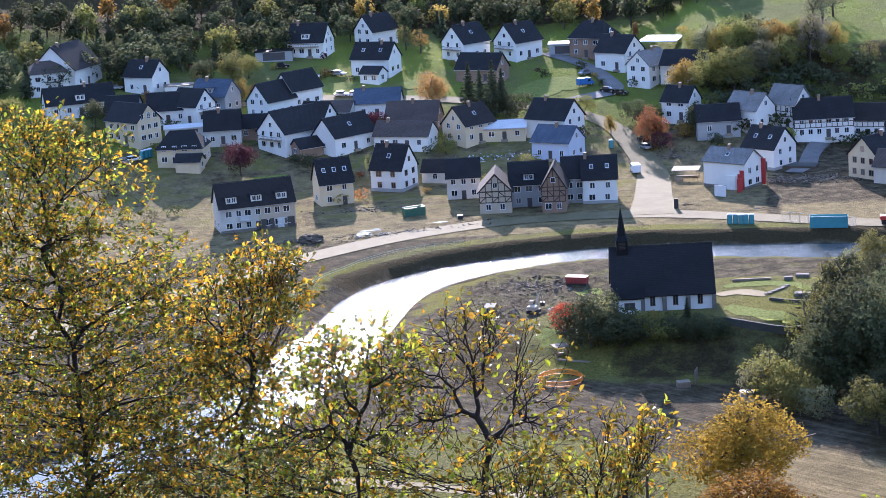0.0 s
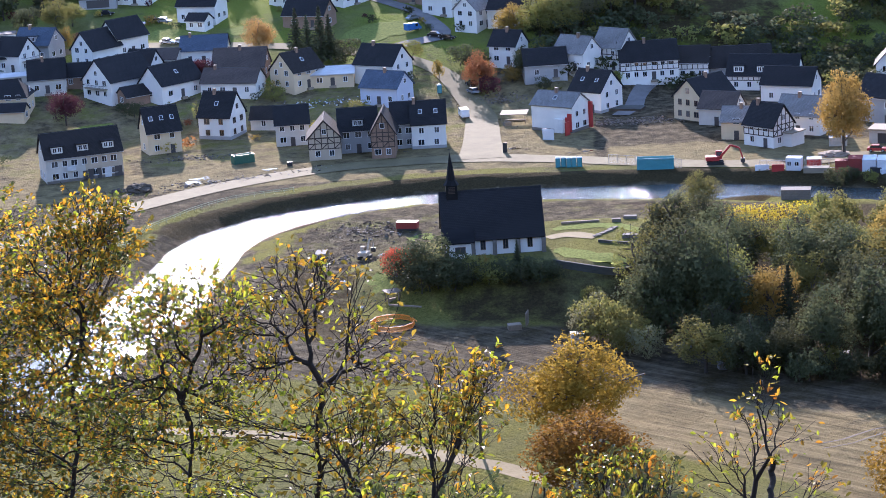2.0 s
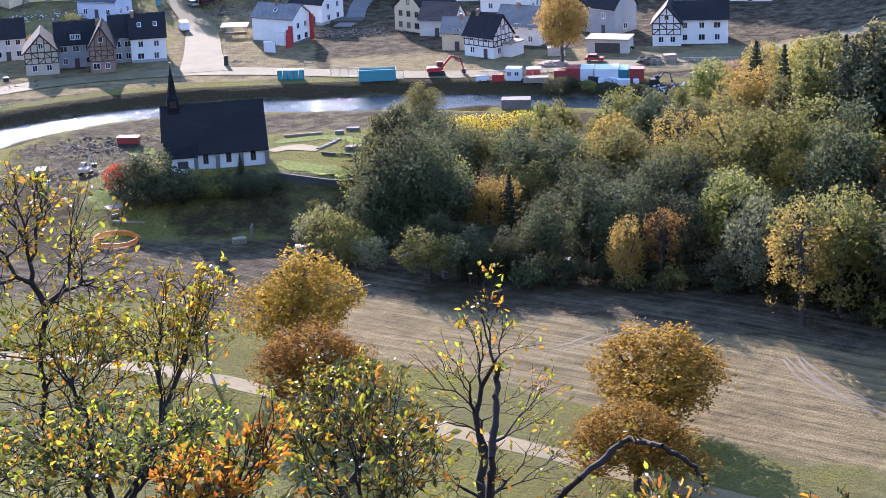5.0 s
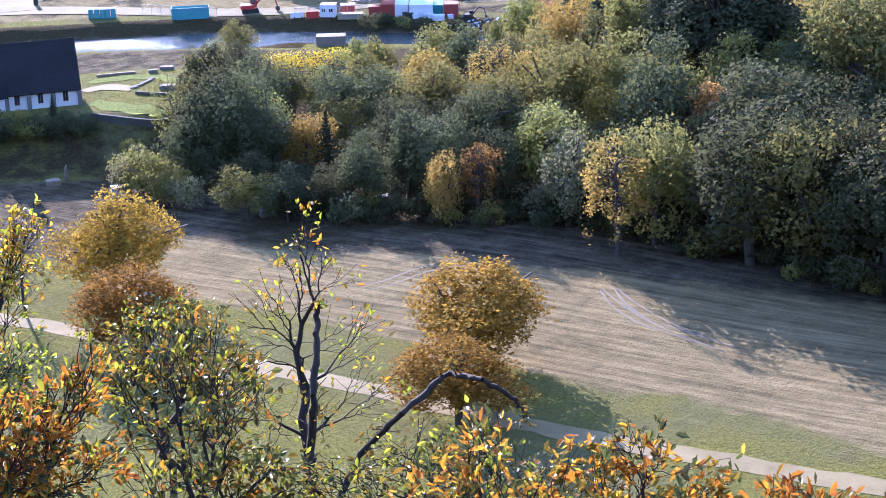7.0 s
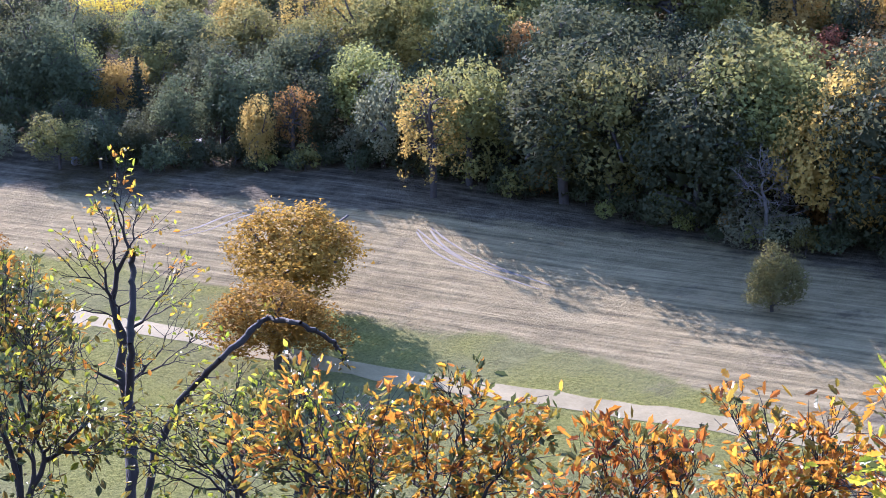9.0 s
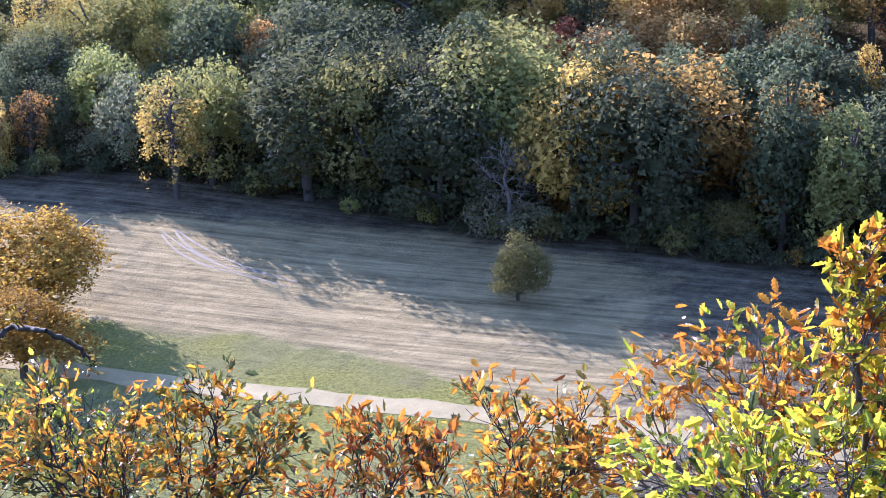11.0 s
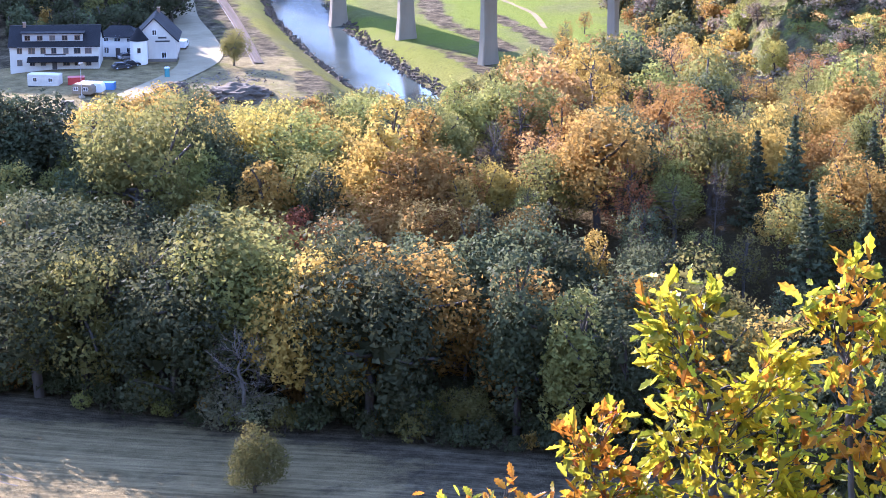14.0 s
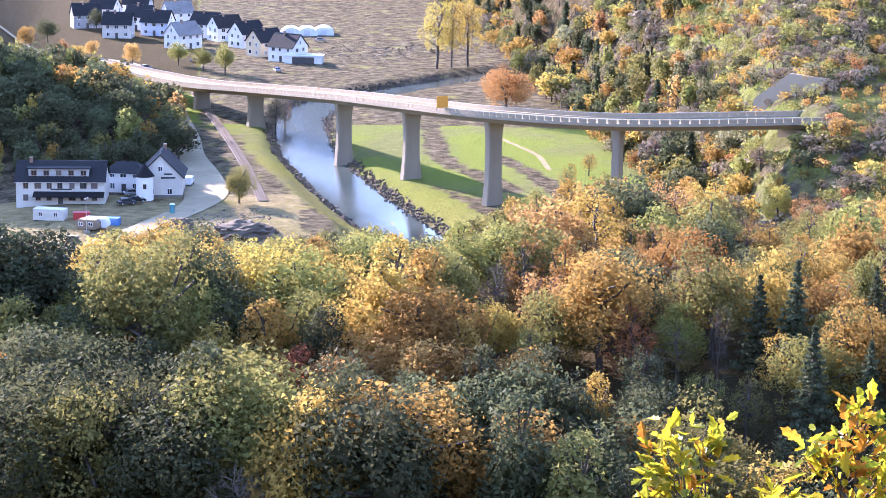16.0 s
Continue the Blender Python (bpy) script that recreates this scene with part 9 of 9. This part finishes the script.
def near_tree(name, stem, blobs, label, leaf_mats, weights, per, size, lobes=1, thin=0.006, trunk=0.09, seed=1, bark=None, single=0, kink=0.16, hold=0.1):
    """A tree whose limbs fill the given blobs: (x, y, z, half width, half height, tips)."""
    rng = np.random.default_rng(seed)
    tips = []
    for x, y, z, w, h, n in blobs:
        q = rng.normal(size=(n, 3))
        q /= np.linalg.norm(q, axis=1)[:, None]
        q *= rng.uniform(0.15, 1, n)[:, None] ** 0.5
        tips += list(np.array([x, y, z]) + q * np.array([w, w, h]))
    g = gz(stem[0][0], stem[0][1])
    root = np.array([stem[0][0], stem[0][1], g - 0.4])
    # stems wind and knot a little between their main points
    if len(stem) > 3:
        k = np.linspace(0, len(stem) - 1, len(stem) * 6)
        fine = np.stack([np.interp(k, np.arange(len(stem)), np.array(stem)[:, i]) for i in range(3)], -1)
        step_len = np.linalg.norm(np.diff(fine, axis=0), axis=1).mean()
        fine[1:-1] += rng.normal(size=(len(fine) - 2, 3)) * 0.09 * step_len
        stem = [tuple(q) for q in fine]
    arr, up, rad, ends = grow([root - root] + [np.array(s) - root for s in stem], [t - root for t in tips], seed, thin, 2.4, kink)
    rad = rad * np.interp(rad / rad[0], [0, 0.15, 1], [1, 1, trunk / rad[0]])
    n = len(stem) + 1
    rad[:n] = np.maximum(rad[:n] * np.linspace(1, 0.62, n), trunk * np.linspace(1, hold, n))
    rad[1:n] *= 1 + 0.13 * rng.normal(size=n - 1).clip(-1.2, 1.2)
    base = thing(name, pose(*root), label, "tree")
    # stout limbs are round, twigs three-sided
    thick = rad > 4 * thin
    v, f = limb_mesh("limbs", arr, np.where(thick, up, -1), rad, 6)
    v2, f2 = limb_mesh("twigs", arr, np.where(thick, -1, up), rad, 3)
    v, f = np.concatenate([v, v2]), np.concatenate([f, f2 + len(v)])
    mesh_object("trunk", v, f, bark or DARK_BARK, base, smooth=True)
    if not per:
        return base
    ax = arr[ends] - arr[up[ends]]
    ax /= np.linalg.norm(ax, axis=1)[:, None] + 1e-9
    mid = up[ends]
    frames = spray(np.concatenate([arr[ends], arr[mid] * 0.6 + arr[ends] * 0.4]), np.concatenate([ax, ax]), per * 0.6, size, rng)
    frames = [frames[i] for i in np.argsort([q[0][0] * 0.7 + q[0][2] for q in frames])] if not single else frames
    sv, sf = leaf_shape(lobes)
    which = rng.choice(len(leaf_mats), len(frames), p=np.array(weights) / sum(weights))
    # neighbouring leaves turn colour together
    for i in range(1, len(which)):
        if rng.random() < 0.7:
            which[i] = which[i - 1]
    vs, fs, mi = [], [], []
    o = 0
    for (p, m, s), k in list(zip(frames, which))[single:]:
        vs.append(p + (sv * s) @ m.T)
        fs += [tuple(q + o for q in t) for t in sf]
        mi += [int(k)] * len(sf)
        o += len(sv)
    mesh_object("foliage", np.concatenate(vs), fs, leaf_mats, base, index=mi)
    if single:
        kinds = []
        for mat in leaf_mats:
            me = bpy.data.meshes.new("leaf")
            me.from_pydata(sv.tolist(), [], sf)
            me.materials.append(mat)
            kinds.append(me)
        for (p, m, s), k in list(zip(frames, which))[:single]:
            ob = new("leaf", kinds[int(k)])
            ob.parent = base
            ob.matrix_basis = Matrix.Translation(p) @ Matrix(m.tolist()).to_4x4() @ Matrix.Diagonal((s, s, s, 1))
    return base


near_tree("oak", [(-4.67, 22.74, 86.75), (-4.64, 23.75, 88.02), (-4.7, 24.7, 90.4), (-4.5, 25.3, 92.3), (-4.75, 25.8, 94.2)],
          [(-4.51, 26.20, 95.27, 1.01, 0.86, 276), (-4.95, 26.22, 95.86, 0.62, 0.55, 161), (-5.05, 25.92, 94.36, 1.01, 0.94, 322), (-4.10, 26.05, 94.20, 0.86, 0.70, 229), (-3.95, 25.84, 93.23, 1.56, 1.01, 505), (-5.13, 25.55, 92.95, 1.25, 0.94, 322), (-4.77, 25.36, 92.05, 1.56, 0.86, 368), (-3.31, 25.68, 92.36, 1.01, 1.01, 322), (-5.88, 25.62, 93.84, 0.78, 1.95, 229), (-3.35, 26.14, 94.13, 0.55, 0.62, 114), (-4.53, 25.61, 92.75, 2.03, 1.33, 505), (-5.14, 26.03, 94.99, 0.86, 1.25, 276), (-3.82, 25.46, 91.88, 1.72, 0.70, 276), (-4.27, 25.10, 91.01, 2.03, 0.70, 276), (-4.44, 24.79, 90.25, 2.03, 0.62, 184)],
          "oak with yellow-olive autumn leaves on the slope below", [OAK_OLIVE, OAK_AMBER, OAK_DARK, OAK_LIME], (4, 5, 6, 3), 5.6, 0.068, 0, trunk=0.06, thin=0.0024, kink=0.13, seed=3)
near_tree("oak", [(-2.83, 21.20, 87.54), (-2.75, 22.14, 88.72), (-2.7, 22.9, 90.6), (-2.4, 23.5, 92.3)],
          [(-2.55, 24.14, 94.01, 0.79, 0.65, 184), (-2.12, 24.32, 94.61, 0.51, 0.43, 101), (-2.34, 23.95, 93.24, 0.79, 0.79, 206), (-1.75, 24.29, 94.33, 0.43, 0.43, 64), (-2.97, 23.62, 92.36, 1.16, 0.58, 184), (-1.92, 23.80, 92.58, 0.65, 0.79, 138), (-2.37, 24.09, 93.74, 0.87, 1.08, 138), (-2.49, 23.43, 91.64, 1.23, 0.65, 184), (-2.46, 23.16, 90.92, 1.30, 0.58, 165)],
          "slender oak with thinning olive leaves on the slope below", [OAK_OLIVE, OAK_AMBER, OAK_DARK, OAK_LIME], (5, 5, 4, 1.2), 6, 0.07, 0, trunk=0.045, thin=0.0027, kink=0.13, seed=4)
near_tree("young_tree", [(-1.20, 18.71, 88.92), (-1.14, 19.62, 90.10), (-1.2, 20.3, 91.7), (-1.0, 20.8, 92.9)],
          [(-1.01, 21.19, 94.19, 0.70, 0.57, 155), (-1.38, 21.05, 93.77, 0.64, 0.76, 141), (-0.61, 21.20, 94.16, 0.51, 0.51, 118), (-1.19, 20.89, 93.21, 0.89, 0.44, 125), (-0.49, 20.97, 93.38, 0.51, 0.51, 84), (-1.75, 20.90, 93.36, 0.70, 0.57, 105), (-1.35, 21.21, 94.32, 0.44, 0.38, 35), (-1.22, 20.69, 92.62, 1.08, 0.51, 141), (-1.03, 20.45, 91.97, 1.21, 0.51, 141)],
          "thin young oak losing its leaves", [OAK_OLIVE, OAK_AMBER, OAK_DARK, OAK_LIME], (4, 3, 6, 8), 4, 0.066, 0, trunk=0.032, thin=0.0027, kink=0.13, seed=5)
near_tree("bare_tree", [(-0.03, 18.10, 89.78), (0.09, 19.10, 91.28), (0.20, 19.69, 92.13), (0.26, 20.0, 93.3)],
          [(0.20, 20.30, 94.64, 0.61, 0.36, 76), (0.57, 20.23, 94.41, 0.67, 0.49, 76), (0.32, 20.11, 93.95, 0.91, 0.55, 93), (-0.16, 20.18, 94.19, 0.55, 0.49, 66), (0.86, 20.05, 93.82, 0.61, 0.42, 62), (0.16, 20.35, 94.81, 0.30, 0.24, 20), (-0.48, 19.95, 93.47, 0.79, 0.55, 76), (0.82, 19.87, 93.24, 0.79, 0.42, 76), (0.13, 19.70, 92.72, 1.33, 0.49, 113), (0.15, 19.48, 92.16, 1.33, 0.36, 76)],
          "dark nearly bare tree with a few leaves", [OAK_LIME, OAK_AMBER, OAK_OLIVE], (3, 2, 8), 0.5, 0.075, 0, trunk=0.04, thin=0.0034, seed=6, kink=0.11)
near_tree("young_oak", [(0.52, 17.22, 90.24), (0.61, 17.96, 91.22)],
          [(1.00, 18.94, 93.66, 0.81, 0.29, 110), (1.53, 18.95, 93.78, 0.46, 0.29, 78), (1.81, 19.01, 94.05, 0.29, 0.20, 39), (1.40, 19.07, 94.14, 0.17, 0.12, 15), (0.38, 18.97, 93.68, 0.64, 0.29, 78), (1.67, 18.87, 93.58, 0.46, 0.29, 58), (0.97, 18.79, 93.22, 1.10, 0.40, 131), (0.72, 18.59, 92.65, 1.27, 0.46, 131)],
          "young oak with bright yellow-green leaf tufts", [OAK_LIME, OAK_AMBER, OAK_OLIVE], (3, 3, 7), 2.2, 0.07, 0, trunk=0.05, thin=0.0027, kink=0.13, seed=7)
near_tree("young_oak", [(0.23, 14.56, 91.57), (0.32, 15.11, 92.22)],
          [(0.71, 15.82, 93.81, 0.79, 0.29, 149), (1.23, 15.75, 93.73, 0.44, 0.25, 74), (0.05, 15.83, 93.79, 0.74, 0.25, 102), (-0.81, 15.86, 93.92, 0.74, 0.25, 115), (1.39, 15.83, 93.97, 0.25, 0.20, 27)],
          "low oak with mixed green, yellow and russet leaves", [OAK_DARK, OAK_LIME, OAK_AMBER, OAK_RUSSET], (8, 3, 1.2, 0.8), 3.4, 0.07, 0, trunk=0.05, thin=0.0027, kink=0.13, seed=17)
near_tree("maple", [(3.22, 20.78, 88.93), (3.43, 21.63, 90.19)],
          [(3.51, 22.13, 91.40, 0.83, 0.55, 238), (3.98, 21.97, 91.20, 0.55, 0.49, 122), (3.05, 22.11, 91.18, 0.55, 0.42, 102), (3.62, 22.26, 91.80, 0.62, 0.21, 54)],
          "bushy young tree with yellow-green leaves", [OAK_OLIVE, OAK_LIME, OAK_AMBER, OAK_DARK], (5, 3, 1.4, 6), 4.2, 0.07, 0, trunk=0.06, thin=0.0027, kink=0.13, seed=8)
near_tree("broken_trunk", [(3.44, 15.29, 91.52), (3.64, 15.84, 92.26), (3.74, 16.18, 92.61), (3.75, 16.03, 93.18), (3.88, 16.35, 93.55), (3.96, 16.60, 93.74)],
          [(3.94, 16.44, 93.83, 0.03, 0.05, 9), (3.82, 16.20, 93.16, 0.16, 0.21, 12)],
          "broken dead trunk with splintered top", [OAK_OLIVE, OAK_LIME, OAK_RUSSET], (4, 2, 2), 0.2, 0.06, 1, trunk=0.045, thin=0.003, seed=9, kink=0.14, hold=0.5)
near_tree("dead_tree", [(3.48, 15.44, 91.18), (3.66, 16.05, 92.00), (3.72, 16.31, 92.14)],
          [(3.43, 16.82, 93.65, 0.21, 0.48, 25), (3.71, 16.82, 93.82, 0.21, 0.58, 32), (3.98, 16.88, 94.17, 0.19, 0.48, 38), (4.18, 16.70, 93.79, 0.26, 0.48, 25), (4.34, 16.53, 93.47, 0.26, 0.48, 32), (3.30, 16.67, 93.21, 0.26, 0.37, 19), (4.44, 16.34, 93.06, 0.26, 0.32, 19), (3.68, 16.47, 92.92, 0.64, 0.48, 38)],
          "dead tree of thin bare upright shoots", [OAK_OLIVE, OAK_LIME, OAK_RUSSET], (4, 2, 2), 0.16, 0.06, 1, trunk=0.05, thin=0.0024, seed=29, kink=0.12)
near_tree("bent_branch", [(3.10, 13.58, 92.46), (3.39, 14.04, 93.11), (3.69, 14.29, 93.41), (3.93, 14.03, 93.78), (4.24, 14.18, 93.92), (4.40, 14.32, 93.93), (4.52, 13.94, 94.00), (4.77, 13.97, 93.82), (4.88, 14.04, 93.65)],
          [(4.39, 14.20, 94.07, 0.05, 0.06, 9), (4.84, 13.87, 93.67, 0.09, 0.09, 12), (3.82, 14.12, 93.51, 0.28, 0.23, 32), (3.30, 14.17, 93.34, 0.28, 0.19, 25)],
          "dark bent branch arching over the meadow", [OAK_OLIVE, OAK_LIME], (3, 2), 0.4, 0.06, 1, trunk=0.031, thin=0.003, seed=10, kink=0.08, hold=0.5)
near_tree("shrub", [(1.97, 12.67, 92.51)],
          [(2.25, 13.55, 93.96, 0.61, 0.30, 115), (2.64, 13.62, 94.29, 0.39, 0.39, 76), (2.04, 13.76, 94.38, 0.35, 0.35, 64), (2.79, 13.34, 93.74, 0.35, 0.22, 64), (2.39, 13.82, 94.68, 0.35, 0.30, 38), (2.18, 13.36, 93.54, 0.78, 0.26, 96)],
          "thin shrub with yellow-green and orange leaves", [OAK_OLIVE, OAK_LIME, OAK_AMBER, OAK_DARK], (4, 3, 1.2, 6), 2.8, 0.075, 1, trunk=0.04, thin=0.0026, kink=0.13, seed=11)
near_tree("shrub", [(3.40, 12.30, 92.41)],
          [(3.69, 13.10, 93.69, 0.74, 0.22, 115), (4.30, 12.92, 93.71, 0.52, 0.24, 96), (3.23, 13.20, 93.65, 0.43, 0.22, 64), (4.03, 13.11, 93.93, 0.43, 0.22, 44), (3.79, 12.91, 93.37, 0.95, 0.22, 96), (4.64, 12.73, 93.56, 0.39, 0.22, 57)],
          "thin shrub with small green leaves", [OAK_LIME, OAK_DARK, OAK_OLIVE], (3, 4, 3), 2.6, 0.06, 1, trunk=0.04, thin=0.0026, kink=0.13, seed=12)
near_tree("russet_oak", [(0.67, 9.43, 94.59)],
          [(0.86, 10.11, 95.75, 0.29, 0.25, 128), (1.11, 10.14, 95.89, 0.16, 0.19, 32), (0.72, 10.03, 95.53, 0.35, 0.19, 96), (1.24, 10.17, 96.01, 0.10, 0.19, 19), (1.00, 10.01, 95.55, 0.38, 0.16, 76)],
          "oak scrub with amber and russet leaves", [OAK_AMBER, OAK_RUSSET, OAK_LIME, OAK_DARK], (5, 2, 2, 4), 3.6, 0.062, 2, trunk=0.04, thin=0.0026, kink=0.13, seed=13)
near_tree("russet_oak", [(3.03, 7.80, 94.71)],
          [(3.26, 8.45, 95.76, 0.35, 0.20, 108), (3.47, 8.44, 95.91, 0.17, 0.14, 43), (3.64, 8.23, 95.64, 0.29, 0.20, 93), (3.80, 8.24, 95.80, 0.12, 0.12, 18), (3.10, 8.42, 95.58, 0.43, 0.17, 93), (2.80, 8.55, 95.63, 0.43, 0.17, 93), (2.64, 8.67, 95.77, 0.26, 0.20, 64), (3.20, 8.28, 95.39, 0.75, 0.17, 108), (2.85, 8.68, 95.94, 0.17, 0.14, 21)],
          "oak scrub with amber and russet leaves", [OAK_AMBER, OAK_RUSSET, OAK_OLIVE, OAK_DARK], (3, 3.5, 3.5, 3), 2.2, 0.062, 2, trunk=0.03, thin=0.0016, kink=0.14, seed=14)
near_tree("russet_oak", [(3.46, 6.66, 95.20)],
          [(3.77, 7.14, 96.03, 0.23, 0.18, 79), (3.66, 7.27, 96.16, 0.13, 0.10, 28), (3.93, 7.09, 96.09, 0.16, 0.16, 36), (3.58, 7.18, 95.93, 0.29, 0.13, 57), (3.75, 7.02, 95.80, 0.52, 0.13, 72)],
          "oak shoots with rust-brown and amber leaves", [OAK_RUSSET, OAK_AMBER, OAK_OLIVE, OAK_DARK], (5, 3, 3, 1.5), 2.0, 0.056, 2, trunk=0.02, thin=0.0016, kink=0.14, seed=15)
near_tree("russet_oak", [(3.76, 6.00, 95.46)],
          [(4.03, 6.48, 96.27, 0.25, 0.20, 100), (3.94, 6.67, 96.51, 0.17, 0.10, 21), (4.20, 6.42, 96.35, 0.20, 0.20, 57), (3.88, 6.50, 96.13, 0.30, 0.12, 57), (4.09, 6.32, 96.05, 0.44, 0.15, 86)],
          "oak shoots with rust-brown and amber leaves", [OAK_RUSSET, OAK_AMBER, OAK_OLIVE, OAK_DARK], (5, 3, 3, 1.5), 2.2, 0.056, 3, trunk=0.02, thin=0.0016, kink=0.14, seed=16)
near_tree("near_oak", [(4.62, 4.61, 96.26), (4.80, 4.78, 96.56), (4.86, 4.95, 96.95)],
          [(4.96, 5.26, 97.65, 0.12, 0.19, 45), (4.95, 5.33, 97.78, 0.08, 0.07, 15), (5.06, 5.22, 97.80, 0.05, 0.06, 9), (4.97, 5.14, 97.43, 0.19, 0.18, 55), (5.17, 4.96, 97.48, 0.17, 0.15, 42), (5.20, 4.97, 97.60, 0.08, 0.10, 14), (4.98, 5.02, 97.21, 0.32, 0.20, 95), (5.03, 4.85, 97.01, 0.33, 0.20, 85), (4.74, 5.10, 96.95, 0.30, 0.17, 65), (5.17, 4.83, 97.23, 0.18, 0.22, 42), (4.81, 4.88, 96.71, 0.42, 0.20, 72), (5.03, 4.70, 96.78, 0.26, 0.20, 50)],
          "young oak in bright lime, yellow and green leaf", [OAK_SUNNY, OAK_LIME, OAK_AMBER, OAK_DARK, OAK_RUSSET], (7, 5, 1.8, 0.7, 0.6), 2.4, 0.074, 3, trunk=0.022, thin=0.0017, kink=0.13, seed=18, bark=BARK, single=280)
near_tree("near_oak", [(4.98, 4.33, 96.47), (5.10, 4.50, 96.95), (5.15, 4.60, 97.45)],
          [(5.23, 4.69, 97.99, 0.10, 0.06, 15), (5.17, 4.74, 97.92, 0.07, 0.05, 12), (5.12, 4.76, 97.83, 0.06, 0.05, 10), (5.24, 4.64, 97.86, 0.12, 0.08, 22), (5.19, 4.63, 97.72, 0.13, 0.10, 26), (5.17, 4.60, 97.52, 0.16, 0.12, 30), (5.24, 4.52, 97.34, 0.18, 0.14, 34)],
          "young oak with amber and orange leaves at the top", [OAK_AMBER, OAK_SUNNY, OAK_LIME, OAK_RUSSET], (5, 4, 3, 1.4), 2.2, 0.072, 3, trunk=0.016, thin=0.0016, kink=0.13, seed=38, bark=BARK)
near_tree("near_oak", [(4.45, 5.00, 96.12), (4.58, 5.15, 96.60)],
          [(4.65, 5.37, 97.30, 0.10, 0.09, 24), (4.74, 5.34, 97.38, 0.07, 0.06, 12), (4.67, 5.30, 97.18, 0.14, 0.09, 30), (4.75, 5.20, 97.10, 0.16, 0.10, 32), (4.60, 5.34, 97.05, 0.13, 0.10, 24), (4.62, 5.20, 96.85, 0.24, 0.13, 40)],
          "oak shoots with orange and rust-brown leaves", [OAK_AMBER, OAK_RUSSET, OAK_SUNNY, OAK_LIME], (4, 1.5, 5, 4), 2.4, 0.066, 3, trunk=0.014, thin=0.0016, kink=0.14, seed=39, bark=BARK)
near_tree("near_oak", [(4.33, 5.53, 95.93)],
          [(4.59, 6.01, 96.84, 0.17, 0.09, 17), (4.36, 6.10, 96.68, 0.21, 0.11, 27), (4.62, 5.91, 96.68, 0.26, 0.13, 40), (4.81, 5.81, 96.78, 0.19, 0.14, 32), (4.85, 5.68, 96.62, 0.24, 0.12, 35), (4.74, 5.94, 96.90, 0.03, 0.06, 5), (4.39, 5.96, 96.48, 0.36, 0.17, 45), (4.69, 5.72, 96.45, 0.38, 0.19, 50), (4.94, 5.53, 96.49, 0.31, 0.21, 50), (4.14, 6.06, 96.34, 0.33, 0.14, 37), (4.41, 5.81, 96.26, 0.43, 0.14, 37)],
          "low oak shoots in orange and russet leaf", [OAK_AMBER, OAK_RUSSET, OAK_LIME, OAK_DARK], (4, 5, 2, 1.5), 2.4, 0.064, 4, trunk=0.014, thin=0.0016, kink=0.14, seed=19, bark=BARK)
near_tree("near_oak", [(3.90, 4.69, 95.95)],
          [(3.92, 5.33, 96.69, 0.28, 0.13, 37), (4.21, 5.14, 96.74, 0.30, 0.17, 55), (4.46, 4.96, 96.80, 0.26, 0.19, 50), (4.58, 4.75, 96.64, 0.36, 0.13, 45), (4.12, 5.27, 96.83, 0.13, 0.09, 12)],
          "low oak with lime-green and yellow leaves", [OAK_LIME, OAK_SUNNY, OAK_DARK, OAK_AMBER], (6, 4, 1.2, 1), 2.6, 0.07, 3, trunk=0.014, thin=0.0016, kink=0.14, seed=21, bark=BARK)
